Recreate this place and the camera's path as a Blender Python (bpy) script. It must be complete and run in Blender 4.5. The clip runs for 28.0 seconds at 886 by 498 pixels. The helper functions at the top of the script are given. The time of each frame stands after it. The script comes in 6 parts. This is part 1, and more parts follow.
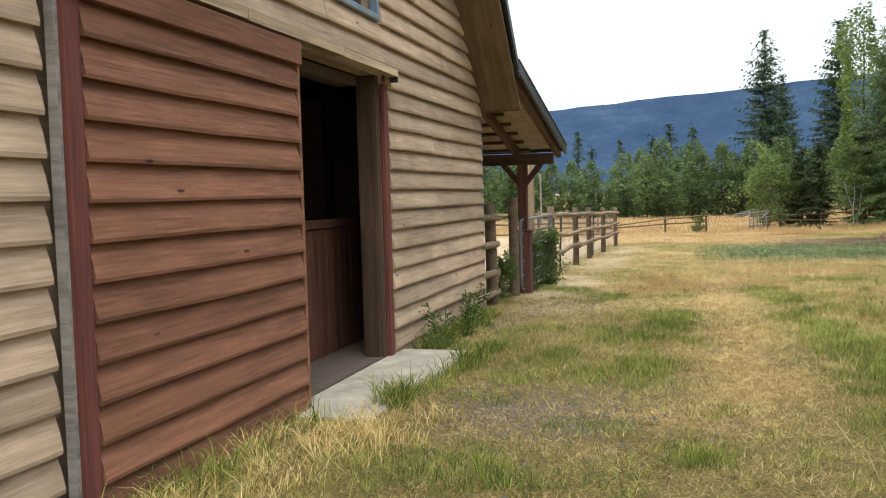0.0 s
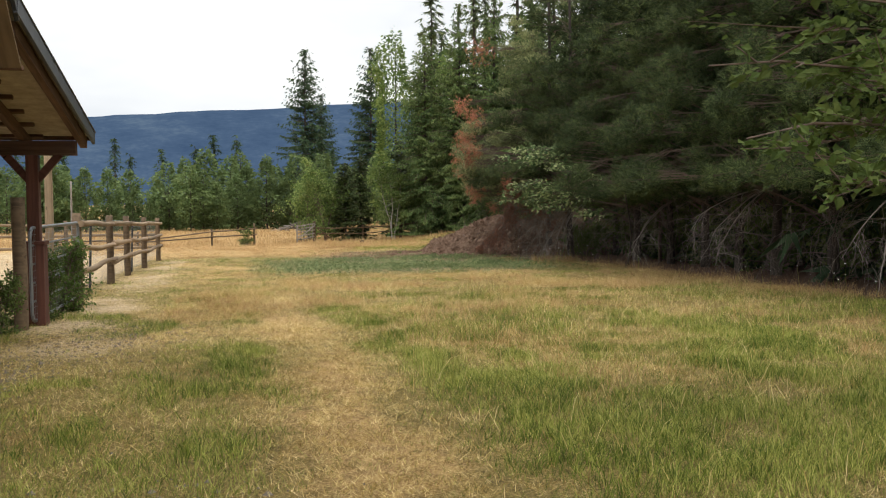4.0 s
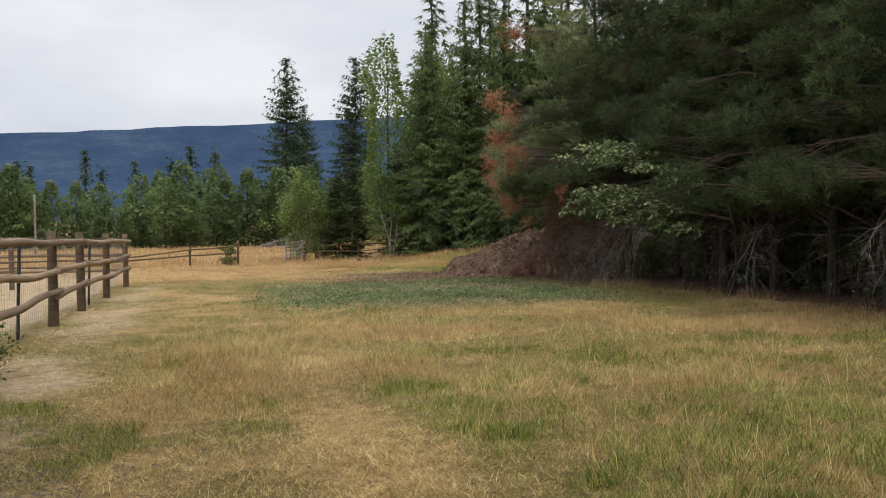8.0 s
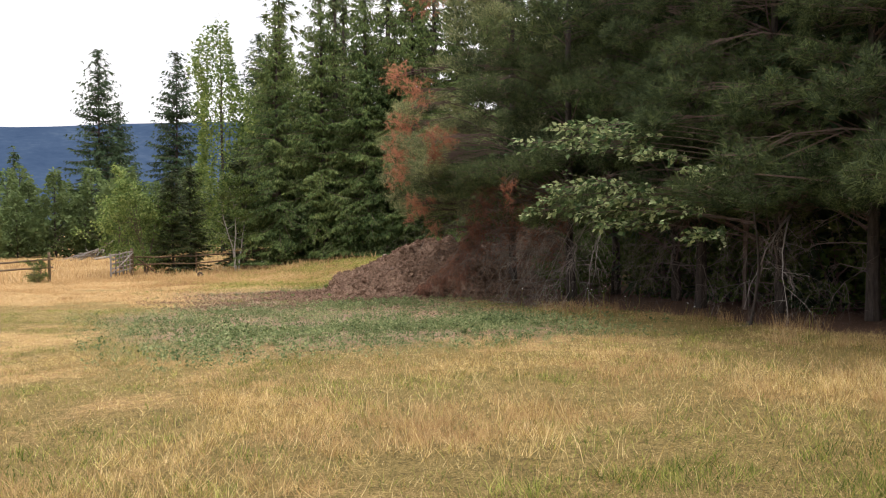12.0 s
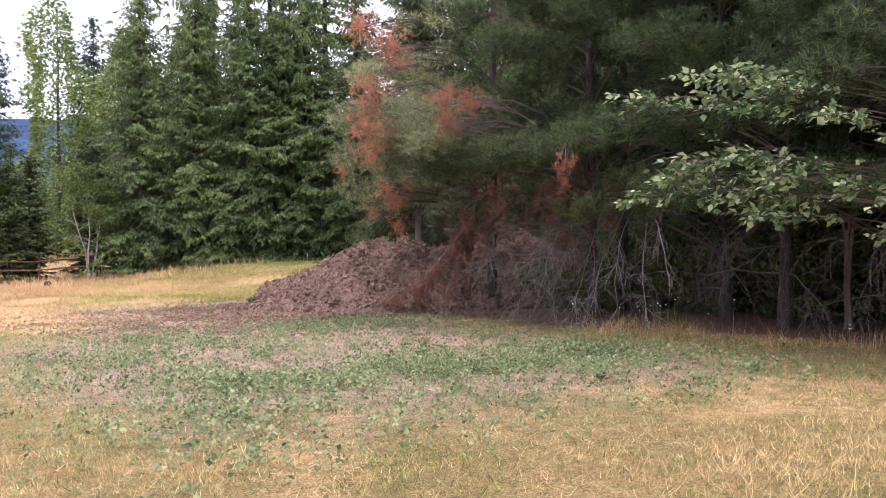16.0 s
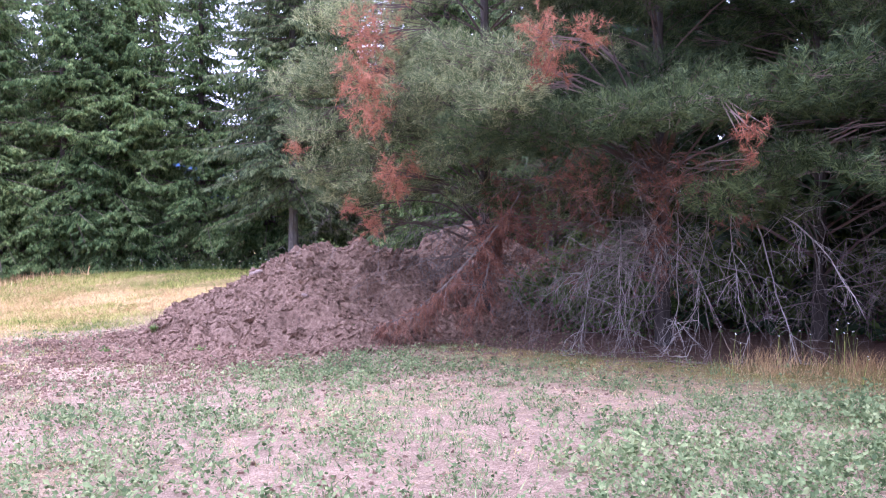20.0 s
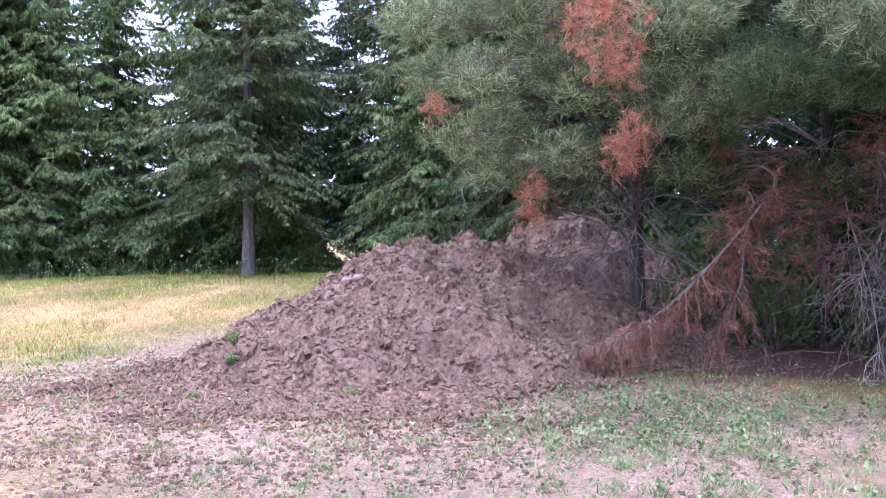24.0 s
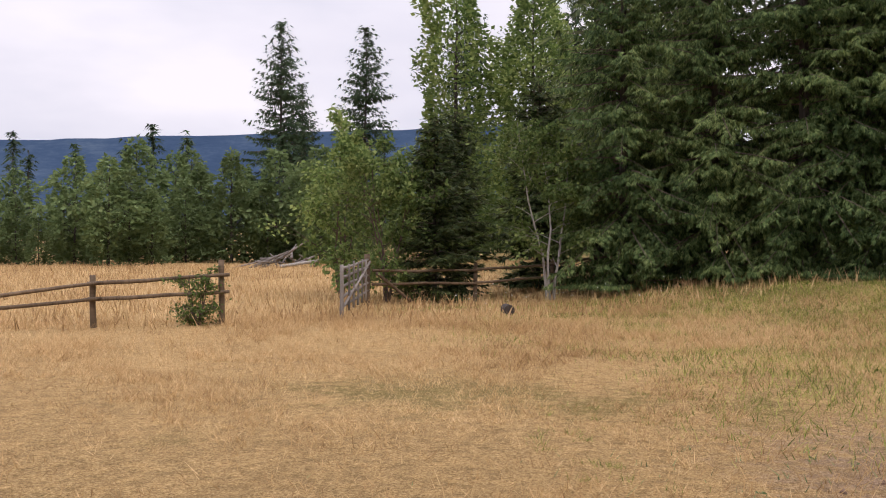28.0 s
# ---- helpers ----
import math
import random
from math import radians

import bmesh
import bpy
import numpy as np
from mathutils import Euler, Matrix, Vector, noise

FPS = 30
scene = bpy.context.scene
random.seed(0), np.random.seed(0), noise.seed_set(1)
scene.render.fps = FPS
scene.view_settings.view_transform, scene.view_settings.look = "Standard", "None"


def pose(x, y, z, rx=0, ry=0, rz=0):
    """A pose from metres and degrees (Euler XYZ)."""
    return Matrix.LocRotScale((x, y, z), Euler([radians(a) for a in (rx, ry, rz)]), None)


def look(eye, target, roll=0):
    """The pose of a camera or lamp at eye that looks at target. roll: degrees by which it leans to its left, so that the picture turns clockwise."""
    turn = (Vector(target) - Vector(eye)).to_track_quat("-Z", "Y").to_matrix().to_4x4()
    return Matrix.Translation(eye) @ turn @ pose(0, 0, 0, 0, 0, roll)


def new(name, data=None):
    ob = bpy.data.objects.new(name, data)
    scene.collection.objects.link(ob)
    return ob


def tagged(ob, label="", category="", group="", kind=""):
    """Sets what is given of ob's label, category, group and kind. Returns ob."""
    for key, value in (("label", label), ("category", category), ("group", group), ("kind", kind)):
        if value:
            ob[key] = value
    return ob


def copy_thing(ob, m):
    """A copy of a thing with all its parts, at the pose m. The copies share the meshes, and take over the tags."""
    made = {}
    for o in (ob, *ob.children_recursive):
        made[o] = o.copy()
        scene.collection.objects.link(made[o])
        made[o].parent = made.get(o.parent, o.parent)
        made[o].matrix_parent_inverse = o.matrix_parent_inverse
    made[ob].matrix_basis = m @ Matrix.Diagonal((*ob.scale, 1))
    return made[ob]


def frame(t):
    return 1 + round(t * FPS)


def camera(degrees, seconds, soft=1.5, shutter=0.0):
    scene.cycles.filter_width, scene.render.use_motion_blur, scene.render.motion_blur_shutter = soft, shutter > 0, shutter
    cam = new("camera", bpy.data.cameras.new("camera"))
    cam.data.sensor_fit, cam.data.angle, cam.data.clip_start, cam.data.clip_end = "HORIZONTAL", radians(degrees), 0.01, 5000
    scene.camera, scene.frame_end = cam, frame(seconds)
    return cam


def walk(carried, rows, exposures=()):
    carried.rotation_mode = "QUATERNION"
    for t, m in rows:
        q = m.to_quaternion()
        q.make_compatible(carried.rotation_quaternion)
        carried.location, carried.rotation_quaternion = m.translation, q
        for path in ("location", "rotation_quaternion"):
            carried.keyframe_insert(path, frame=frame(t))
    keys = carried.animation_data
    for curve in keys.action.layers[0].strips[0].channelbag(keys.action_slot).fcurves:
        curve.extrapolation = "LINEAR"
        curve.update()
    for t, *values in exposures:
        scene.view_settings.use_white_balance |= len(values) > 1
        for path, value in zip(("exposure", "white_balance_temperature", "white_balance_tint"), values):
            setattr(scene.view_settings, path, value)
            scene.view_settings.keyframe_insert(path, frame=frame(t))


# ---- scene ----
cam = camera(52.7, 28.0, 1.05)
METRES, EYE, TILT, LEAN, TURN = 38.5, 1.5, 0.0, 0.0, 16.0
ROWS = [
    (0.0, 0.0, 0.0, 0.0, -0.1, -3.4, 1.61),
    (0.5, 0.0035, 0.0007, -0.0002, -6.38, -3.2, 1.12),
    (1.0, 0.0024, 0.0016, 0.0009, -7.52, -3.04, 0.95),
    (1.5, 0.0011, 0.0022, 0.0014, -5.44, -2.88, 1.04),
    (2.0, 0.0018, 0.0048, 0.0005, -5.08, -2.88, 1.25),
    (2.5, 0.0045, 0.0175, -0.0016, -14.11, -3.29, 0.95),
    (3.0, 0.0059, 0.0344, -0.0022, -19.36, -3.31, 0.7),
    (3.5, 0.0099, 0.0547, -0.003, -28.74, -3.25, 0.4),
    (5.5, 0.0216, 0.133, -0.0064, -28.01, -2.53, 0.57),
    (6.0, 0.0269, 0.1518, -0.0064, -26.99, -2.43, 0.67),
    (6.5, 0.0321, 0.1716, -0.0059, -26.9, -2.27, 0.74),
    (7.0, 0.0394, 0.1882, -0.0062, -26.95, -2.17, 0.72),
    (7.5, 0.0439, 0.2067, -0.0056, -27.99, -2.06, 0.64),
    (8.0, 0.0479, 0.2255, -0.0065, -30.21, -2.02, 0.48),
    (8.5, 0.0488, 0.2438, -0.0074, -31.56, -1.9, 0.45),
    (9.0, 0.0508, 0.2638, -0.0084, -32.34, -1.92, 0.45),
    (9.5, 0.0559, 0.2835, -0.0092, -35.83, -1.91, 0.52),
    (10.0, 0.0606, 0.302, -0.0092, -38.94, -1.84, 0.54),
    (10.5, 0.0681, 0.321, -0.0093, -41.19, -1.84, 0.52),
    (11.0, 0.0731, 0.3404, -0.0097, -41.49, -1.77, 0.43),
    (11.5, 0.0792, 0.3611, -0.0083, -41.6, -1.68, 0.43),
    (12.0, 0.0845, 0.3789, -0.0079, -41.64, -1.61, 0.53),
    (12.5, 0.0903, 0.3993, -0.0084, -41.18, -1.61, 0.44),
    (14.5, 0.1085, 0.4739, -0.012, -44.75, -1.28, 0.19),
    (15.0, 0.1132, 0.4926, -0.0122, -45.57, -1.26, 0.22),
    (15.5, 0.1166, 0.5108, -0.0126, -49.27, -1.21, 0.2),
    (16.0, 0.1203, 0.5311, -0.0133, -52.35, -1.22, 0.07),
    (16.5, 0.1265, 0.5496, -0.0131, -55.82, -1.24, 0.23),
    (17.0, 0.1326, 0.5683, -0.0127, -59.38, -1.17, 0.2),
    (17.5, 0.1399, 0.5864, -0.0131, -63.95, -1.13, 0.08),
    (18.0, 0.1446, 0.6066, -0.0144, -65.07, -1.07, 0.02),
    (18.5, 0.1526, 0.6268, -0.0149, -65.23, -1.06, 0.04),
    (19.0, 0.161, 0.6454, -0.0151, -65.29, -1.0, 0.16),
    (19.5, 0.1689, 0.6645, -0.0156, -65.6, -0.91, -0.04),
    (20.0, 0.1747, 0.6824, -0.0158, -66.5, -0.82, 0.06),
    (20.5, 0.1811, 0.6994, -0.016, -68.52, -0.81, 0.03),
    (21.0, 0.1898, 0.7191, -0.0161, -69.79, -0.83, 0.02),
    (21.5, 0.1956, 0.7367, -0.0168, -69.81, -0.73, 0.02),
    (22.0, 0.2022, 0.7549, -0.0162, -69.94, -0.66, -0.02),
    (22.5, 0.205, 0.7733, -0.0175, -70.31, -0.56, -0.07),
    (24.5, 0.2353, 0.8347, -0.0189, -78.91, -0.72, 0.24),
    (25.0, 0.2437, 0.8514, -0.0181, -79.82, -0.7, 0.17),
    (25.5, 0.2509, 0.866, -0.0179, -78.52, -0.67, 0.14),
    (26.0, 0.2569, 0.8833, -0.018, -74.29, -0.57, -0.05),
    (26.5, 0.2619, 0.8991, -0.0185, -67.3, -0.57, -0.09),
    (27.0, 0.2664, 0.9159, -0.0196, -59.03, -0.65, -0.24),
    (27.5, 0.2684, 0.9319, -0.0196, -48.3, -0.82, -0.22),
    (28.0, 0.2698, 0.9506, -0.0203, -31.6, -1.08, -0.26),
]
EXPOSURES = [
    (0.0, 0.05, 6100, 6), (0.5, -0.08, 6300, 8), (1.0, -0.4, 6600, 7), (2.0, -0.36, 6500, 9), (3.0, -0.25, 6600, 8), (6.0, -0.12, 6500, 11), (8.0, -0.56, 6300, 12), (9.5, -0.4, 6500, 13), (11.0, -0.06, 6700, 14),
    (12.5, 0.05, 6600, 17), (14.5, 0.1, 6300, 28), (15.2, 0.16, 6200, 32), (16.0, 0.63, 5850, 32), (17.0, 0.86, 5350, 41), (18.5, 1.12, 5200, 42), (20.0, 1.18, 5000, 39), (22.0, 1.22, 4950, 36),
    (25.0, 1.2, 4900, 29), (26.0, 1.1, 4850, 19), (26.5, 0.84, 4950, 22), (27.0, 0.7, 5100, 29), (27.5, 0.12, 6000, 24), (28.0, -0.4, 6400, 23),
]
walk(cam, [(t, pose(0, 0, EYE, TILT, LEAN, TURN) @ pose(METRES * x, METRES * y, METRES * z, 90 + pitch, roll, yaw)) for t, x, y, z, yaw, pitch, roll in ROWS], EXPOSURES)

# ---- sky, sun ----
world = bpy.data.worlds.new("overcast_sky")
scene.world = world
world.use_nodes = True
wn, wl = world.node_tree.nodes, world.node_tree.links
wn.clear()
SUN_ELEVATION, SUN_AZIMUTH = 58.0, 158.0  # degrees; azimuth clockwise from +y
sky = wn.new("ShaderNodeTexSky")
sky.sky_type, sky.sun_disc = "NISHITA", False
sky.sun_elevation, sky.sun_rotation = radians(SUN_ELEVATION), radians(SUN_AZIMUTH)
sky.air_density, sky.dust_density = 1.0, 2.0
bg_sky = wn.new("ShaderNodeBackground")
bg_sky.inputs[1].default_value = 0.1
bg_cloud = wn.new("ShaderNodeBackground")
coord = wn.new("ShaderNodeTexCoord")
cloud = wn.new("ShaderNodeTexNoise")
cloud.inputs["Scale"].default_value, cloud.inputs["Detail"].default_value = 3.2, 6.0
ramp = wn.new("ShaderNodeValToRGB")
ramp.color_ramp.elements[0].position, ramp.color_ramp.elements[0].color = 0.32, (0.74, 0.77, 0.82, 1)
ramp.color_ramp.elements[1].position, ramp.color_ramp.elements[1].color = 0.66, (1.0, 1.0, 1.0, 1)
mixs = wn.new("ShaderNodeMixShader")
mixs.inputs[0].default_value = 0.88
wout = wn.new("ShaderNodeOutputWorld")
squash = wn.new("ShaderNodeMapping")
squash.inputs["Scale"].default_value = (1, 1, 3)
wl.new(coord.outputs["Generated"], squash.inputs[0])
wl.new(squash.outputs[0], cloud.inputs["Vector"])
wl.new(cloud.outputs["Fac"], ramp.inputs[0])
wl.new(ramp.outputs[0], bg_cloud.inputs[0])
upward = wn.new("ShaderNodeSeparateXYZ")
wl.new(coord.outputs["Generated"], upward.inputs[0])
zenith = wn.new("ShaderNodeMapRange")
zenith.interpolation_type = "SMOOTHSTEP"
for key, value in (("From Min", 0.18), ("From Max", 0.92), ("To Min", 1.4), ("To Max", 3.5)):
    zenith.inputs[key].default_value = value
wl.new(upward.outputs["Z"], zenith.inputs["Value"])
wl.new(zenith.outputs["Result"], bg_cloud.inputs[1])
wl.new(sky.outputs[0], bg_sky.inputs[0])
wl.new(bg_sky.outputs[0], mixs.inputs[1])
wl.new(bg_cloud.outputs[0], mixs.inputs[2])
wl.new(mixs.outputs[0], wout.inputs[0])
sun_data = bpy.data.lights.new("sun", "SUN")
sun_data.energy, sun_data.angle, sun_data.color = 1.3, radians(16), (1.0, 0.91, 0.76)
sun = new("sun", sun_data)
az, el = radians(SUN_AZIMUTH), radians(SUN_ELEVATION)
sun.matrix_world = look((math.sin(az) * math.cos(el) * 60, math.cos(az) * math.cos(el) * 60 + 30, math.sin(el) * 60), (0, 30, 0))

# ---- materials ----


def nodes_of(name):
    m = bpy.data.materials.new(name)
    m.use_nodes = True
    nt = m.node_tree
    return m, nt.nodes, nt.links, nt.nodes["Principled BSDF"]


def ramp_node(n, stops):
    r = n.new("ShaderNodeValToRGB")
    e = r.color_ramp.elements
    while len(e) < len(stops):
        e.new(0.5)
    for k, (p, c) in zip(e, stops):
        k.position, k.color = p, (*c, 1)
    return r


def noise_node(n, l, vec, scale, detail=4.0, rough=0.6):
    t = n.new("ShaderNodeTexNoise")
    t.inputs["Scale"].default_value, t.inputs["Detail"].default_value, t.inputs["Roughness"].default_value = scale, detail, rough
    l.new(vec, t.inputs["Vector"])
    return t.outputs["Fac"]


def mix_col(n, l, fac, a, b, mode="MIX"):
    m = n.new("ShaderNodeMix")
    m.data_type, m.blend_type = "RGBA", mode
    for sock, v in ((m.inputs["Factor"], fac), (m.inputs["A"], a), (m.inputs["B"], b)):
        if isinstance(v, (int, float)):
            sock.default_value = v
        elif isinstance(v, tuple):
            sock.default_value = (*v, 1)
        else:
            l.new(v, sock)
    return m.outputs["Result"]


def vary(n, l, source, low, high):
    r = n.new("ShaderNodeMapRange")
    r.inputs["To Min"].default_value, r.inputs["To Max"].default_value = low, high
    l.new(source, r.inputs["Value"])
    return r.outputs["Result"]


def bump(n, l, b, height, strength=0.4, distance=0.01):
    k = n.new("ShaderNodeBump")
    k.inputs["Strength"].default_value, k.inputs["Distance"].default_value = strength, distance
    l.new(height, k.inputs["Height"])
    l.new(k.outputs[0], b.inputs["Normal"])


def wood(name, light, dark, along="y", rough=0.85, grain=1.0, bump_strength=0.5):
    """Weathered timber with grain along one axis, knots, blotches and a shade of its own for each piece."""
    m, n, l, b = nodes_of(name)
    c = n.new("ShaderNodeTexCoord")
    info = n.new("ShaderNodeObjectInfo")
    add = n.new("ShaderNodeVectorMath")
    add.operation = "MULTIPLY_ADD"
    comb = n.new("ShaderNodeCombineXYZ")
    for k in range(3):
        l.new(info.outputs["Random"], comb.inputs[k])
    add.inputs[1].default_value = (37, 53, 71)
    l.new(comb.outputs[0], add.inputs[0])
    l.new(c.outputs["Object"], add.inputs[2])
    mp = n.new("ShaderNodeMapping")
    s = {"x": (1.2, 26, 26), "y": (26, 1.2, 26), "z": (26, 26, 1.2)}[along]
    mp.inputs["Scale"].default_value = tuple(v * grain for v in s)
    l.new(add.outputs[0], mp.inputs[0])
    g = noise_node(n, l, mp.outputs[0], 1.0, 6, 0.65)
    blot = noise_node(n, l, add.outputs[0], 2.6, 3)
    r = ramp_node(n, [(0.4, dark), (0.5, tuple((p + q) / 2 for p, q in zip(light, dark))), (0.6, light)])
    l.new(g, r.inputs[0])
    streak = n.new("ShaderNodeMapping")
    streak.inputs["Scale"].default_value = {"x": (0.5, 7, 7), "y": (7, 0.5, 7), "z": (7, 7, 0.5)}[along]
    l.new(add.outputs[0], streak.inputs[0])
    band = noise_node(n, l, streak.outputs[0], 1.0, 4, 0.6)
    worn = mix_col(n, l, vary(n, l, blot, -0.5, 1.1), r.outputs[0], tuple(v * 0.45 for v in light))
    hue = mix_col(n, l, vary(n, l, band, -0.7, 1.2), worn, tuple(min(1, v * 1.25) for v in light))
    hsv = n.new("ShaderNodeHueSaturation")
    l.new(vary(n, l, info.outputs["Random"], 0.8, 1.18), hsv.inputs["Value"])
    l.new(hue, hsv.inputs["Color"])
    vor = n.new("ShaderNodeTexVoronoi")
    vor.inputs["Scale"].default_value = 1.0
    mk = n.new("ShaderNodeMapping")
    mk.inputs["Scale"].default_value = {"x": (1.3, 5, 5), "y": (5, 1.3, 5), "z": (5, 5, 1.3)}[along]
    l.new(add.outputs[0], mk.inputs[0])
    l.new(mk.outputs[0], vor.inputs["Vector"])
    knot = ramp_node(n, [(0.035, (1, 1, 1)), (0.07, (0, 0, 0))])
    l.new(vor.outputs["Distance"], knot.inputs[0])
    out = mix_col(n, l, knot.outputs[0], hsv.outputs[0], tuple(v * 0.35 for v in dark))
    l.new(out, b.inputs["Base Color"])
    b.inputs["Roughness"].default_value = rough
    b.inputs["Specular IOR Level"].default_value = 0.25
    bump(n, l, b, g, bump_strength, 0.006)
    return m


def plain(name, col, rough=0.6, metal=0.0, var=0.15, scale=9.0, bump_s=0.15):
    m, n, l, b = nodes_of(name)
    c = n.new("ShaderNodeTexCoord")
    f = noise_node(n, l, c.outputs["Object"], scale, 5)
    r = ramp_node(n, [(0.3, tuple(v * (1 - var) for v in col)), (0.7, tuple(min(1, v * (1 + var)) for v in col))])
    l.new(f, r.inputs[0])
    l.new(r.outputs[0], b.inputs["Base Color"])
    b.inputs["Roughness"].default_value, b.inputs["Metallic"].default_value = rough, metal
    bump(n, l, b, f, bump_s, 0.01)
    return m


def foliage(name, cols, patch=0.35, translucent=0.35, rough=0.6, up=0.0, spread=0.45, tuft=0.0):
    """Leaves, needles and grass: a colour from piece to piece, and slow drifts of colour over metres."""
    m, n, l, b = nodes_of(name)
    g = n.new("ShaderNodeNewGeometry")
    info = n.new("ShaderNodeObjectInfo")
    slow = noise_node(n, l, g.outputs["Position"], patch, 3)
    mixv = n.new("ShaderNodeMath")
    mixv.operation = "MULTIPLY_ADD"
    mixv.inputs[1].default_value = spread
    l.new(g.outputs["Random Per Island"], mixv.inputs[0])
    l.new(vary(n, l, slow, -0.25 - 0.5 * (spread - 0.45), 0.8 - 0.5 * (spread - 0.45)), mixv.inputs[2])
    if tuft:
        mid = noise_node(n, l, g.outputs["Position"], 7.0, 3, 0.7)
        lift = n.new("ShaderNodeMath")
        lift.operation = "ADD"
        l.new(mixv.outputs[0], lift.inputs[0])
        l.new(vary(n, l, mid, -tuft, tuft), lift.inputs[1])
        mixv = lift
    k = len(cols) - 1
    r = ramp_node(n, [(0.1 + 0.8 * i / k, c) for i, c in enumerate(cols)])
    l.new(mixv.outputs[0], r.inputs[0])
    hsv = n.new("ShaderNodeHueSaturation")
    l.new(vary(n, l, info.outputs["Random"], 0.82, 1.15), hsv.inputs["Value"])
    l.new(r.outputs[0], hsv.inputs["Color"])
    l.new(hsv.outputs[0], b.inputs["Base Color"])
    b.inputs["Roughness"].default_value = rough
    b.inputs["Specular IOR Level"].default_value = 0.1
    t = n.new("ShaderNodeBsdfTranslucent")
    l.new(hsv.outputs[0], t.inputs[0])
    if up:
        soft = n.new("ShaderNodeVectorMath")
        soft.operation = "MULTIPLY_ADD"
        soft.inputs[1].default_value, soft.inputs[2].default_value = (1 - up, 1 - up, 1 - up), (0, 0, up)
        unit = n.new("ShaderNodeVectorMath")
        unit.operation = "NORMALIZE"
        l.new(g.outputs["Normal"], soft.inputs[0])
        l.new(soft.outputs[0], unit.inputs[0])
        l.new(unit.outputs[0], b.inputs["Normal"])
    mx = n.new("ShaderNodeMixShader")
    mx.inputs[0].default_value = translucent
    l.new(b.outputs[0], mx.inputs[1])
    l.new(t.outputs[0], mx.inputs[2])
    l.new(mx.outputs[0], n["Material Output"].inputs[0])
    return m


def bark(name, light, dark):
    m, n, l, b = nodes_of(name)
    c = n.new("ShaderNodeTexCoord")
    mp = n.new("ShaderNodeMapping")
    mp.inputs["Scale"].default_value = (14, 14, 3)
    l.new(c.outputs["Object"], mp.inputs[0])
    f = noise_node(n, l, mp.outputs[0], 1.4, 6, 0.7)
    r = ramp_node(n, [(0.35, dark), (0.65, light)])
    l.new(f, r.inputs[0])
    l.new(r.outputs[0], b.inputs["Base Color"])
    b.inputs["Roughness"].default_value = 0.95
    bump(n, l, b, f, 0.8, 0.02)
    return m


M_SIDING = wood("weathered_fir_siding", (0.46, 0.335, 0.228), (0.3, 0.21, 0.14), "y", grain=1.8, bump_strength=0.6)
M_RED_SIDING = wood("red_brown_stained_siding", (0.235, 0.105, 0.06), (0.115, 0.048, 0.028), "y", grain=1.8, bump_strength=0.6)
M_RED_TRIM = wood("dark_red_trim", (0.14, 0.046, 0.036), (0.07, 0.023, 0.018), "z")
M_TIMBER = wood("brown_timber", (0.15, 0.098, 0.065), (0.07, 0.043, 0.03), "z")
M_TIMBER_X = wood("dark_roof_timber", (0.13, 0.075, 0.05), (0.06, 0.033, 0.023), "x")
M_TIMBER_Y = wood("dark_rafter_timber", (0.13, 0.075, 0.05), (0.06, 0.033, 0.023), "y")
M_POST_RED = wood("red_brown_post_timber", (0.13, 0.055, 0.04), (0.07, 0.03, 0.02), "z")
M_BEAM = wood("pale_track_cover_timber", (0.48, 0.37, 0.235), (0.26, 0.19, 0.115), "y")
M_BEAM_DARK = wood("brown_jamb_board", (0.075, 0.045, 0.027), (0.035, 0.021, 0.013), "z")
M_STALL = wood("stained_stall_boards", (0.12, 0.05, 0.028), (0.055, 0.023, 0.014), "z")
M_RAIL = wood("peeled_rail_log", (0.29, 0.21, 0.135), (0.15, 0.105, 0.065), "x")
M_POST = wood("weathered_fence_post", (0.17, 0.12, 0.075), (0.085, 0.06, 0.04), "z")
M_GREY_WOOD = wood("silver_grey_old_timber", (0.26, 0.235, 0.21), (0.12, 0.105, 0.095), "x")
M_SOFFIT = wood("tan_soffit_panel", (0.2, 0.14, 0.08), (0.14, 0.095, 0.052), "y", grain=0.5, bump_strength=0.1)
M_ROOF = plain("dark_metal_roof", (0.055, 0.058, 0.065), 0.45, 0.3)
M_DECK = plain("pale_roof_decking", (0.36, 0.3, 0.225), 0.9, 0, 0.25, 6)
M_FLASH = plain("blue_grey_corner_flashing", (0.23, 0.28, 0.34), 0.4, 0.5)
M_CONCRETE = plain("worn_concrete", (0.37, 0.325, 0.255), 0.95, 0, 0.28, 4, 0.4)
M_STEEL = plain("dull_galvanised_steel", (0.2, 0.21, 0.22), 0.5, 0.6)
M_DARK_STEEL = plain("dark_steel", (0.04, 0.042, 0.045), 0.6, 0.4)
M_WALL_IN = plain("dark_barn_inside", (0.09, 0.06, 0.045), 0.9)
M_BARK = bark("conifer_bark", (0.08, 0.064, 0.054), (0.03, 0.023, 0.019))
M_BARK_GREY = bark("grey_fir_bark", (0.17, 0.155, 0.14), (0.06, 0.052, 0.046))
M_BARK_PALE = bark("pale_birch_bark", (0.42, 0.4, 0.36), (0.16, 0.14, 0.12))
M_TWIG = plain("grey_dead_twigs", (0.17, 0.14, 0.118), 0.9, 0, 0.3, 20)
M_TWIG_DARK = plain("brown_twigs", (0.12, 0.083, 0.066), 0.9, 0, 0.3, 20)
M_FIR = foliage("fir_needles", [(0.026, 0.048, 0.024), (0.05, 0.085, 0.04), (0.085, 0.125, 0.055)])
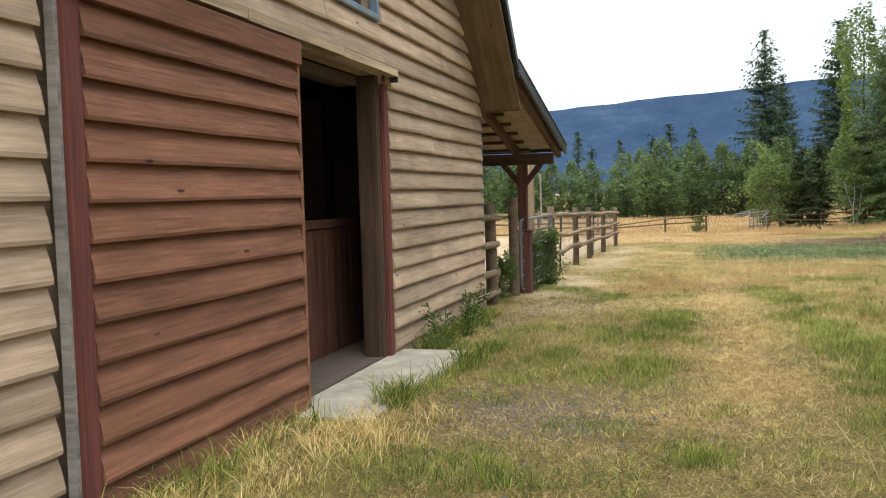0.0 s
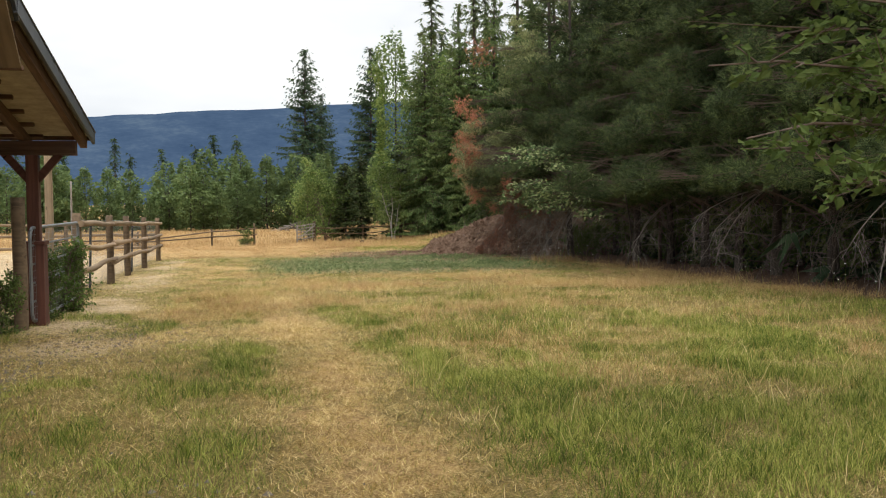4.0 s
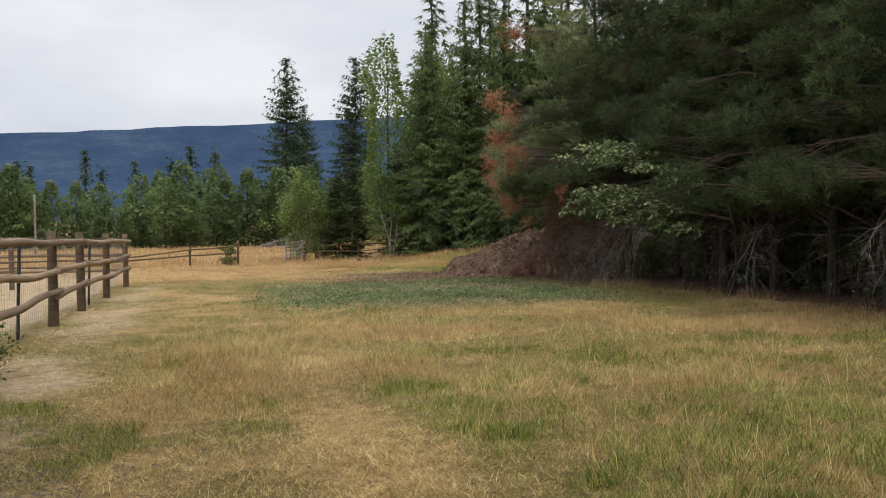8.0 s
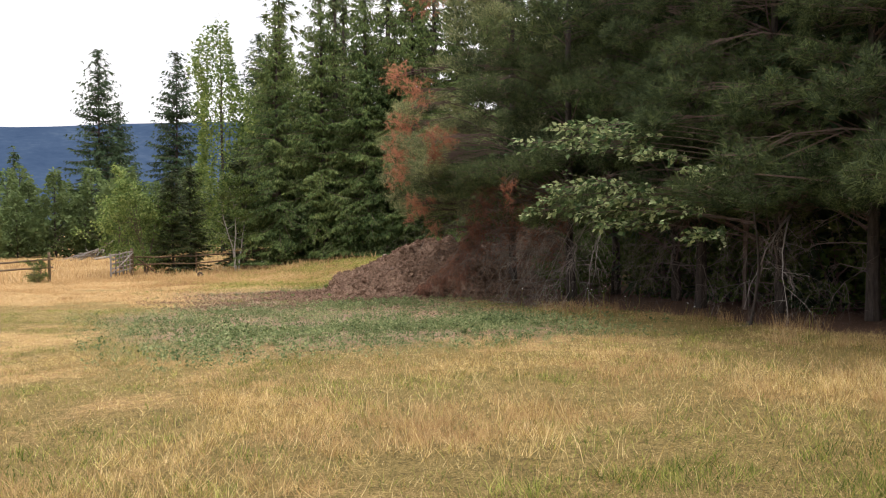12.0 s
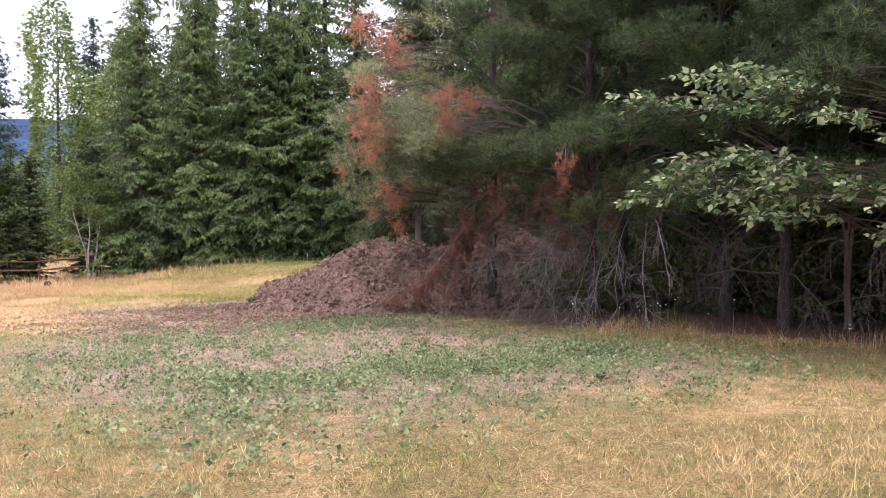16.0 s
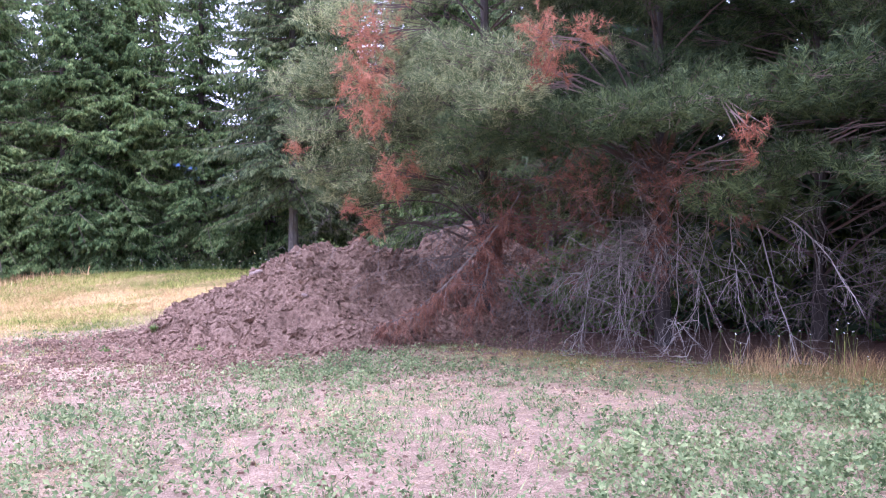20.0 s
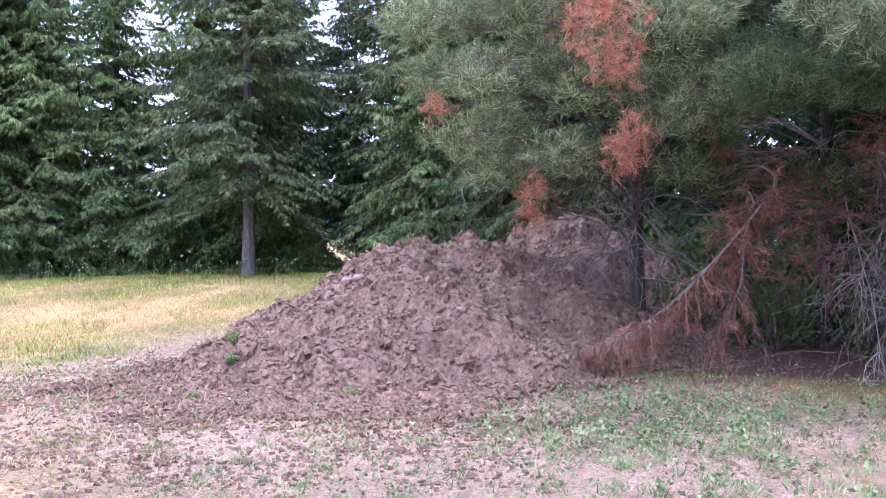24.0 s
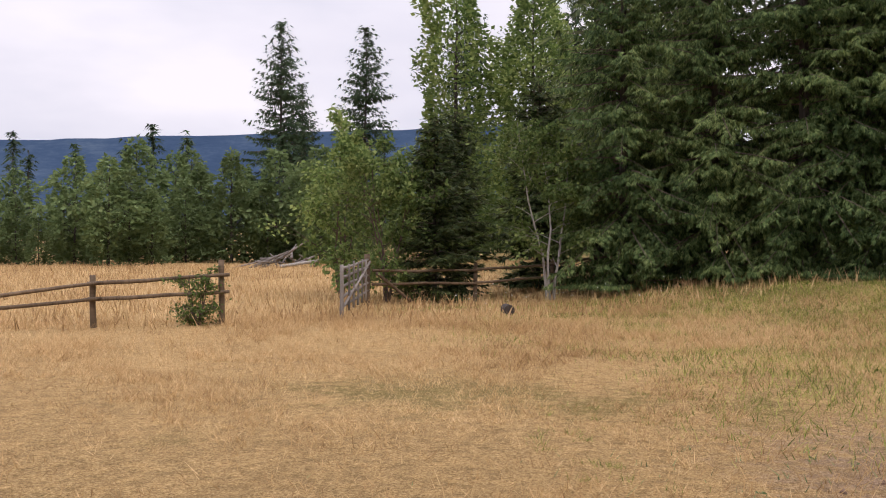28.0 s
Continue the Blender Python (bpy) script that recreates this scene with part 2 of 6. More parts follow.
# lighter copy of the fir needles, its tone standing in for light on the tree wall
M_FIR_LIT = foliage("lit_fir_needles", [(0.035, 0.056, 0.026), (0.115, 0.155, 0.07), (0.3, 0.345, 0.15)], 0.35, 0.42, 0.6, 0.0, 0.7)
M_CEDAR = foliage("cedar_sprays", [(0.032, 0.06, 0.022), (0.107, 0.168, 0.057), (0.29, 0.36, 0.13)], 0.35, 0.42, 0.6, 0.0, 0.7)
M_PINE = foliage("pine_needles", [(0.02, 0.032, 0.014), (0.06, 0.086, 0.033), (0.175, 0.215, 0.08)], 0.5, 0.35, 0.6, 0.0, 0.7)
# needles of the thinning pine, also the painted lit tone on the bushy one
M_SICK_LIT_PINE = foliage("thin_and_lit_grey_green_needles", [(0.05, 0.07, 0.032), (0.17, 0.2, 0.09), (0.46, 0.47, 0.23)], 0.6, 0.4, 0.6, 0.0, 0.7)
M_DEADPINE = foliage("rust_red_dead_needles", [(0.17, 0.07, 0.042), (0.4, 0.175, 0.1), (0.62, 0.33, 0.2)])
M_DEADLOW = foliage("brown_dead_needles", [(0.12, 0.056, 0.038), (0.27, 0.13, 0.085), (0.46, 0.26, 0.175)])
M_LEAF = foliage("broad_leaves", [(0.05, 0.08, 0.022), (0.09, 0.135, 0.035), (0.16, 0.2, 0.06)], 0.5, 0.4)
M_LEAF_PALE = foliage("pale_willow_leaves", [(0.05, 0.09, 0.036), (0.16, 0.225, 0.095), (0.44, 0.49, 0.25)], 0.8, 0.35, 0.45, 0.0, 0.85)
M_ASPEN = foliage("light_green_aspen_leaves", [(0.06, 0.1, 0.03), (0.145, 0.21, 0.06), (0.29, 0.35, 0.12)], 0.4, 0.45, 0.6, 0.0, 0.7)
# dark end of the leaf colours raised to carry the haze of distance
M_HAZED_FARLEAF = foliage("far_broadleaf", [(0.09, 0.13, 0.056), (0.14, 0.195, 0.077), (0.2, 0.255, 0.105)], 0.05, 0.4)
M_GRASS = foliage("green_grass", [(0.05, 0.08, 0.011), (0.155, 0.195, 0.028), (0.44, 0.43, 0.12)], 0.5, 0.35, 0.6, 0.4, 0.85, 0.8)
M_DRY = foliage("dry_straw_grass", [(0.2, 0.128, 0.036), (0.54, 0.385, 0.13), (0.9, 0.71, 0.36)], 0.5, 0.3, 0.6, 0.4, 0.85, 0.8)
M_GOLD = foliage("tawny_seed_grass", [(0.2, 0.115, 0.048), (0.43, 0.275, 0.12), (0.63, 0.45, 0.235)], 0.3, 0.3, 0.6, 0.4, 0.55, 0.7)
M_CLOVER = foliage("grey_green_weeds", [(0.06, 0.09, 0.034), (0.155, 0.2, 0.08), (0.33, 0.365, 0.165)], 0.8, 0.3, 0.6, 0.4, 0.55, 0.7)
M_PALE_TWIG = plain("pale_barkless_twigs", (0.3, 0.265, 0.23), 0.9, 0, 0.3, 20)
M_GRAVEL = plain("grey_gravel", (0.17, 0.14, 0.112), 0.95, 0, 0.5, 40, 0.3)
M_STONE = plain("brown_fieldstone", (0.23, 0.16, 0.125), 0.9, 0, 0.25, 12, 0.4)
M_FLOWER = plain("white_petals", (0.8, 0.8, 0.76), 0.7)


def ground_material():
    m, n, l, b = nodes_of("meadow_ground")
    g = n.new("ShaderNodeNewGeometry")
    att = n.new("ShaderNodeAttribute")
    att.attribute_name = "cover"
    sep = n.new("ShaderNodeSeparateColor")
    litter = ramp_node(n, [(0.34, (0.04, 0.023, 0.016)), (0.5, (0.12, 0.07, 0.05)), (0.68, (0.26, 0.16, 0.115))])
    l.new(att.outputs["Color"], sep.inputs[0])
    pos = g.outputs["Position"]
    fine = noise_node(n, l, pos, 48, 9, 0.85)
    mid = noise_node(n, l, pos, 6, 5, 0.65)
    big = noise_node(n, l, pos, 0.7, 4)
    thatch = ramp_node(n, [(0.36, (0.055, 0.044, 0.015)), (0.5, (0.2, 0.15, 0.054)), (0.64, (0.5, 0.37, 0.16))])
    l.new(fine, thatch.inputs[0])
    dry = ramp_node(n, [(0.36, (0.11, 0.063, 0.024)), (0.5, (0.37, 0.24, 0.1)), (0.64, (0.68, 0.49, 0.25))])
    l.new(fine, dry.inputs[0])
    dust = ramp_node(n, [(0.34, (0.18, 0.125, 0.074)), (0.5, (0.44, 0.33, 0.2)), (0.68, (0.66, 0.53, 0.35))])
    l.new(fine, dust.inputs[0])
    soil = ramp_node(n, [(0.36, (0.08, 0.05, 0.032)), (0.47, (0.25, 0.17, 0.115)), (0.64, (0.47, 0.345, 0.245))])
    l.new(fine, soil.inputs[0])

    def edge(src):
        a = n.new("ShaderNodeMath")
        a.operation = "MULTIPLY_ADD"
        a.inputs[1].default_value = 1.0
        l.new(src, a.inputs[0])
        l.new(vary(n, l, mid, -0.45, 0.45), a.inputs[2])
        s = n.new("ShaderNodeMapRange")
        s.interpolation_type = "SMOOTHSTEP"
        s.inputs["From Min"].default_value, s.inputs["From Max"].default_value = 0.25, 0.75
        l.new(a.outputs[0], s.inputs["Value"])
        return s.outputs["Result"]

    clump = noise_node(n, l, pos, 8.0, 4, 0.7)
    c1 = mix_col(n, l, edge(sep.outputs[0]), thatch.outputs[0], dry.outputs[0])
    c2 = mix_col(n, l, edge(sep.outputs[1]), c1, dust.outputs[0])
    l.new(fine, litter.inputs[0])
    c3 = mix_col(n, l, edge(att.outputs["Alpha"]), mix_col(n, l, edge(sep.outputs[2]), c2, soil.outputs[0]), litter.outputs[0])
    hsv = n.new("ShaderNodeHueSaturation")
    shade = n.new("ShaderNodeMath")
    shade.operation = "MULTIPLY"
    l.new(vary(n, l, big, 0.8, 1.2), shade.inputs[0])
    l.new(vary(n, l, clump, 0.2, 1.8), shade.inputs[1])
    l.new(shade.outputs[0], hsv.inputs["Value"])
    l.new(c3, hsv.inputs["Color"])
    l.new(hsv.outputs[0], b.inputs["Base Color"])
    b.inputs["Roughness"].default_value = 1.0
    b.inputs["Specular IOR Level"].default_value = 0.1
    bump(n, l, b, fine, 0.9, 0.03)
    return m


M_GROUND = ground_material()


def mound_material():
    m, n, l, b = nodes_of("brown_manure_soil")
    g = n.new("ShaderNodeNewGeometry")
    pos = g.outputs["Position"]
    fine = noise_node(n, l, pos, 16, 8, 0.72)
    mid = noise_node(n, l, pos, 2.6, 5, 0.65)
    r = ramp_node(n, [(0.3, (0.07, 0.043, 0.03)), (0.47, (0.17, 0.107, 0.073)), (0.6, (0.26, 0.172, 0.12)), (0.76, (0.43, 0.32, 0.22))])
    l.new(fine, r.inputs[0])
    hsv = n.new("ShaderNodeHueSaturation")
    l.new(vary(n, l, mid, 0.7, 1.3), hsv.inputs["Value"])
    l.new(r.outputs[0], hsv.inputs["Color"])
    l.new(hsv.outputs[0], b.inputs["Base Color"])
    b.inputs["Roughness"].default_value = 1.0
    b.inputs["Specular IOR Level"].default_value = 0.1
    bump(n, l, b, fine, 1.0, 0.04)
    return m


M_MOUND = mound_material()


def glass_material():
    m, n, l, b = nodes_of("window_glass")
    b.inputs["Base Color"].default_value = (0.05, 0.07, 0.08, 1)
    b.inputs["Roughness"].default_value = 0.05
    return m


M_GLASS = glass_material()


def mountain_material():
    # emits its own colour, with the air's blue haze painted in
    m, n, l, b = nodes_of("glowing_haze_blue_forest")
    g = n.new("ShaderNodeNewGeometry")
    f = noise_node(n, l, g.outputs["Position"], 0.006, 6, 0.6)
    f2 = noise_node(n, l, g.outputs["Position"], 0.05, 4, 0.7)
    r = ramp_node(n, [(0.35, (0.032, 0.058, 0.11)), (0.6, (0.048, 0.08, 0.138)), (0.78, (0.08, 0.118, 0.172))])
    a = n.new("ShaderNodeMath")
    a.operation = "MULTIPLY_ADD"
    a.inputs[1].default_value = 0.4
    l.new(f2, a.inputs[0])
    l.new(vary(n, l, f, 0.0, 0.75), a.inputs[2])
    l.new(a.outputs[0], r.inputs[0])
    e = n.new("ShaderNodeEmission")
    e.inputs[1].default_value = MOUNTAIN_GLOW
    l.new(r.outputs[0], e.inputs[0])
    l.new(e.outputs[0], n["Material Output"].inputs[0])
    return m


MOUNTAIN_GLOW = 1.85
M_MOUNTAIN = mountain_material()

# ---- mesh helpers ----


def np_mesh(name, verts, faces, mat):
    """A mesh of triangles or quads from arrays."""
    verts, faces = np.asarray(verts, np.float32), np.asarray(faces, np.int32)
    me = bpy.data.meshes.new(name)
    k = faces.shape[1]
    me.vertices.add(len(verts))
    me.vertices.foreach_set("co", verts.ravel())
    me.loops.add(faces.size)
    me.loops.foreach_set("vertex_index", faces.ravel())
    me.polygons.add(len(faces))
    me.polygons.foreach_set("loop_start", np.arange(0, faces.size, k, dtype=np.int32))
    me.polygons.foreach_set("use_smooth", np.zeros(len(faces), bool))
    me.materials.append(mat)
    me.update(calc_edges=True)
    return me


def child(ob, parent, label=""):
    """Hangs ob under parent; its own pose stays in world coordinates."""
    if parent is not None:
        ob.parent = parent
        ob.matrix_parent_inverse = world_of(parent).inverted()
    if label:
        ob["label"] = label
    return ob


def part(name, bm, mat, parent=None, label=""):
    me = bpy.data.meshes.new(name)
    bm.to_mesh(me)
    bm.free()
    me.materials.append(mat)
    return child(new(name, me), parent, label)


def solid(name, size, m, mat, parent=None, label="", bevel=0.006, rough=0.0, cuts=0):
    """A bevelled timber or slab of that size, centred on the pose m."""
    bm = bmesh.new()
    bmesh.ops.create_cube(bm, size=1.0)
    bmesh.ops.scale(bm, vec=size, verts=bm.verts)
    if cuts:
        k = max(range(3), key=lambda i: size[i])
        along = [e for e in bm.edges if abs((e.verts[0].co - e.verts[1].co)[k]) > size[k] * 0.5]
        bmesh.ops.subdivide_edges(bm, edges=along, cuts=cuts)
    elif bevel:
        bmesh.ops.bevel(bm, geom=bm.edges[:], offset=min(bevel, min(size) * 0.3), segments=1, affect="EDGES")
    if rough:
        for v in bm.verts:
            v.co += noise.noise_vector(v.co * 2.3 + Vector(m.translation)) * rough
    ob = part(name, bm, mat, parent, label)
    ob.matrix_basis = m
    return ob


def log(name, p0, p1, r0, r1, mat, parent=None, label="", bend=0.02, sides=9, segs=7):
    """A round rail or post from p0 to p1, tapered and a little crooked, its length along the local axis of its grain."""
    p0, p1 = Vector(p0), Vector(p1)
    length = (p1 - p0).length
    seed = p0 * 3.1
    bm = bmesh.new()
    rings = []
    for i in range(segs + 1):
        t = i / segs
        off = noise.noise_vector(seed + Vector((t * 2.0, 0, 0))) * bend * math.sin(math.pi * t)
        r = (r0 + (r1 - r0) * t) * (1 + 0.08 * noise.noise(seed + Vector((0, t * 6, 0))))
        ring = []
        for k in range(sides):
            a = 2 * math.pi * k / sides
            q = r * (1 + 0.06 * noise.noise(seed + Vector((math.cos(a), math.sin(a), t * 3))))
            ring.append(bm.verts.new((t * length + off.x * 0, math.cos(a) * q + off.y, math.sin(a) * q + off.z)))
        rings.append(ring)
    for a, b in zip(rings, rings[1:]):
        for k in range(sides):
            f = bm.faces.new((a[k], b[k], b[(k + 1) % sides], a[(k + 1) % sides]))
            f.smooth = True
    bm.faces.new(rings[0])
    bm.faces.new(rings[-1][::-1])
    bmesh.ops.recalc_face_normals(bm, faces=bm.faces[:])
    ob = part(name, bm, mat, parent, label)
    ob.matrix_basis = Matrix.Translation(p0) @ (p1 - p0).to_track_quat("X", "Z").to_matrix().to_4x4()
    return ob


def sticks(segs, sides=4):
    """Arrays of tapered sticks from rows p0, p1, r0, r1."""
    s = np.asarray(segs, np.float64)
    p0, p1, r0, r1 = s[:, :3], s[:, 3:6], s[:, 6], s[:, 7]
    d = p1 - p0
    d /= np.linalg.norm(d, axis=1, keepdims=True) + 1e-9
    up = np.where(np.abs(d[:, 2:3]) > 0.9, [[1.0, 0, 0]], [[0, 0, 1.0]])
    u = np.cross(d, up)
    u /= np.linalg.norm(u, axis=1, keepdims=True) + 1e-9
    w = np.cross(d, u)
    vs = []
    for p, r in ((p0, r0), (p1, r1)):
        for k in range(sides):
            a = 2 * math.pi * k / sides
            vs.append(p + (u * math.cos(a) + w * math.sin(a)) * r[:, None])
    v = np.stack(vs, 1).reshape(-1, 3)
    base = np.arange(len(s))[:, None] * (2 * sides)
    f = [np.concatenate([base + k, base + (k + 1) % sides, base + sides + (k + 1) % sides, base + sides + k], 1) for k in range(sides)]
    return v, np.concatenate(f, 0)


def tube(line, radii, sides=6):
    """One continuous tapered tube along a line of points."""
    line = np.asarray(line, float)
    d = np.gradient(line, axis=0)
    d /= np.linalg.norm(d, axis=1, keepdims=True) + 1e-9
    u = np.cross(d, [0.31, 0.17, 0.93])
    u /= np.linalg.norm(u, axis=1, keepdims=True) + 1e-9
    w = np.cross(d, u)
    a = 2 * math.pi * np.arange(sides) / sides
    ring = u[:, None] * np.cos(a)[None, :, None] + w[:, None] * np.sin(a)[None, :, None]
    v = (line[:, None] + ring * np.asarray(radii)[:, None, None]).reshape(-1, 3)
    f = [(i * sides + k, i * sides + (k + 1) % sides, (i + 1) * sides + (k + 1) % sides, (i + 1) * sides + k) for i in range(len(line) - 1) for k in range(sides)]
    return v, np.array(f)


def smooth(v, a, b):
    u = np.clip((v - a) / (b - a), 0, 1)
    return u * u * (3 - 2 * u)


def grid_noise(x, y, scale, seed=0):
    """Smooth value noise in 0..1 over arrays."""
    x, y = np.asarray(x, float) / scale + 1000.3, np.asarray(y, float) / scale + 1000.7
    i, j = np.floor(x).astype(np.int64), np.floor(y).astype(np.int64)
    fx, fy = x - i, y - j
    fx, fy = fx * fx * (3 - 2 * fx), fy * fy * (3 - 2 * fy)

    def h(a, b):
        n = (a * 374761393 + b * 668265263 + seed * 1442695041) & 0x7FFFFFFF
        n = ((n ^ (n >> 13)) * 1274126177) & 0x7FFFFFFF
        return ((n ^ (n >> 16)) & 0xFFFF) / 65535.0

    return (h(i, j) * (1 - fx) + h(i + 1, j) * fx) * (1 - fy) + (h(i, j + 1) * (1 - fx) + h(i + 1, j + 1) * fx) * fy


def fractal(x, y, scale, seed=0, octaves=4):
    return sum(grid_noise(x, y, scale / 2**k, seed + k) * 0.5**k for k in range(octaves)) / (2 - 0.5 ** (octaves - 1))


def mound_height(x, y):
    """The heap of soil and manure, above the meadow: a main hump, a second behind it and a low trodden apron."""
    x, y = np.asarray(x, float), np.asarray(y, float)
    wob = (fractal(x, y, 1.4, 71, 3) - 0.5) * 0.16
    dx, dy = x - 10.5, y - 38.6
    a = 1.68 * np.clip(1 - np.hypot(dx / np.where(dx < 0, 4.0, 3.0), dy / np.where(dy < 0, 3.4, 3.6)) ** 1.3, 0, 1)
    b = 1.9 * np.clip(1 - np.hypot((x - 13.2) / 2.8, (y - 37.9) / 2.8) ** 1.4, 0, 1)
    c = 0.13 * np.clip(1.1 + 1.3 * (fractal(x, y, 1.1, 73, 3) - 0.5) - np.hypot((x - 7.9) / 4.3, (y - 38.2) / 3.3), 0, 1)
    humps = (a**4 + b**4) ** 0.25
    return np.maximum(np.maximum(humps, c) * (1 + wob) - 0.03, 0)


def ground_z(x, y):
    """The meadow's height: it falls gently ahead, and rises towards the trees behind the heap."""
    x, y = np.asarray(x, float), np.asarray(y, float)
    z = -0.0205 * np.clip(y, -20, 75) + 0.75 * smooth(x, 8, 16) * smooth(y, 36, 46)
    near = np.clip(1 - np.hypot(x, y - 30) / 90, 0, 1)
    return z + (fractal(x, y, 5.0, 5) - 0.5) * 0.10 * np.minimum(1, near * 3)


def straw_track(x, y):
    """The trodden line of bright straw through the near grass."""
    mid = 0.42 + 0.16 * np.sin(y * 0.7) * smooth(y, 6, 9)
    broken = 0.45 + 0.75 * fractal(x, y, 0.6, 97, 3)
    return np.exp(-(((x - mid) / (0.3 + 0.3 * fractal(x, y, 0.9, 99, 2))) ** 2)) * smooth(y, 5.5, 8) * (1 - smooth(y, 17, 21)) * broken


def lushness(x, y):
    """How green and tall the grass stands, 0 to 1: a tall stand east of the track and clumps west of it."""
    x, y = np.asarray(x, float), np.asarray(y, float)
    n, m = fractal(x, y, 1.2, 91, 3), fractal(x, y, 0.42, 93, 2)
    base = 0.62 * smooth(0.5 * n + 0.5 * m, 0.47, 0.62)
    for cx, cy, rx, ry in ((-0.3, 12.0, 0.45, 1.6), (-0.5, 8.4, 0.5, 0.7), (0.0, 5.4, 0.3, 0.35), (-1.5, 4.9, 1.0, 0.5), (-0.8, 10.3, 0.5, 0.6), (-2.15, 9.5, 0.35, 0.5), (-1.1, 19.5, 0.4, 1.6), (4.4, 18.2, 1.2, 0.8), (1.7, 19.5, 0.5, 0.5)):
        base = np.maximum(base, 0.9 * np.exp(-(((x - cx) / rx) ** 2 + ((y - cy) / ry) ** 2)) * (0.55 + 0.9 * m))
    rim = 0.8 + 1.6 * (n - 0.5) + 0.8 * (m - 0.5)
    stand = smooth(x, rim, rim + 0.55) * (1 - smooth(y + 5.0 * (n - 0.5), 14.0, 19.0)) * (0.16 + 0.84 * smooth(0.55 * n + 0.45 * m, 0.36, 0.6))
    return np.clip(np.maximum(base, stand) - 0.95 * straw_track(x, y), 0, 1)


def cover(x, y):
    """What lies on the meadow: dry grass, dust, and broken soil, each 0 to 1."""
    x, y = np.asarray(x, float), np.asarray(y, float)
    n1, n2 = fractal(x, y, 3.5, 11), fractal(x, y, 1.3, 23)
    track = straw_track(x, y)
    dry = np.clip(1.5 * (n1 - 0.45) + 1.3 * (fractal(x, y, 0.9, 37, 3) - 0.52) + 0.6 * track + 0.22 * smooth(y, 10, 22) + 0.6 * smooth(y, 37, 44) * (1 - smooth(x, 9, 15)), 0, 1)
    dry = np.maximum(dry, smooth(y, 44, 52) * (1 - smooth(x, 8, 14)))
    dry = dry * (1 - 0.75 * lushness(x, y) * (1 - smooth(y, 36, 44)))
    fence = np.exp(-((x + 2.7 - 0.012 * (y - 18)) / 0.9) ** 2) * smooth(y, 11, 17) * (1 - smooth(y, 34, 42))
    yard = smooth(-x, 3.4, 4.2) * smooth(y, 13, 15) * (1 - smooth(y, 46, 56))
    gravel = np.exp(-(((x + 1.2) / 0.75) ** 2 + ((y - 6.5) / 0.9) ** 2)) * 0.55 + np.exp(-(((x + 2.0) / 0.9) ** 2 + ((y - 13.5) / 1.6) ** 2)) * 0.4
    dust = np.clip(0.6 * fence + 0.8 * yard + gravel + (n2 - 0.5) * 1.2 * (fence + yard + gravel), 0, 1)
    patch = np.exp(-(((x - 4.6) / 4.4) ** 4 + ((y - 31.4) / 5.4) ** 4)) + np.exp(-(((x - 7.5) / 4.5) ** 4 + ((y - 40.0) / 4.9) ** 4))
    wood_floor = smooth(x - 0.02 * (y - 25) + 1.1 * smooth(y, 29.5, 32.0), 9.6, 11.2) * smooth(y, -4, 6) * (1 - smooth(y, 35, 37))
    soil = np.clip(0.75 * patch + 0.5 * (n2 - 0.5) * patch, 0, 1) * (1 - wood_floor)
    under = smooth(x, 15, 19) * smooth(y, 34, 40) * (1 - smooth(y, 64, 70)) * smooth(x + y, 67.5, 71.0)
    return dry, dust, soil, np.clip(patch, 0, 1), np.clip(track, 0, 1), np.clip(np.maximum(wood_floor, under), 0, 1)


# ---- ground ----


def axis(low, high, step, far):
    mid = np.arange(low, high + 1e-6, step)
    grow = step * 1.22 ** np.arange(1, 60)
    a = high + np.cumsum(grow)
    b = low - np.cumsum(grow)
    a, b = a[a < far], b[b > -far]
    return np.concatenate([b[::-1], mid, a])


def build_ground():
    xs, ys = axis(-12, 22, 0.32, 3500), axis(-4, 62, 0.34, 3500)
    X, Y = np.meshgrid(xs, ys)
    Z = ground_z(X, Y)
    nx, ny = len(xs), len(ys)
    v = np.stack([X, Y, Z], -1).reshape(-1, 3)
    i = (np.arange(ny - 1)[:, None] * nx + np.arange(nx - 1)[None, :]).ravel()
    me = np_mesh("ground", v, np.stack([i, i + 1, i + nx + 1, i + nx], 1), M_GROUND)
    dry, dust, soil, _, _, litter = cover(X, Y)
    att = me.color_attributes.new("cover", "FLOAT_COLOR", "POINT")
    att.data.foreach_set("color", np.stack([dry, dust, soil, litter], -1).astype(np.float32).ravel())
    me.polygons.foreach_set("use_smooth", np.ones(len(me.polygons), bool))
    return tagged(new("ground", me), "dry meadow ground with thatch, dust and bare soil", "ground", kind="structure")


build_ground()


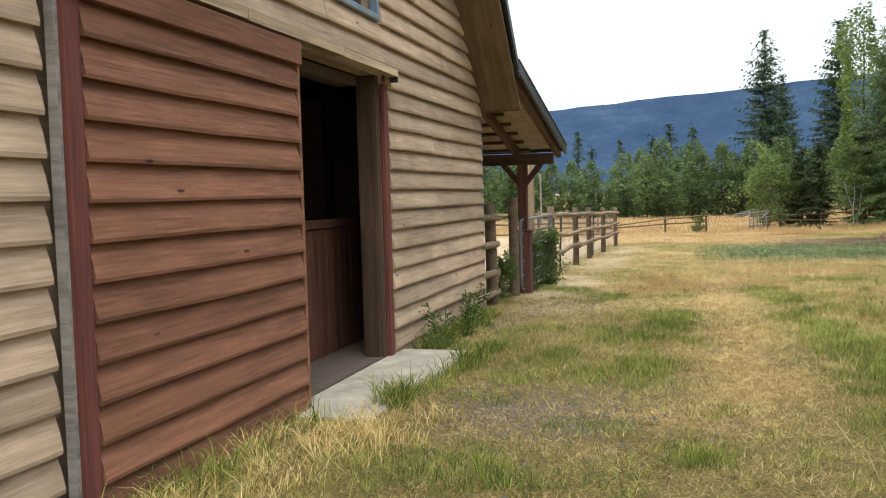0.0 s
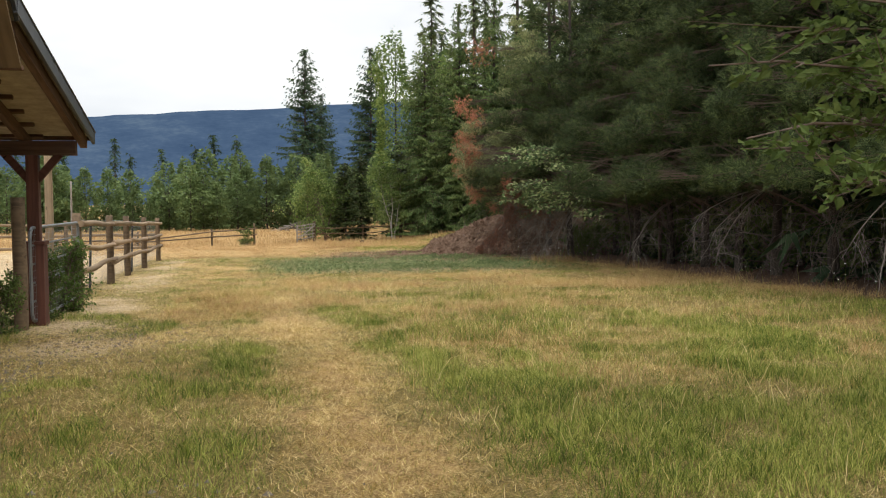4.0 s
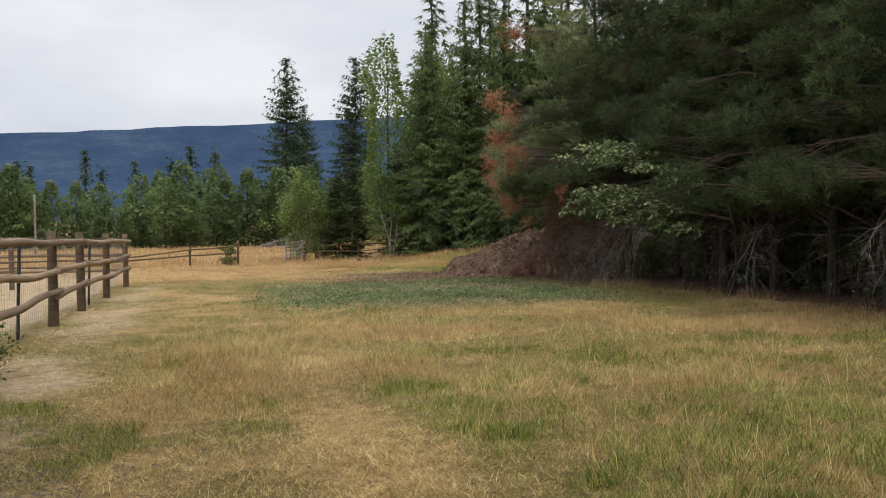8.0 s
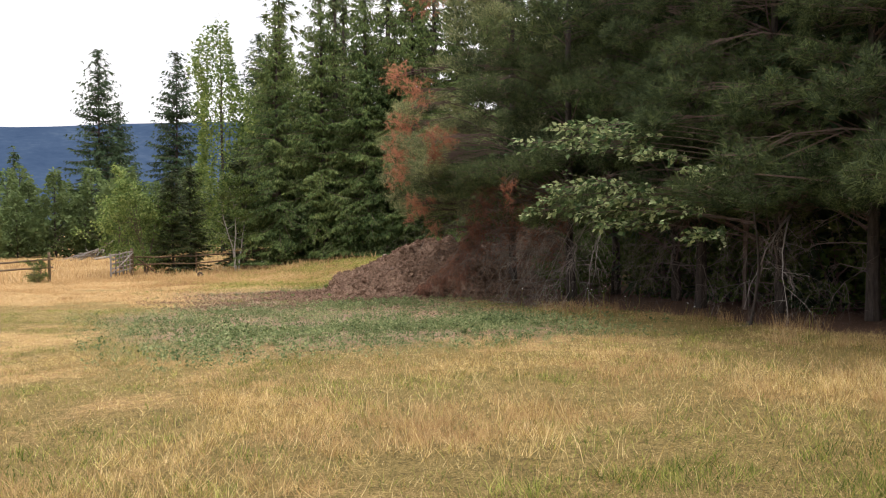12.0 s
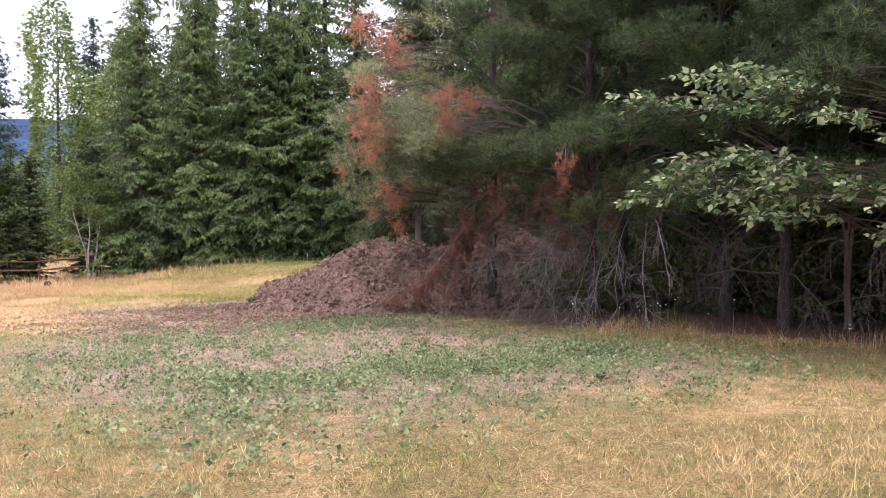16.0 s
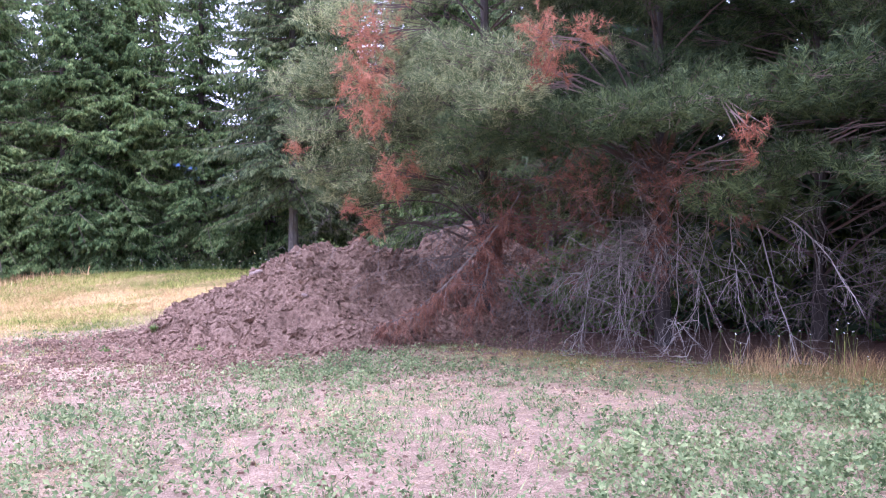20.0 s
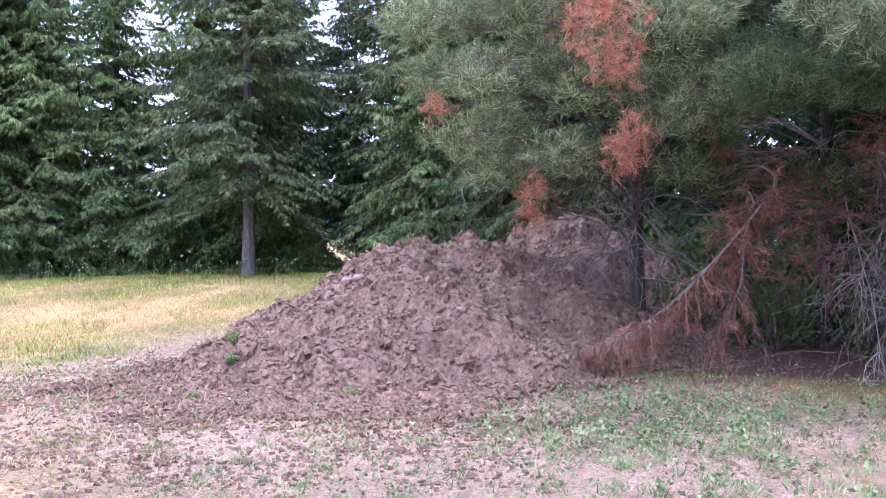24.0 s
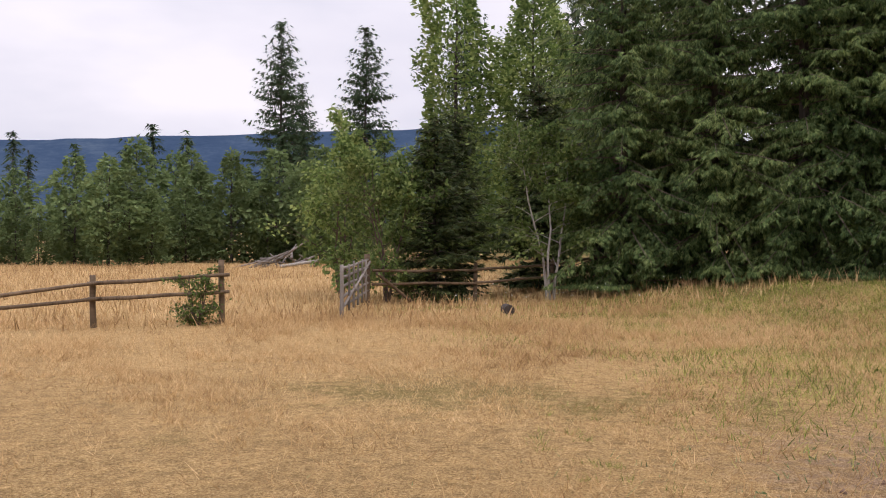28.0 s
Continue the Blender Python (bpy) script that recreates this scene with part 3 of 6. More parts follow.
def build_mountain():
    hs = np.radians(np.linspace(-75, 105, 240))
    rows = np.linspace(0, 1, 16)
    H, T = np.meshgrid(hs, rows)
    hd = np.degrees(H)
    elev = (5.75 + 0.05 * np.clip(hd, -30, 20)) * (1 - 0.75 * smooth(hd, 30, 42)) + (fractal(hd + 200, hd * 0, 14, 3) - 0.5) * 1.3 + (fractal(hd + 200, hd * 0, 1.6, 9, 3) - 0.5) * 0.16
    dist = 2100 + 700 * T
    z = np.tan(np.radians(elev)) * 2800 * T**0.8 * (1 + (fractal(hd * 3 + 300, T * 40, 12, 17) - 0.5) * 0.25 * (1 - T)) - 12 * (1 - T)
    v = np.stack([np.sin(H) * dist, np.cos(H) * dist, z], -1).reshape(-1, 3)
    n = len(hs)
    i = (np.arange(len(rows) - 1)[:, None] * n + np.arange(n - 1)[None, :]).ravel()
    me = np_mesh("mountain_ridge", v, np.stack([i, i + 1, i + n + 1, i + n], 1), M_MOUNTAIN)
    tagged(new("mountain_ridge", me), "long wooded ridge, glowing, its distance haze painted blue", "mountain", kind="structure")


build_mountain()

# ---- things: shared builders ----


def world_of(ob):
    m = ob.matrix_basis.copy()
    return world_of(ob.parent) @ ob.matrix_parent_inverse @ m if ob.parent else m


def thing(name, x, y, z=None, label="", category="", group="", kind=""):
    """The empty at a thing's base, which carries its parts."""
    ob = new(name)
    ob.empty_display_size = 0.1
    ob.matrix_basis = pose(x, y, float(ground_z(x, y)) if z is None else z)
    return tagged(ob, label, category, group, kind)


def boxes(name, rows, mat, parent=None, label=""):
    """One mesh of axis-aligned blocks x0, x1, y0, y1, z0, z1 that butt against one another."""
    bm = bmesh.new()
    for x0, x1, y0, y1, z0, z1 in rows:
        m = Matrix.Translation(((x0 + x1) / 2, (y0 + y1) / 2, (z0 + z1) / 2)) @ Matrix.Diagonal((x1 - x0, y1 - y0, z1 - z0, 1))
        bmesh.ops.create_cube(bm, size=1.0, matrix=m)
    return part(name, bm, mat, parent, label)


def slope_slab(name, x0, x1, y0, z0, y1, z1, thick, mat, parent, label=""):
    """A slab that falls along y from (y0, z0) to (y1, z1), its top on that line."""
    length, ang = math.hypot(y1 - y0, z1 - z0), math.degrees(math.atan2(z1 - z0, y1 - y0))
    m = pose((x0 + x1) / 2, (y0 + y1) / 2, (z0 + z1) / 2, ang) @ Matrix.Translation((0, 0, -thick / 2))
    return solid(name, (x1 - x0, length, thick), m, mat, parent, label, bevel=0.004)


def lap_board(y0, y1, z, wall_x, height, mat, parent, thick=0.076, label=""):
    """One lapped siding board: a wedge with a wavering lower edge and slightly open ends."""
    segs = max(2, int((y1 - y0) / 0.3))
    ys = np.linspace(y0, y1, segs + 1)
    wob = np.array([noise.noise(Vector((y * 0.9, z * 7.7, wall_x))) for y in ys]) * 0.009
    fine = np.array([noise.noise(Vector((y * 4.1, z * 3.3, 9.0))) for y in ys]) * 0.004
    prof = [(0.012, 0.0), (thick * 0.94, 0.0), (thick, 0.09 * height), (thick * 0.76, 0.45 * height), (0.012, height), (0.0, height)]
    np_ = len(prof)
    mid = np.array([(y0 + y1) / 2, z])
    v = []
    for k, y in enumerate(ys):
        for j, (dx, dz) in enumerate(prof):
            low = j < 3
            v.append((dx + (fine[k] * 1.5 if low and dx else 0), y - mid[0], dz + (wob[k] + fine[k] if low else 0)))
    f = []
    for k in range(segs):
        a = np_ * k
        f += [(a + j, a + (j + 1) % np_, a + np_ + (j + 1) % np_, a + np_ + j) for j in range(np_)]
    for q in ((0, 1, 4, 5), (1, 2, 3, 4)):
        f += [q, tuple(np_ * segs + j for j in reversed(q))]
    ob = child(new("siding_board", np_mesh("siding_board", v, f, mat)), parent, label)
    bm = bmesh.new()
    bm.from_mesh(ob.data)
    bmesh.ops.recalc_face_normals(bm, faces=bm.faces[:])
    bm.to_mesh(ob.data)
    bm.free()
    ob.matrix_basis = pose(wall_x, mid[0], z)
    return ob


# ---- barn ----
WALL = -3.05


def build_barn():
    rng = random.Random(4)
    barn = thing("barn", WALL, 6.2, -0.25, "tan timber barn with lapped siding and red-brown sliding door", "barn")
    x0, x1 = WALL - 0.17, WALL - 0.004
    wall = boxes("wall", [(x0, x1, -0.2, 5.5, -0.35, 4.9), (x0, x1, 8.46, 12.62, -0.35, 2.9), (x0, x1, 5.5, 8.46, 2.71, 3.22),
                          (x0, x1, 5.5, 7.2, 3.22, 4.9), (x0, x1, 8.36, 8.46, 3.22, 3.42), (x0, x1, 8.36, 11.35, 3.42, 4.1), (x0, x1, 8.36, 10.6, 4.1, 4.9), (x0, x1, 8.46, 12.0, 2.9, 3.42), (x0, x1, 7.2, 8.36, 4.25, 4.9)],
                 M_SIDING, barn, "weathered tan lapped siding")
    # the gable above, and unseen other walls and loft floor that shut light out
    boxes("gable_wall", [(x0, x1, 1.9, 10.4, 4.9, 5.4), (x0, x1, 3.6, 8.8, 5.4, 6.05), (x0, x1, 5.2, 7.2, 6.05, 6.7)], M_SIDING, barn)
    boxes("back_wall", [(-15.2, -15.0, -0.2, 12.62, -0.5, 4.0)], M_SIDING, barn)
    boxes("side_wall", [(-15.0, x0, -0.2, 0.0, -0.5, 4.0)], M_SIDING, barn)
    boxes("side_wall", [(-15.0, x0, 12.44, 12.62, -0.5, 3.2)], M_SIDING, barn)
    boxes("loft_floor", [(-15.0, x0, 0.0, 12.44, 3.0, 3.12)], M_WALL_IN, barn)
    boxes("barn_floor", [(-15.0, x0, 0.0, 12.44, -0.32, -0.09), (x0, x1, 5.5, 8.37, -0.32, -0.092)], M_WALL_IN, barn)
    # lapped boards, row by row
    step = 0.2045
    for r in range(25):
        z = -0.26 + r * step
        right = 12.6 if z < 2.65 else 12.6 - (z - 2.65) / 1.5
        spans = []
        left_end = 3.6
        if z < 2.55:
            spans = [(0.0, left_end), (8.6, right)]
        elif z < 2.72:
            spans = [(8.62, right)]
        elif 3.1 < z < 4.25:
            spans = [(0.0, 7.12), (8.44, right)]
        else:
            spans = [(0.0, right)]
        for a, b in spans:
            cuts = [a]
            while b - cuts[-1] > 4.6:
                cuts.append(cuts[-1] + rng.uniform(2.2, 4.2))
            if len(cuts) == 1 and b - a > 3 and rng.random() < 0.5:
                cuts.append(a + (b - a) * rng.uniform(0.3, 0.7))
            cuts.append(b)
            for p, q in zip(cuts, cuts[1:]):
                lap_board(p + 0.002, q - 0.002, z + rng.uniform(-0.004, 0.004) - (0.05 if q < 4 else 0.0), WALL, step + 0.05, M_SIDING, wall)
    # sliding door on its track
    dx = WALL + 0.055
    door = boxes("sliding_door", [(dx, dx + 0.035, 3.67, 6.3, -0.2, 2.66)], M_RED_SIDING, barn, "closed red-brown sliding door of lapped boards")
    for r in range(13):
        z = -0.118 + r * 0.2043
        lap_board(3.79, 6.25, z, dx + 0.036, 0.245, M_RED_SIDING, door, 0.075)
    solid("top_rail", (0.09, 2.62, 0.17), pose(dx + 0.08, 4.98, 2.6), M_RED_SIDING, door)
    solid("stile", (0.06, 0.12, 2.86), pose(dx + 0.068, 3.72, 1.24), M_RED_TRIM, door)
    solid("edge_board", (0.05, 0.034, 2.84), pose(dx + 0.04, 3.643, 1.24), M_GREY_WOOD, door, "weathered grey edge board", rough=0.003, cuts=5)
    solid("stile", (0.075, 0.04, 2.8), pose(dx + 0.06, 6.28, 1.22), M_RED_SIDING, door)
    for k, (a, b) in enumerate(((3.3, 5.5), (5.5, 7.2), (7.2, 8.62))):
        solid("track_cover", (0.1, b - a - 0.006, 0.07), pose(WALL + 0.115, (a + b) / 2, 2.755 - 0.006 * k), M_BEAM, barn, "pale timber cover over the door track", rough=0.004, cuts=4)
    solid("track_bracket", (0.1, 0.03, 0.07), pose(WALL + 0.1, 8.64, 2.69), M_DARK_STEEL, barn)
    # opening: far jamb and trim
    frame_ob = boxes("door_jamb", [(WALL - 0.2, WALL + 0.0, 8.37, 8.458, -0.2, 2.705)], M_BEAM_DARK, barn, "bare brown timber jamb")
    solid("jamb_board", (0.15, 0.03, 1.42), pose(WALL - 0.1, 8.353, 0.5), M_BEAM_DARK, frame_ob)
    solid("door_trim", (0.05, 0.115, 2.86), pose(WALL + 0.03, 8.525, 1.2), M_RED_TRIM, barn, "dark red door trim", rough=0.002)
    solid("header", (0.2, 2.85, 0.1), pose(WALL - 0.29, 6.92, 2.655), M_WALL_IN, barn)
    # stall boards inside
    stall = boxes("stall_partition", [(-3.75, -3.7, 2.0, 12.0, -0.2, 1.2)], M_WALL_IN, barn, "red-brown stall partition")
    for k in range(46):
        solid("stall_board", (0.03, 0.155, 1.38 + rng.uniform(-0.01, 0.01)), pose(-3.683 + rng.uniform(0, 0.006), 5.0 + k * 0.161, 0.51), M_STALL, stall)
    solid("stall_rail", (0.07, 7.4, 0.09), pose(-3.67, 8.7, 1.25), M_STALL, stall)
    for k in range(5):
        solid("stall_post", (0.12, 0.12, 3.1), pose(-5.2, 5.0 + k * 1.8, 1.4), M_TIMBER, stall)
    # slab
    solid("door_slab", (0.74, 2.9, 0.16), pose(WALL + 0.37, 7.44, -0.18), M_CONCRETE, barn, "worn concrete door slab", bevel=0.015)
    # window above the door
    win = boxes("window", [(WALL - 0.1, WALL - 0.09, 7.26, 8.3, 3.28, 4.2)], M_GLASS, barn, "small dark window")
    for nm, s, c in (("sill", (0.1, 1.2, 0.06), (WALL + 0.03, 7.78, 3.25)), ("frame", (0.08, 0.06, 0.95), (WALL + 0.03, 8.35, 3.72)),
                     ("frame", (0.08, 0.06, 0.95), (WALL + 0.03, 7.21, 3.72)), ("frame", (0.08, 1.04, 0.06), (WALL + 0.03, 7.78, 4.22)), ("muntin", (0.04, 0.04, 0.9), (WALL - 0.06, 7.78, 3.73))):
        solid(nm, s, pose(*c), M_FLASH, win)
    # corner
    solid("corner_flashing", (0.06, 0.07, 3.15), pose(WALL + 0.025, 12.62, 1.24), M_FLASH, barn, "blue-grey metal corner flashing")
    # main roof with its boxed overhang
    rx = WALL + 0.66
    slope_slab("roof", -15.6, rx, 10.47, 5.5, 12.42, 3.36, 0.07, M_ROOF, barn, "dark roof")
    slope_slab("roof", -15.6, rx, 6.2, 7.2, 10.47, 5.5, 0.07, M_ROOF, barn)
    slope_slab("roof", -15.6, rx, 6.2, 7.2, 1.93, 5.5, 0.07, M_ROOF, barn)
    slope_slab("roof", -15.6, rx, 1.93, 5.5, -0.4, 2.94, 0.07, M_ROOF, barn)
    slope_slab("soffit", WALL - 0.16, rx - 0.03, 10.4, 5.0, 12.66, 2.72, 0.03, M_SOFFIT, barn, "tan soffit panel")
    slope_slab("rake_board", rx - 0.03, rx + 0.012, 10.5, 5.38, 12.5, 3.2, 0.12, M_ROOF, barn)
    solid("eave_lip", (0.72, 0.05, 0.05), pose(WALL + 0.28, 12.68, 2.71), M_TIMBER_X, barn)
    # lean-to over the yard
    ya, za, yb, zb = 12.36, 3.34, 16.9, 2.37
    k = (zb - za) / (yb - ya)
    lean = thing("lean_to_roof", WALL - 1, 16.4, -0.34, "dark-timbered lean-to roof on posts", "roof")
    slope_slab("roof_sheet", -14.0, rx, ya, za, yb, zb, 0.02, M_ROOF, lean)
    slope_slab("decking", -14.0, rx - 0.03, ya, za - 0.023, yb - 0.04, zb - 0.02, 0.02, M_DECK, lean, "pale roof decking")
    for i in range(8):
        y = ya + 0.45 + i * 0.57
        solid("purlin", (10.9, 0.07, 0.05), pose(-8.51, y, za + k * (y - ya) - 0.07, math.degrees(math.atan(k))), M_TIMBER_X, lean)
    for i in range(7):
        x = rx - 0.12 - i * 0.75
        slope_slab("rafter", x - 0.045, x + 0.045, ya + 0.3, za + k * 0.3 - 0.1, yb - 0.1, zb - 0.07, 0.15, M_TIMBER_Y, lean)
    slope_slab("fascia", rx - 0.02, rx + 0.02, ya, za + 0.012, yb, zb + 0.012, 0.17, M_ROOF, lean)
    slope_slab("drip_edge", rx - 0.03, rx + 0.03, ya, za + 0.03, yb + 0.03, zb + 0.03, 0.018, M_ROOF, lean)
    solid("eave_beam", (11.3, 0.16, 0.2), pose(-8.2, 16.4, 2.13), M_TIMBER_X, lean)
    solid("gutter_board", (11.6, 0.03, 0.1), pose(-8.2, yb - 0.02, zb - 0.05), M_TIMBER_X, lean)
    for px in (-3.13, -7.2):
        g = float(ground_z(px, 16.4))
        post = solid("post", (0.16, 0.16, 2.03 - g), pose(px, 16.4, (2.03 + g) / 2), M_POST_RED, lean, "red-brown square post")
        for s in (-1, 1):
            solid("knee_brace", (0.5, 0.09, 0.1), pose(px + s * 0.2, 16.4, 1.86, 0, -s * 50, 0), M_POST_RED, post)
        solid("post_casing", (0.27, 0.27, 1.15), pose(px, 16.4, g + 0.56), M_POST_RED, post)
        solid("casing_cap", (0.31, 0.31, 0.05), pose(px, 16.4, g + 1.16), M_POST_RED, post)


build_barn()

# ---- fences and gates ----


def fence_post(x, y, top, fence, r=0.075):
    g = float(ground_z(x, y))
    return log("post", (x, y, g - 0.15), (x + random.uniform(-0.02, 0.02), y, top), r * 1.05, r * 0.92, M_POST, fence, bend=0.015)


def build_fences():
    random.seed(9)
    yard = thing("rail_fence", -3.3, 28.0, None, "brown round-rail fence with wire mesh along the yard", "fence")
    posts = [(-3.3, 20.7, 1.18), (-3.3, 25.0, 1.08), (-3.3, 28.2, 1.02), (-3.3, 32.4, 0.92), (-3.28, 37.2, 0.83)]
    for x, y, top in posts:
        fence_post(x, y, top, yard, 0.085)
    for (xa, ya, ta), (xb, yb, tb) in zip(posts, posts[1:]):
        for down in (0.2, 0.66, 1.05):
            j = random.uniform(-0.04, 0.04)
            log("rail", (xa + 0.1, ya - 0.18, ta - down + j), (xb + 0.1, yb + 0.2, tb - down - j), 0.06, 0.05, M_RAIL, yard, bend=0.07)
    wires = []
    for (xa, ya, ta), (xb, yb, tb) in zip(posts, posts[1:]):
        n = int((yb - ya) / 0.15)
        for i in range(n + 1):
            u = i / n
            y, top = ya + (yb - ya) * u, ta + (tb - ta) * u
            wires.append((xa - 0.1, y, top - 1.5, xa - 0.1, y, top - 0.12, 0.0022, 0.0022))
        for i in range(9):
            wires.append((xa - 0.1, ya, ta - 0.12 - i * 0.165, xb - 0.1, yb, tb - 0.12 - i * 0.165, 0.0022, 0.0022))
    child(new("wire_mesh", np_mesh("wire_mesh", *sticks(wires, 3), M_STEEL)), yard, "thin grey wire mesh")
    for y in (22.9, 30.3):
        g = float(ground_z(-3.42, y))
        solid("steel_stake", (0.045, 0.045, 1.5), pose(-3.42, y, g + 0.65, 0, 2, 20), M_DARK_STEEL, yard)

    stub = thing("rail_fence", -3.3, 14.3, None, "short brown rail fence beside the barn corner", "fence")
    fence_post(-3.27, 14.3, 1.34, stub, 0.1)
    for z in (1.12, 0.68, 0.22, -0.12):
        log("rail", (-3.2, 12.72, z + 0.03), (-3.22, 14.5, z), 0.062, 0.06, M_RAIL, stub, bend=0.01)

    # tube gate with wire mesh, hung on a tall dark post
    hang = thing("gate_post", -3.25, 16.2, None, "tall dark round gate post", "post")
    log("post", (-3.22, 15.85, -0.5), (-3.22, 15.85, 1.44), 0.095, 0.09, M_POST, hang)
    gate = thing("metal_gate", -3.12, 18.0, None, "closed grey tube gate with wire mesh", "gate")
    r, y0, y1, z0, z1, gx = 0.024, 16.05, 19.75, -0.27, 1.02, -3.12
    arc = []
    for (cy, cz, a0) in ((y1 - 0.15, z1 - 0.15, 0), (y0 + 0.15, z1 - 0.15, 90), (y0 + 0.15, z0 + 0.15, 180), (y1 - 0.15, z0 + 0.15, 270)):
        for k in range(5):
            a = radians(a0 + k * 22.5)
            arc.append((gx, cy + 0.15 * math.cos(a), cz + 0.15 * math.sin(a)))
    segs = [(*p, *q, r, r) for p, q in zip(arc, arc[1:] + arc[:1])]
    child(new("gate_frame", np_mesh("gate_frame", *sticks(segs, 8), M_STEEL)), gate, "rounded steel tube frame")
    for i in range(4):
        z = z1 - 0.26 * (i + 1) + 0.02
        child(new("cross_tube", np_mesh("cross_tube", *sticks([(gx, y0, z, gx, y1, z, 0.016, 0.016)], 8), M_STEEL)), gate)
    w = [(gx + 0.02, y0 + 0.1 * i, z0, gx + 0.02, y0 + 0.1 * i, z1 - 0.02, 0.002, 0.002) for i in range(1, 37)]
    w += [(gx + 0.02, y0, z0 + 0.1 * i, gx + 0.02, y1, z0 + 0.1 * i, 0.002, 0.002) for i in range(1, 13)]
    child(new("gate_mesh", np_mesh("gate_mesh", *sticks(w, 3), M_STEEL)), gate, "welded wire mesh")
    pole = thing("timber_pole", -3.5, 19.3, None, "pale peeled round pole beside the gate", "pole")
    log("pole", (-3.5, 19.3, -0.5), (-3.5, 19.3, 2.35), 0.075, 0.065, M_RAIL, pole)

    # far side of the yard
    far = thing("rail_fence", -9.0, 36.5, None, "weathered rail fence at the far side of the yard", "fence")
    xs = [-3.4 - 3.1 * k for k in range(5)]
    for x in xs[1:]:
        fence_post(x, 37.5, 0.75, far)
    for a, b in zip(xs, xs[1:]):
        for z in (0.6, 0.2, -0.25):
            log("rail", (a + 0.1, 37.55, z), (b - 0.1, 37.55, z), 0.055, 0.05, M_RAIL, far, bend=0.05)

    # old two-rail fence across the field, sagging at one end
    old = thing("field_fence", -1.0, 56.3, None, "old sagging two-rail field fence", "fence")
    pts = [(-9.8, 50.5, 0.85), (-5.8, 54.0, 0.9), (-1.95, 56.4, 1.02), (0.45, 56.6, 1.3)]
    tops = []
    for x, y, h in pts:
        g = float(ground_z(x, y))
        tops.append(g + h)
        fence_post(x, y, g + h, old, 0.06)
    for k in range(3):
        (xa, ya, _), (xb, yb, _) = pts[k], pts[k + 1]
        ga, gb = float(ground_z(xa, ya)), float(ground_z(xb, yb))
        for ha, hb in (((0.42, 0.88), (0.3, 0.58)) if k == 1 else ((0.5, 0.45), (0.25, 0.2)) if k == 0 else ((0.86, 1.0), (0.56, 0.66))):
            log("rail", (xa - 0.1, ya - 0.08, ga + ha), (xb + 0.15, yb - 0.08, gb + hb), 0.042, 0.036, M_POST, old, bend=0.06)

    # rustic gate swung open towards the path
    gp = thing("rustic_gate", 3.6, 59.0, None, "open silver-grey rustic wooden field gate", "gate")
    a, b = Vector((2.95, 57.0, 0)), Vector((4.35, 61.4, 0))
    a.z, b.z = float(ground_z(a.x, a.y)) + 0.05, float(ground_z(b.x, b.y)) + 0.1
    log("end_stile", a + Vector((0, 0, -0.02)), a + Vector((0, 0, 1.12)), 0.045, 0.04, M_GREY_WOOD, gp)
    for k in range(5):
        z = 0.22 + 0.205 * k
        log("gate_rail", a + Vector((0, 0, z)), b + Vector((0, 0, z + 0.06)), 0.035, 0.03, M_GREY_WOOD, gp, bend=0.05)
    for k in range(1, 6):
        p = a.lerp(b, k / 6.0)
        log("gate_picket", p + Vector((0.05, 0, 0.08)), p + Vector((0.05, 0, 1.16 - 0.05 * (k % 2))), 0.028, 0.024, M_GREY_WOOD, gp)
    log("diagonal_brace", a + Vector((0.06, 0, 0.25)), b + Vector((0.06, 0, 1.05)), 0.03, 0.03, M_GREY_WOOD, gp)
    fp = thing("gate_post", b.x, b.y, None, "weathered round gate post", "post")
    fence_post(b.x, b.y + 0.1, b.z + 1.25, fp, 0.085)
    hedge = thing("field_fence", 9.0, 62.5, None, "old two-rail fence under the trees", "fence")
    hp = [(4.5, 61.6), (7.6, 62.2), (10.2, 62.8), (13.0, 63.0)]
    for x, y in hp[1:]:
        g = float(ground_z(x, y))
        fence_post(x, y, g + 1.1, hedge, 0.06)
    for p, q in zip(hp, hp[1:]):
        for h in (0.92, 0.55):
            log("rail", (p[0], p[1] - 0.08, float(ground_z(*p)) + h), (q[0], q[1] - 0.08, float(ground_z(*q)) + h - 0.03), 0.04, 0.035, M_POST, hedge, bend=0.05)
    log("brace", (4.6, 61.5, b.z + 0.75), (5.6, 61.7, b.z - 0.05), 0.04, 0.04, M_POST, hedge)

    # heap of old timber at the far side of the field
    heap = thing("timber_heap", 5.5, 95.0, None, "heap of grey broken timber and roots", "timber heap")
    rg = random.Random(3)
    g = float(ground_z(5.5, 95))
    for k in range(26):
        x, y = 5.5 + rg.uniform(-2.2, 2.0), 95 + rg.uniform(-1, 1)
        d = Vector((rg.uniform(-1, 1), rg.uniform(-0.5, 0.5), rg.uniform(-0.1, 0.5))) * rg.uniform(0.8, 1.6)
        c = Vector((x, y, g + rg.uniform(0.15, 1.2) * max(0.1, 1 - abs(x - 5.5) / 2.6)))
        log("branch", c - d, c + d, rg.uniform(0.05, 0.13), 0.04, M_GREY_WOOD, heap, sides=6, segs=4)
    log("pale_plank", (5.0, 93.6, g + 0.1), (8.0, 93.4, g + 0.55), 0.1, 0.09, M_BARK_PALE, heap, "pale barkless log")
    stump = thing("log_round", 6.9, 57.6, None, "short dark cut log lying in the grass", "log")
    gz = float(ground_z(6.9, 57.6))
    log("log", (6.9, 57.4, gz + 0.11), (6.98, 57.9, gz + 0.11), 0.12, 0.12, M_BARK, stump, sides=12)


build_fences()

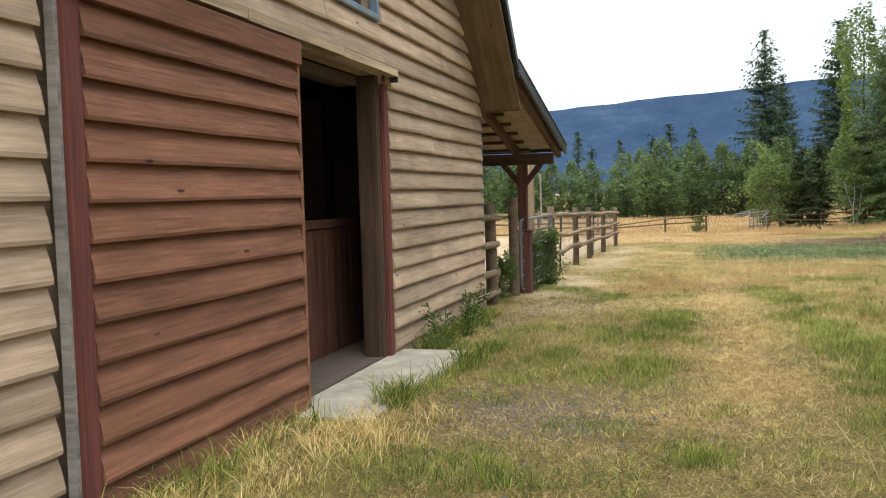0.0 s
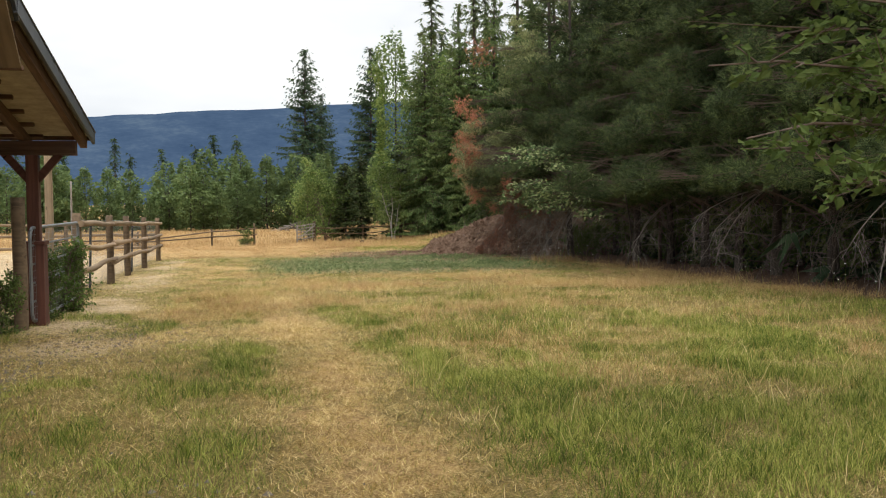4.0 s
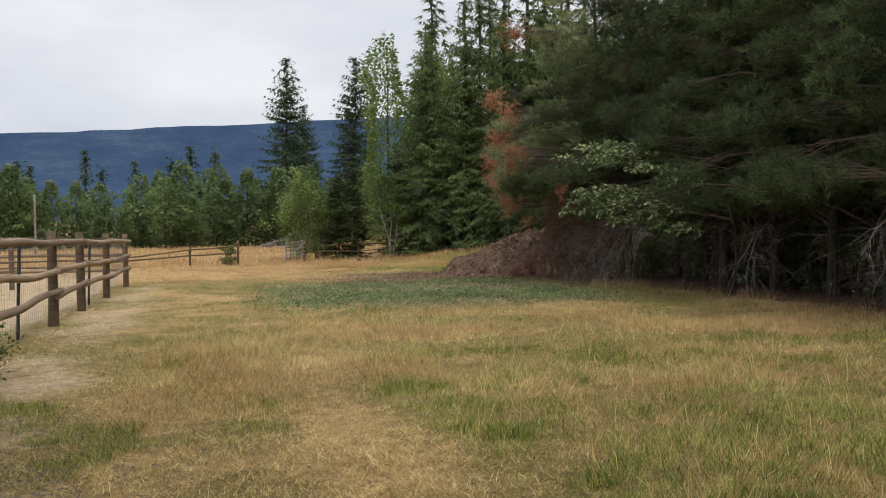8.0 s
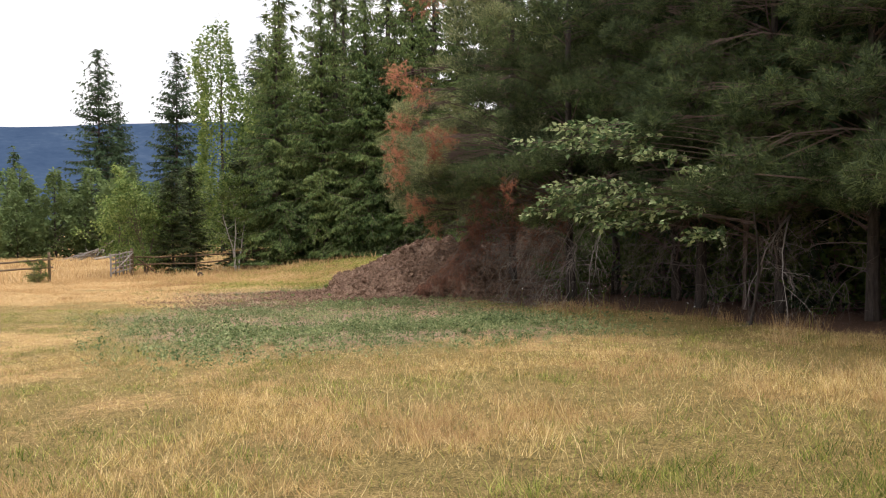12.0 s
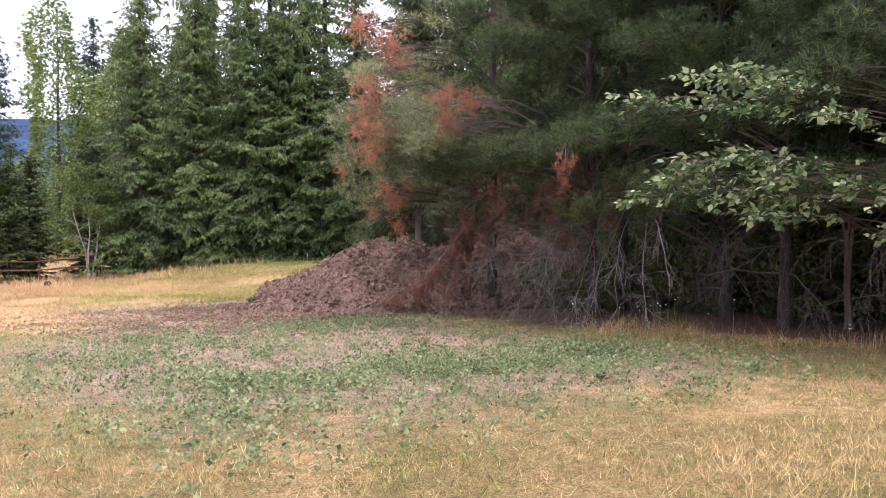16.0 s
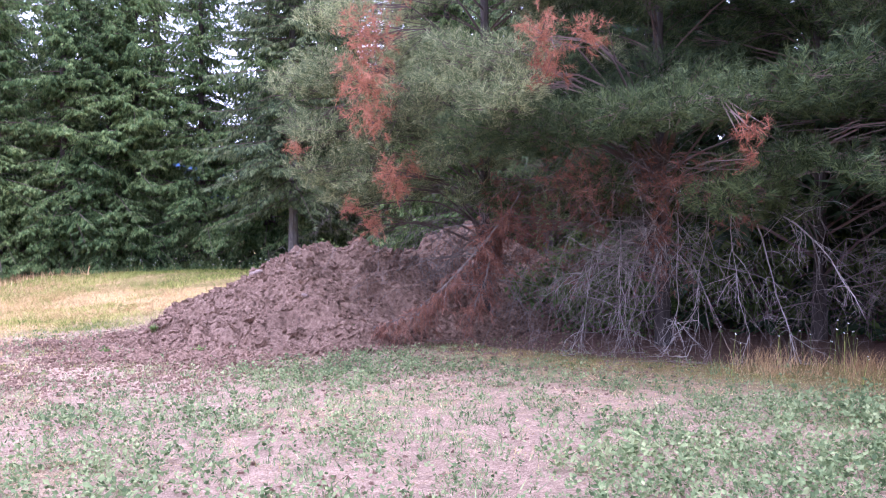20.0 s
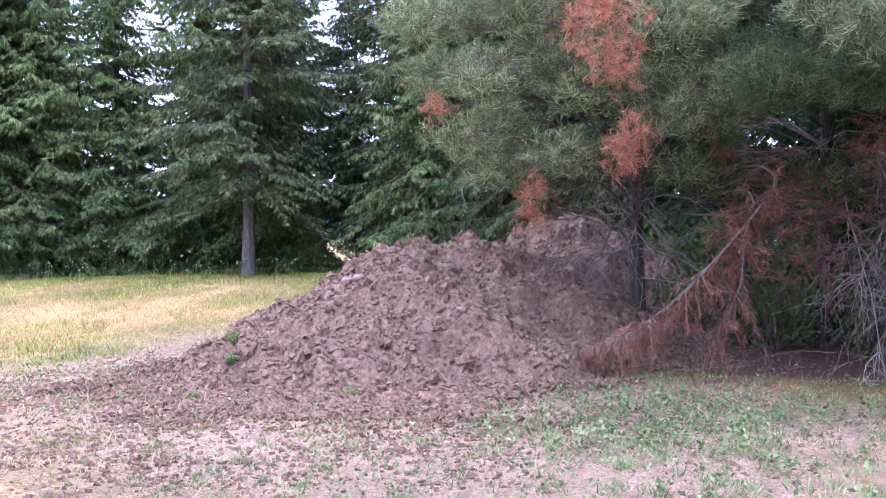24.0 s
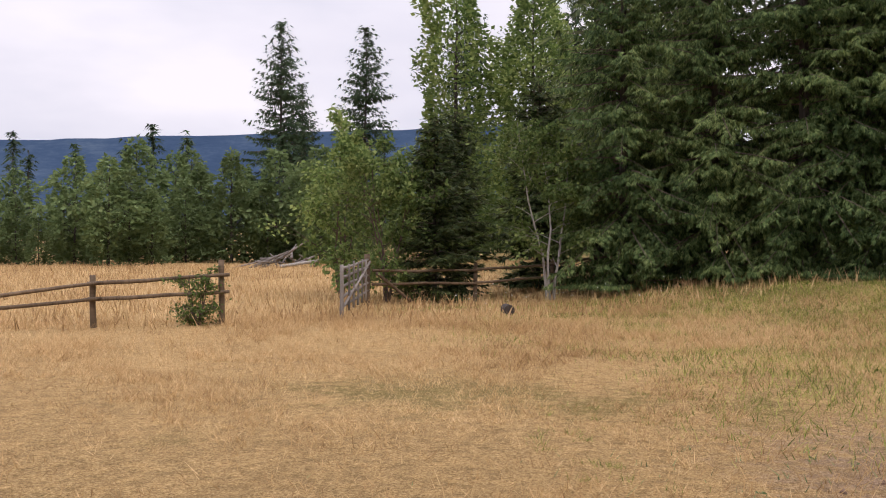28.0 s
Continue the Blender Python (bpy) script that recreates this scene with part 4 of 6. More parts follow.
# ---- heap of soil ----


def heap_relief(x, y):
    """Clods and hollows on the heap's face."""
    lumps = fractal(x, y, 0.8, 31, 3) - 0.5
    clods = np.abs(fractal(x, y, 0.36, 61, 2) - 0.5)
    crumbs = fractal(x, y, 0.17, 47, 2) - 0.5
    ledges = smooth(fractal(x + 0.4 * y, y, 0.5, 67, 2), 0.46, 0.56) - 0.5
    hollows = smooth(fractal(x, y, 0.6, 57, 1), 0.8, 0.97)
    bend = 0.25 * fractal(x, y, 1.0, 63, 2)
    ruts = (0.45 - np.abs(np.sin((y - 0.22 * x + bend) * 3.4))) * np.exp(-(((x - 5.6) / 1.5) ** 4 + ((y - 38.6) / 1.6) ** 4))
    return 0.28 * lumps + 0.36 * clods + 0.15 * ledges + 0.15 * crumbs - 0.22 * hollows - 0.13 + 0.2 * ruts


def build_mound():
    xs, ys = np.arange(3.2, 16.2, 0.05), np.arange(34.2, 42.8, 0.05)
    X, Y = np.meshgrid(xs, ys)
    h = mound_height(X, Y)
    on = smooth(h, 0.0, 0.3)
    Z = ground_z(X, Y) + h + np.maximum(heap_relief(X, Y) * (0.7 + 0.3 * on) * smooth(h, 0.0, 0.1), -0.6 * h) - 0.07 * (1 - smooth(h, 0.0, 0.07))
    nx = len(xs)
    v = np.stack([X, Y, Z], -1).reshape(-1, 3)
    i = (np.arange(len(ys) - 1)[:, None] * nx + np.arange(nx - 1)[None, :]).ravel()
    keep = h.ravel()[i] > 0.012
    me = np_mesh("soil_heap", v, np.stack([i, i + 1, i + nx + 1, i + nx], 1)[keep], M_MOUND)
    me.polygons.foreach_set("use_smooth", np.ones(len(me.polygons), bool))
    tagged(new("soil_heap", me), "large heap of brown soil and manure with clods", "soil heap")
    # loose clods over the heap and its apron
    rng = np.random.default_rng(12)
    n = 84000
    px, py = rng.uniform(2.0, 13, n), rng.uniform(30.5, 43.0, n)
    hh = mound_height(px, py)
    edge = np.exp(-(((px - 6.6) / 2.6) ** 2 + ((py - 38.6) / 2.4) ** 2)) + 0.16 * np.exp(-(((px - 6) / 4.5) ** 4 + ((py - 36) / 6.5) ** 4)) * smooth(fractal(px, py, 0.9, 75, 3), 0.46, 0.62)
    fringe = np.clip(1.5 - np.hypot((px - 7.8) / 4.3, (py - 38.2) / 3.3), 0, 0.45) * smooth(fractal(px, py, 0.7, 77, 3), 0.36, 0.58)
    edge = edge + 1.5 * fringe * (hh < 0.1)
    ok = ((hh > 0.03) & (rng.random(n) < np.where(hh < 0.2, 0.75, 0.42))) | (rng.random(n) < edge * 0.6)
    px, py, hh = px[ok], py[ok], hh[ok]
    r = np.minimum((rng.gamma(1.6, 0.009, len(px)) + 0.007) * np.where(hh > 0.1, 1.3, 1.0) + (rng.random(len(px)) < 0.05) * rng.uniform(0.015, 0.06, len(px)), np.where(hh > 0.1, 0.1, np.where(hh > 0.02, 0.055, 0.032)))
    zz = ground_z(px, py) + hh + np.maximum(heap_relief(px, py) * (0.7 + 0.3 * smooth(hh, 0, 0.3)) * smooth(hh, 0.0, 0.1), -0.6 * hh)
    unit = np.array([(1, 0, 0), (-1, 0, 0), (0, 1, 0), (0, -1, 0), (0, 0, 1), (0, 0, -0.6)], float)
    tri = np.array([(0, 2, 4), (2, 1, 4), (1, 3, 4), (3, 0, 4), (2, 0, 5), (1, 2, 5), (3, 1, 5), (0, 3, 5)])
    v = unit[None] * (r[:, None, None] * rng.uniform(0.75, 1.2, (len(px), 6, 1)) * np.array([1.1, 1.0, 0.85]))
    turn = np.linalg.qr(rng.normal(0, 1, (len(px), 3, 3)))[0]
    v = np.einsum("nij,nkj->nki", turn, v)
    v = v + np.stack([px, py, zz], -1)[:, None]
    f = tri[None] + (np.arange(len(px)) * 6)[:, None, None]
    me = np_mesh("soil_clods", v.reshape(-1, 3), f.reshape(-1, 3), M_MOUND)
    tagged(new("soil_clods", me), "loose brown clods over the heap and round it", "clods", kind="stuff")


build_mound()

# ---- trees ----


def fans(p, d, length, width, spread, rng, tines=3):
    """Sprays of narrow needles or fronds: tines triangles from each base p, about the way d."""
    n = len(p)
    d = d / (np.linalg.norm(d, axis=1, keepdims=True) + 1e-9)
    s = np.cross(d, rng.normal(0, 1, (n, 3)) * 0.45 + [0, 0, 1.0])
    s /= np.linalg.norm(s, axis=1, keepdims=True) + 1e-9
    vs = []
    for k in range(tines):
        a = (k - (tines - 1) / 2) * spread + rng.normal(0, 0.12, n)
        dd = d * np.cos(a)[:, None] + s * np.sin(a)[:, None]
        q = s * np.cos(a)[:, None] - d * np.sin(a)[:, None]
        ln = (length * (1.0 if tines == 1 or k == tines // 2 else 0.78))[:, None] * rng.uniform(0.8, 1.15, (n, 1))
        tip = p + dd * ln
        tip[:, 2] -= 0.1 * ln[:, 0]
        vs += [p - q * (width / 2)[:, None], p + q * (width / 2)[:, None], tip]
    v = np.stack(vs, 1).reshape(-1, 3)
    return v, np.arange(len(v)).reshape(-1, 3)


def bundle(name, pieces, mat, parent, label=""):
    vs, fs, o = [], [], 0
    for v, f in pieces:
        vs.append(v)
        fs.append(f + o)
        o += len(v)
    return child(new(name, np_mesh(name, np.concatenate(vs), np.concatenate(fs), mat)), parent, label)


def trunk_sticks(rng, H, r, lean=0.02, n=9):
    zs = np.linspace(-0.3, H, n)
    off = np.cumsum(rng.normal(0, lean * H / n, (n, 2)), 0)
    off -= off[0]
    rad = r * (1 - np.linspace(0, 1, n)) ** 0.8 + 0.012
    rad[0] *= 1.35
    pts = np.column_stack([off, zs])
    return pts, [(*pts[i], *pts[i + 1], rad[i], rad[i + 1]) for i in range(n - 1)]


def conifer(name, seed, H, R, base, mat, label, category="tree", hang=0.35, fan=0.3, gap=0.2, whorl=0.42, bark_mat=None, per=5, tines=3, shape=0.85, gone=0.0, girth=0.009, full=0.4):
    """A spruce, fir or cedar: a straight trunk, whorls of drooping limbs, each a frond of side twigs set with sprays."""
    rng = np.random.default_rng(seed)
    root = thing(name, 0, 0, 0.0, label, category)
    pts, tr = trunk_sticks(rng, H, girth * H + 0.02)
    bundle("trunk", [sticks(tr, 8)], bark_mat or M_BARK, root)
    limbs, sprays = [], []
    h = base
    while h < H - 0.1:
        u = (h - base) / (H - base)
        reach = R * min(1.0, 0.7 + u * 2.2) * (1 - u) ** shape + 0.15
        for k in range(max(3, int(per + rng.normal(0, 0.8)))):
            if rng.random() < gone:
                continue
            a = rng.uniform(0, 2 * math.pi)
            L = reach * rng.uniform(0.6, 1.2)
            hh = max(0.25, min(H - 0.05, h + rng.uniform(-1.2, 1.2) * whorl))
            c = np.array([np.interp(hh, pts[:, 2], pts[:, 0]), np.interp(hh, pts[:, 2], pts[:, 1]), hh])
            out = np.array([math.cos(a), math.sin(a), 0])
            rise = 0.5 * u - 0.1 + rng.normal(0, 0.16)
            sag = (0.36 + 0.2 * hang + rng.normal(0, 0.1)) * (1 - 0.6 * u)
            t = np.linspace(0, 1, 5)
            line = c + out * (L * t)[:, None] + np.array([0, 0, 1]) * (L * (rise * t - sag * t**2 + 0.24 * t**3))[:, None]
            line[:, 2] = np.maximum(line[:, 2], 0.08)
            th = 0.006 + 0.007 * L
            limbs += [(*line[i], *line[i + 1], th * (1 - t[i]) + 0.004, th * (1 - t[i + 1]) + 0.003) for i in range(4)]
            m = max(2, int(L * 0.9 / gap))
            tt = np.clip(np.repeat(np.linspace(0.12, 1.0, m), 2) + rng.normal(0, 0.02, 2 * m), 0.08, 1.0)
            p = np.stack([np.interp(tt, t, line[:, j]) for j in range(3)], 1)
            side = np.array([-out[1], out[0], 0])
            sg = np.tile([1.0, -1.0], m)
            d = out * (0.45 + 0.5 * tt)[:, None] + side * (sg * rng.uniform(0.6, 1.0, 2 * m))[:, None] + np.array([0, 0, -1]) * (0.75 * hang * rng.uniform(0.3, 1.4, 2 * m))[:, None]
            d /= np.linalg.norm(d, axis=1, keepdims=True)
            s = (0.1 + full * L * (1 - tt) * np.minimum(1, tt * 3.5)) * rng.uniform(0.7, 1.2, 2 * m)
            count = np.maximum(1, np.ceil(s / (fan * 0.7))).astype(int)
            for j in range(count.max()):
                w = count > j
                q = p[w] + d[w] * (s[w] * j / count[w])[:, None]
                e = d[w] + rng.normal(0, 0.25, (w.sum(), 3)) + np.array([0, 0, -1.0]) * (hang * rng.uniform(0.3, 1.5, w.sum()))[:, None]
                q[:, 2] = np.maximum(q[:, 2], 0.25)
                ln = fan * rng.uniform(0.7, 1.4, w.sum())
                sprays.append(fans(q, e, ln, ln * (0.23 if tines > 3 else 0.21), 0.45, rng, tines))
        h += whorl * (0.8 + 0.4 * rng.random()) * (1 - 0.35 * u)
    tagged(bundle("branchwork", [sticks(limbs, 3)], M_TWIG_DARK, root), kind="stuff")
    tagged(bundle("crown", sprays, mat, root), kind="stuff")
    return root


def needle_tuft(p, d, rng, n=26, length=0.14, width=0.012):
    """Bottle-brush tufts of pine needles about the way d at each base p."""
    m = len(p)
    d = d / (np.linalg.norm(d, axis=1, keepdims=True) + 1e-9)
    P, D = np.repeat(p, n, 0), np.repeat(d, n, 0)
    along = rng.uniform(-0.1, 0.03, m * n)
    w = rng.normal(0, 1, (m * n, 3))
    w -= D * np.sum(w * D, 1, keepdims=True)
    w /= np.linalg.norm(w, axis=1, keepdims=True) + 1e-9
    out = D * rng.uniform(0.25, 1.0, m * n)[:, None] + w * rng.uniform(0.5, 0.95, m * n)[:, None]
    out /= np.linalg.norm(out, axis=1, keepdims=True)
    q = np.cross(out, w + 0.2)
    q /= np.linalg.norm(q, axis=1, keepdims=True) + 1e-9
    b = P + D * along[:, None]
    ln = length * rng.uniform(0.7, 1.25, m * n)
    v = np.stack([b - q * width / 2, b + q * width / 2, b + out * ln[:, None]], 1).reshape(-1, 3)
    return v, np.arange(m * n * 3).reshape(-1, 3)


def twigging(rng, p, d, length, r, depth, out, floor=0.04):
    """Bare twigs that bend under their weight and fork, as stick rows added to out."""
    n = 4
    step = length / n
    d = d / (np.linalg.norm(d) + 1e-9)
    for i in range(n):
        d = d + rng.normal(0, 0.16, 3) + np.array([0, 0, -0.13])
        d /= np.linalg.norm(d)
        q = p + d * step
        q[2] = max(q[2], floor)
        r1 = max(0.0016, r * (1 - 0.8 * (i + 1) / n))
        out.append((*p, *q, max(0.0018, r * (1 - 0.8 * i / n)), r1))
        p = q
        if depth:
            for _ in range(2 if rng.random() < 0.75 else 1):
                e = d * 0.5 + rng.normal(0, 0.6, 3) + np.array([0, 0, -0.25])
                twigging(rng, p, e, length * rng.uniform(0.3, 0.6), r1 * 0.75, depth - 1, out, floor)


def canopy(rng, H, R, low, step=0.62, west=0.0, lean=0.8):
    """The leafy clumps of a pine above the height low: rows x, y, z, radius, kind about the trunk."""
    rows = []
    z = low
    while z < H - 0.5:
        u = (z - low) / (H - low)
        reach = R * (1 - u) ** lean + 0.35
        for k in range(5 if u < 0.7 else 3):
            a = rng.uniform(0, 2 * math.pi)
            if rng.random() < west:
                a = math.pi + rng.normal(0, 0.75)
            L = reach * rng.uniform(0.65, 1.15)
            h = z + rng.uniform(-0.35, 0.35)
            r = rng.uniform(0.34, 0.6) * (1 - 0.3 * u)
            rows.append((math.cos(a) * L, math.sin(a) * L, h, r, "live"))
            if L > 1.5:
                b = a + rng.normal(0, 0.25)
                rows.append((math.cos(b) * L * 0.58, math.sin(b) * L * 0.58, h + rng.uniform(-0.1, 0.3), r * 1.1, "live"))
        z += step * rng.uniform(0.8, 1.2)
    rows.append((0, 0, H - 0.3, 0.4, "live"))
    return rows


def clump_pine(name, seed, H, clumps, label, mat, fine=1.0, twigs=24, twig_top=2.4, twig_reach=1.7, hanging=(), girth=0.006):
    """A pine: limbs out to clumps of bottle-brush tufts, some of them rust-red and dead, and bare dead twigs under the canopy."""
    rng = np.random.default_rng(seed)
    root = thing(name, 0, 0, 0.0, label, "tree")
    pts, tr = trunk_sticks(rng, H, girth * H + 0.02, 0.025)
    bundle("trunk", [sticks(tr, 9)], M_BARK, root)
    limbs, dead = [], []
    tufts = {"live": [], "pale": [], "rust": [], "brown": []}
    for x, y, z, r, kind in clumps:
        c = np.array([x, y, z])
        far = math.hypot(x, y)
        h = min(H - 0.4, max(0.6, z - rng.uniform(0.0, 0.3) * far - 0.1))
        s = np.array([np.interp(h, pts[:, 2], pts[:, 0]), np.interp(h, pts[:, 2], pts[:, 1]), h])
        t = np.linspace(0, 1, 6)[:, None]
        line = s + (c - s) * t + np.array([0, 0, 1]) * (0.12 * far * np.sin(math.pi * t)) + np.cumsum(rng.normal(0, 0.03 * far + 0.005, (6, 3)), 0) * t * (1 - t) * 2
        th = 0.006 + 0.0055 * far
        limbs += [(*line[i], *line[i + 1], th * (1 - 0.16 * i), th * (1 - 0.16 * (i + 1))) for i in range(5)]
        low = z < 6.0
        n = max(12, int((125 if low else 75) * fine * (r / 0.5) ** 2 * (0.6 if kind == "brown" else 1.5 if kind == "rust" else 1.0)))
        way = rng.normal(0, 1, (n, 3))
        way /= np.linalg.norm(way, axis=1, keepdims=True)
        hang = kind in ("rust", "brown")
        q = c + way * (r * rng.random((n, 1)) ** (0.7 if hang else 0.42)) * ([1.15, 1.15, 1.2] if hang else [1.1, 1.1, 0.62])
        d = (q - (c - [0, 0, 0.35 * r])) / r + rng.normal(0, 0.6 if hang else 0.3, (n, 3)) + ([0, 0, -0.5] if hang else [0, 0, 0.35])
        m = max(6, n // 5)
        k = np.minimum(5, rng.integers(3, 6, m))
        limbs += np.column_stack([line[k] + rng.normal(0, 0.03, (m, 3)), q[:m], np.full(m, 0.007), np.full(m, 0.003)]).tolist()
        size = (0.095 if hang else 0.125 if low else 0.17) / fine**0.5
        tufts[kind].append(needle_tuft(q, d, rng, 18 if low else 11, size, size * (0.068 if low else 0.12)))
    for k in range(twigs):
        h = rng.uniform(0.5, twig_top)
        a = math.pi + rng.normal(0, 0.9)
        s = np.array([np.interp(h, pts[:, 2], pts[:, 0]), np.interp(h, pts[:, 2], pts[:, 1]), h])
        twigging(rng, s, np.array([math.cos(a), math.sin(a), rng.normal(0.15, 0.25)]), twig_reach * rng.uniform(0.6, 1.2), 0.014, 2, dead)
    for way in hanging:
        way = np.array(way, float)
        t0, t = np.linspace(0, 1, len(way)), np.linspace(0, 1, 24)
        line = np.stack([np.interp(t, t0, way[:, j]) for j in range(3)], 1)
        line[1:-1] = (line[:-2] + 2 * line[1:-1] + line[2:]) / 4
        dead.extend((*line[i], *line[i + 1], 0.016 - 0.0005 * i, 0.0155 - 0.0005 * i) for i in range(23))
        ns = 58
        tt = rng.uniform(0.34, 1.0, ns)
        p0 = np.stack([np.interp(tt, t, line[:, j]) for j in range(3)], 1)
        d = np.array([-0.1, 0.1, -0.85]) + rng.normal(0, 0.5, (ns, 3))
        d /= np.linalg.norm(d, axis=1, keepdims=True)
        p1 = p0 + d * rng.uniform(0.15, 0.5, (ns, 1))
        p1[:, 2] = np.maximum(p1[:, 2], 0.06)
        dead.extend(np.column_stack([p0, p1, np.full(ns, 0.006), np.full(ns, 0.003)]).tolist())
        pp = np.repeat(p0, 4, 0) + np.repeat(p1 - p0, 4, 0) * np.tile(np.linspace(0.35, 1.0, 4), ns)[:, None]
        tufts["brown"].append(needle_tuft(pp, np.repeat(d, 4, 0) + rng.normal(0, 0.3, (ns * 4, 3)) - [0, 0, 0.4], rng, 12, 0.1, 0.012))
    tagged(bundle("branchwork", [sticks(limbs, 3)], M_TWIG_DARK, root), kind="stuff")
    if dead:
        tagged(bundle("dead_branchwork", [sticks(dead, 3)], M_TWIG, root, "bare grey dead twigs"), kind="stuff")
    for kind, nm, m, lab in (("live", "crown", mat, ""), ("pale", "thin_crown", M_SICK_LIT_PINE, "paler grey-green needles coloured as if lit"), ("rust", "dead_crown", M_DEADPINE, "rust-red dead needles"), ("brown", "low_dead_crown", M_DEADLOW, "brown dead needles")):
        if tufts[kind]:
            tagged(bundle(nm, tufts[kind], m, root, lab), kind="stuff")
    return root


def leaves(p, d, rng, size):
    """Folded, pointed leaves at p that hang about the way d."""
    n = len(p)
    d = d + rng.normal(0, 0.55, (n, 3)) + [0, 0, -0.25]
    d /= np.linalg.norm(d, axis=1, keepdims=True) + 1e-9
    s = np.cross(d, rng.normal(0, 0.6, (n, 3)) + [0, 0, 1.0])
    s /= np.linalg.norm(s, axis=1, keepdims=True) + 1e-9
    up = np.cross(s, d)
    ln = (size * rng.uniform(0.65, 1.3, n))[:, None]
    a, b = p, p + d * ln
    mid = p + d * ln * 0.42
    v = np.stack([a, mid + s * ln * 0.34 + up * ln * 0.1, b, mid - s * ln * 0.34 + up * ln * 0.1], 1).reshape(-1, 3)
    k = np.arange(n)[:, None] * 4
    return v, np.concatenate([k + [0, 1, 2], k + [0, 2, 3]], 0)


def broadleaf(name, seed, H, R, mat, label, leaf=0.09, count=5000, trunk_r=None, base=0.25, stems=1, bark_mat=None, category="tree", crown=0.5, upright=0.5, droop=0.0, fine=True):
    """A deciduous tree or shrub: forking stems, limbs, twigs and single leaves."""
    rng = np.random.default_rng(seed)
    root = thing(name, 0, 0, 0.0, label, category)
    wood_s, tips = [], []
    for s in range(stems):
        a0 = rng.uniform(0, 6.28)
        h = H * rng.uniform(0.8, 1.0) if stems > 1 else H
        spread = R * 0.45 * (stems > 1)
        n = 8
        tz = np.linspace(0, 1, n)
        stem = np.column_stack([np.cos(a0) * spread * tz**1.3, np.sin(a0) * spread * tz**1.3, -0.15 + h * tz]) + np.cumsum(rng.normal(0, 0.012 * h, (n, 3)), 0) * [1, 1, 0]
        r = trunk_r or 0.009 * H + 0.012
        wood_s += [(*stem[i], *stem[i + 1], r * (1 - tz[i]) + 0.006, r * (1 - tz[i + 1]) + 0.005) for i in range(n - 1)]
        for k in range(int(26 / stems**0.5)):
            u = base + (1 - base) * rng.random() ** 0.9
            c = np.array([np.interp(u, tz, stem[:, j]) for j in range(3)])
            a = rng.uniform(0, 6.28)
            prof = math.sin(math.pi * min(1.0, max(0.08, (u - base * 0.6) / (1 - base * 0.6)) ** crown)) ** 0.7
            L = R * (0.25 + 0.85 * prof) * rng.uniform(0.6, 1.15) * (0.7 if stems > 1 else 1)
            d = np.array([math.cos(a), math.sin(a), upright + rng.normal(0, 0.2)])
            e = c + d / np.linalg.norm(d) * L
            e[2] -= droop * L
            m = c + (e - c) * 0.5 + rng.normal(0, 0.06 * L, 3) + [0, 0, droop * L * 0.35]
            wood_s += [(*c, *m, 0.006 + 0.007 * L, 0.004 + 0.004 * L), (*m, *e, 0.004 + 0.004 * L, 0.003)]
            for j in range(5):
                q = c + (e - c) * rng.uniform(0.35, 1.0)
                dd = (e - c) / (L + 1e-6) + rng.normal(0, 0.6, 3)
                f = q + dd * rng.uniform(0.2, 0.45) * L * 0.8
                f[2] = max(f[2], 0.1)
                if fine:
                    wood_s.append((*q, *f, 0.005, 0.002))
                tips.append((q, f))
    tips = np.array(tips)
    pick = rng.integers(0, len(tips), count)
    u = rng.uniform(0.1, 1.1, (count, 1))
    p = tips[pick, 0] + (tips[pick, 1] - tips[pick, 0]) * u + rng.normal(0, 0.05 * R + 0.02, (count, 3))
    p[:, 2] = np.maximum(p[:, 2], 0.05)
    d = tips[pick, 1] - tips[pick, 0]
    bundle("trunk", [sticks(wood_s, 5)], bark_mat or M_TWIG_DARK, root)
    tagged(bundle("crown", [leaves(p, d, rng, leaf)], mat, root), kind="stuff")
    return root


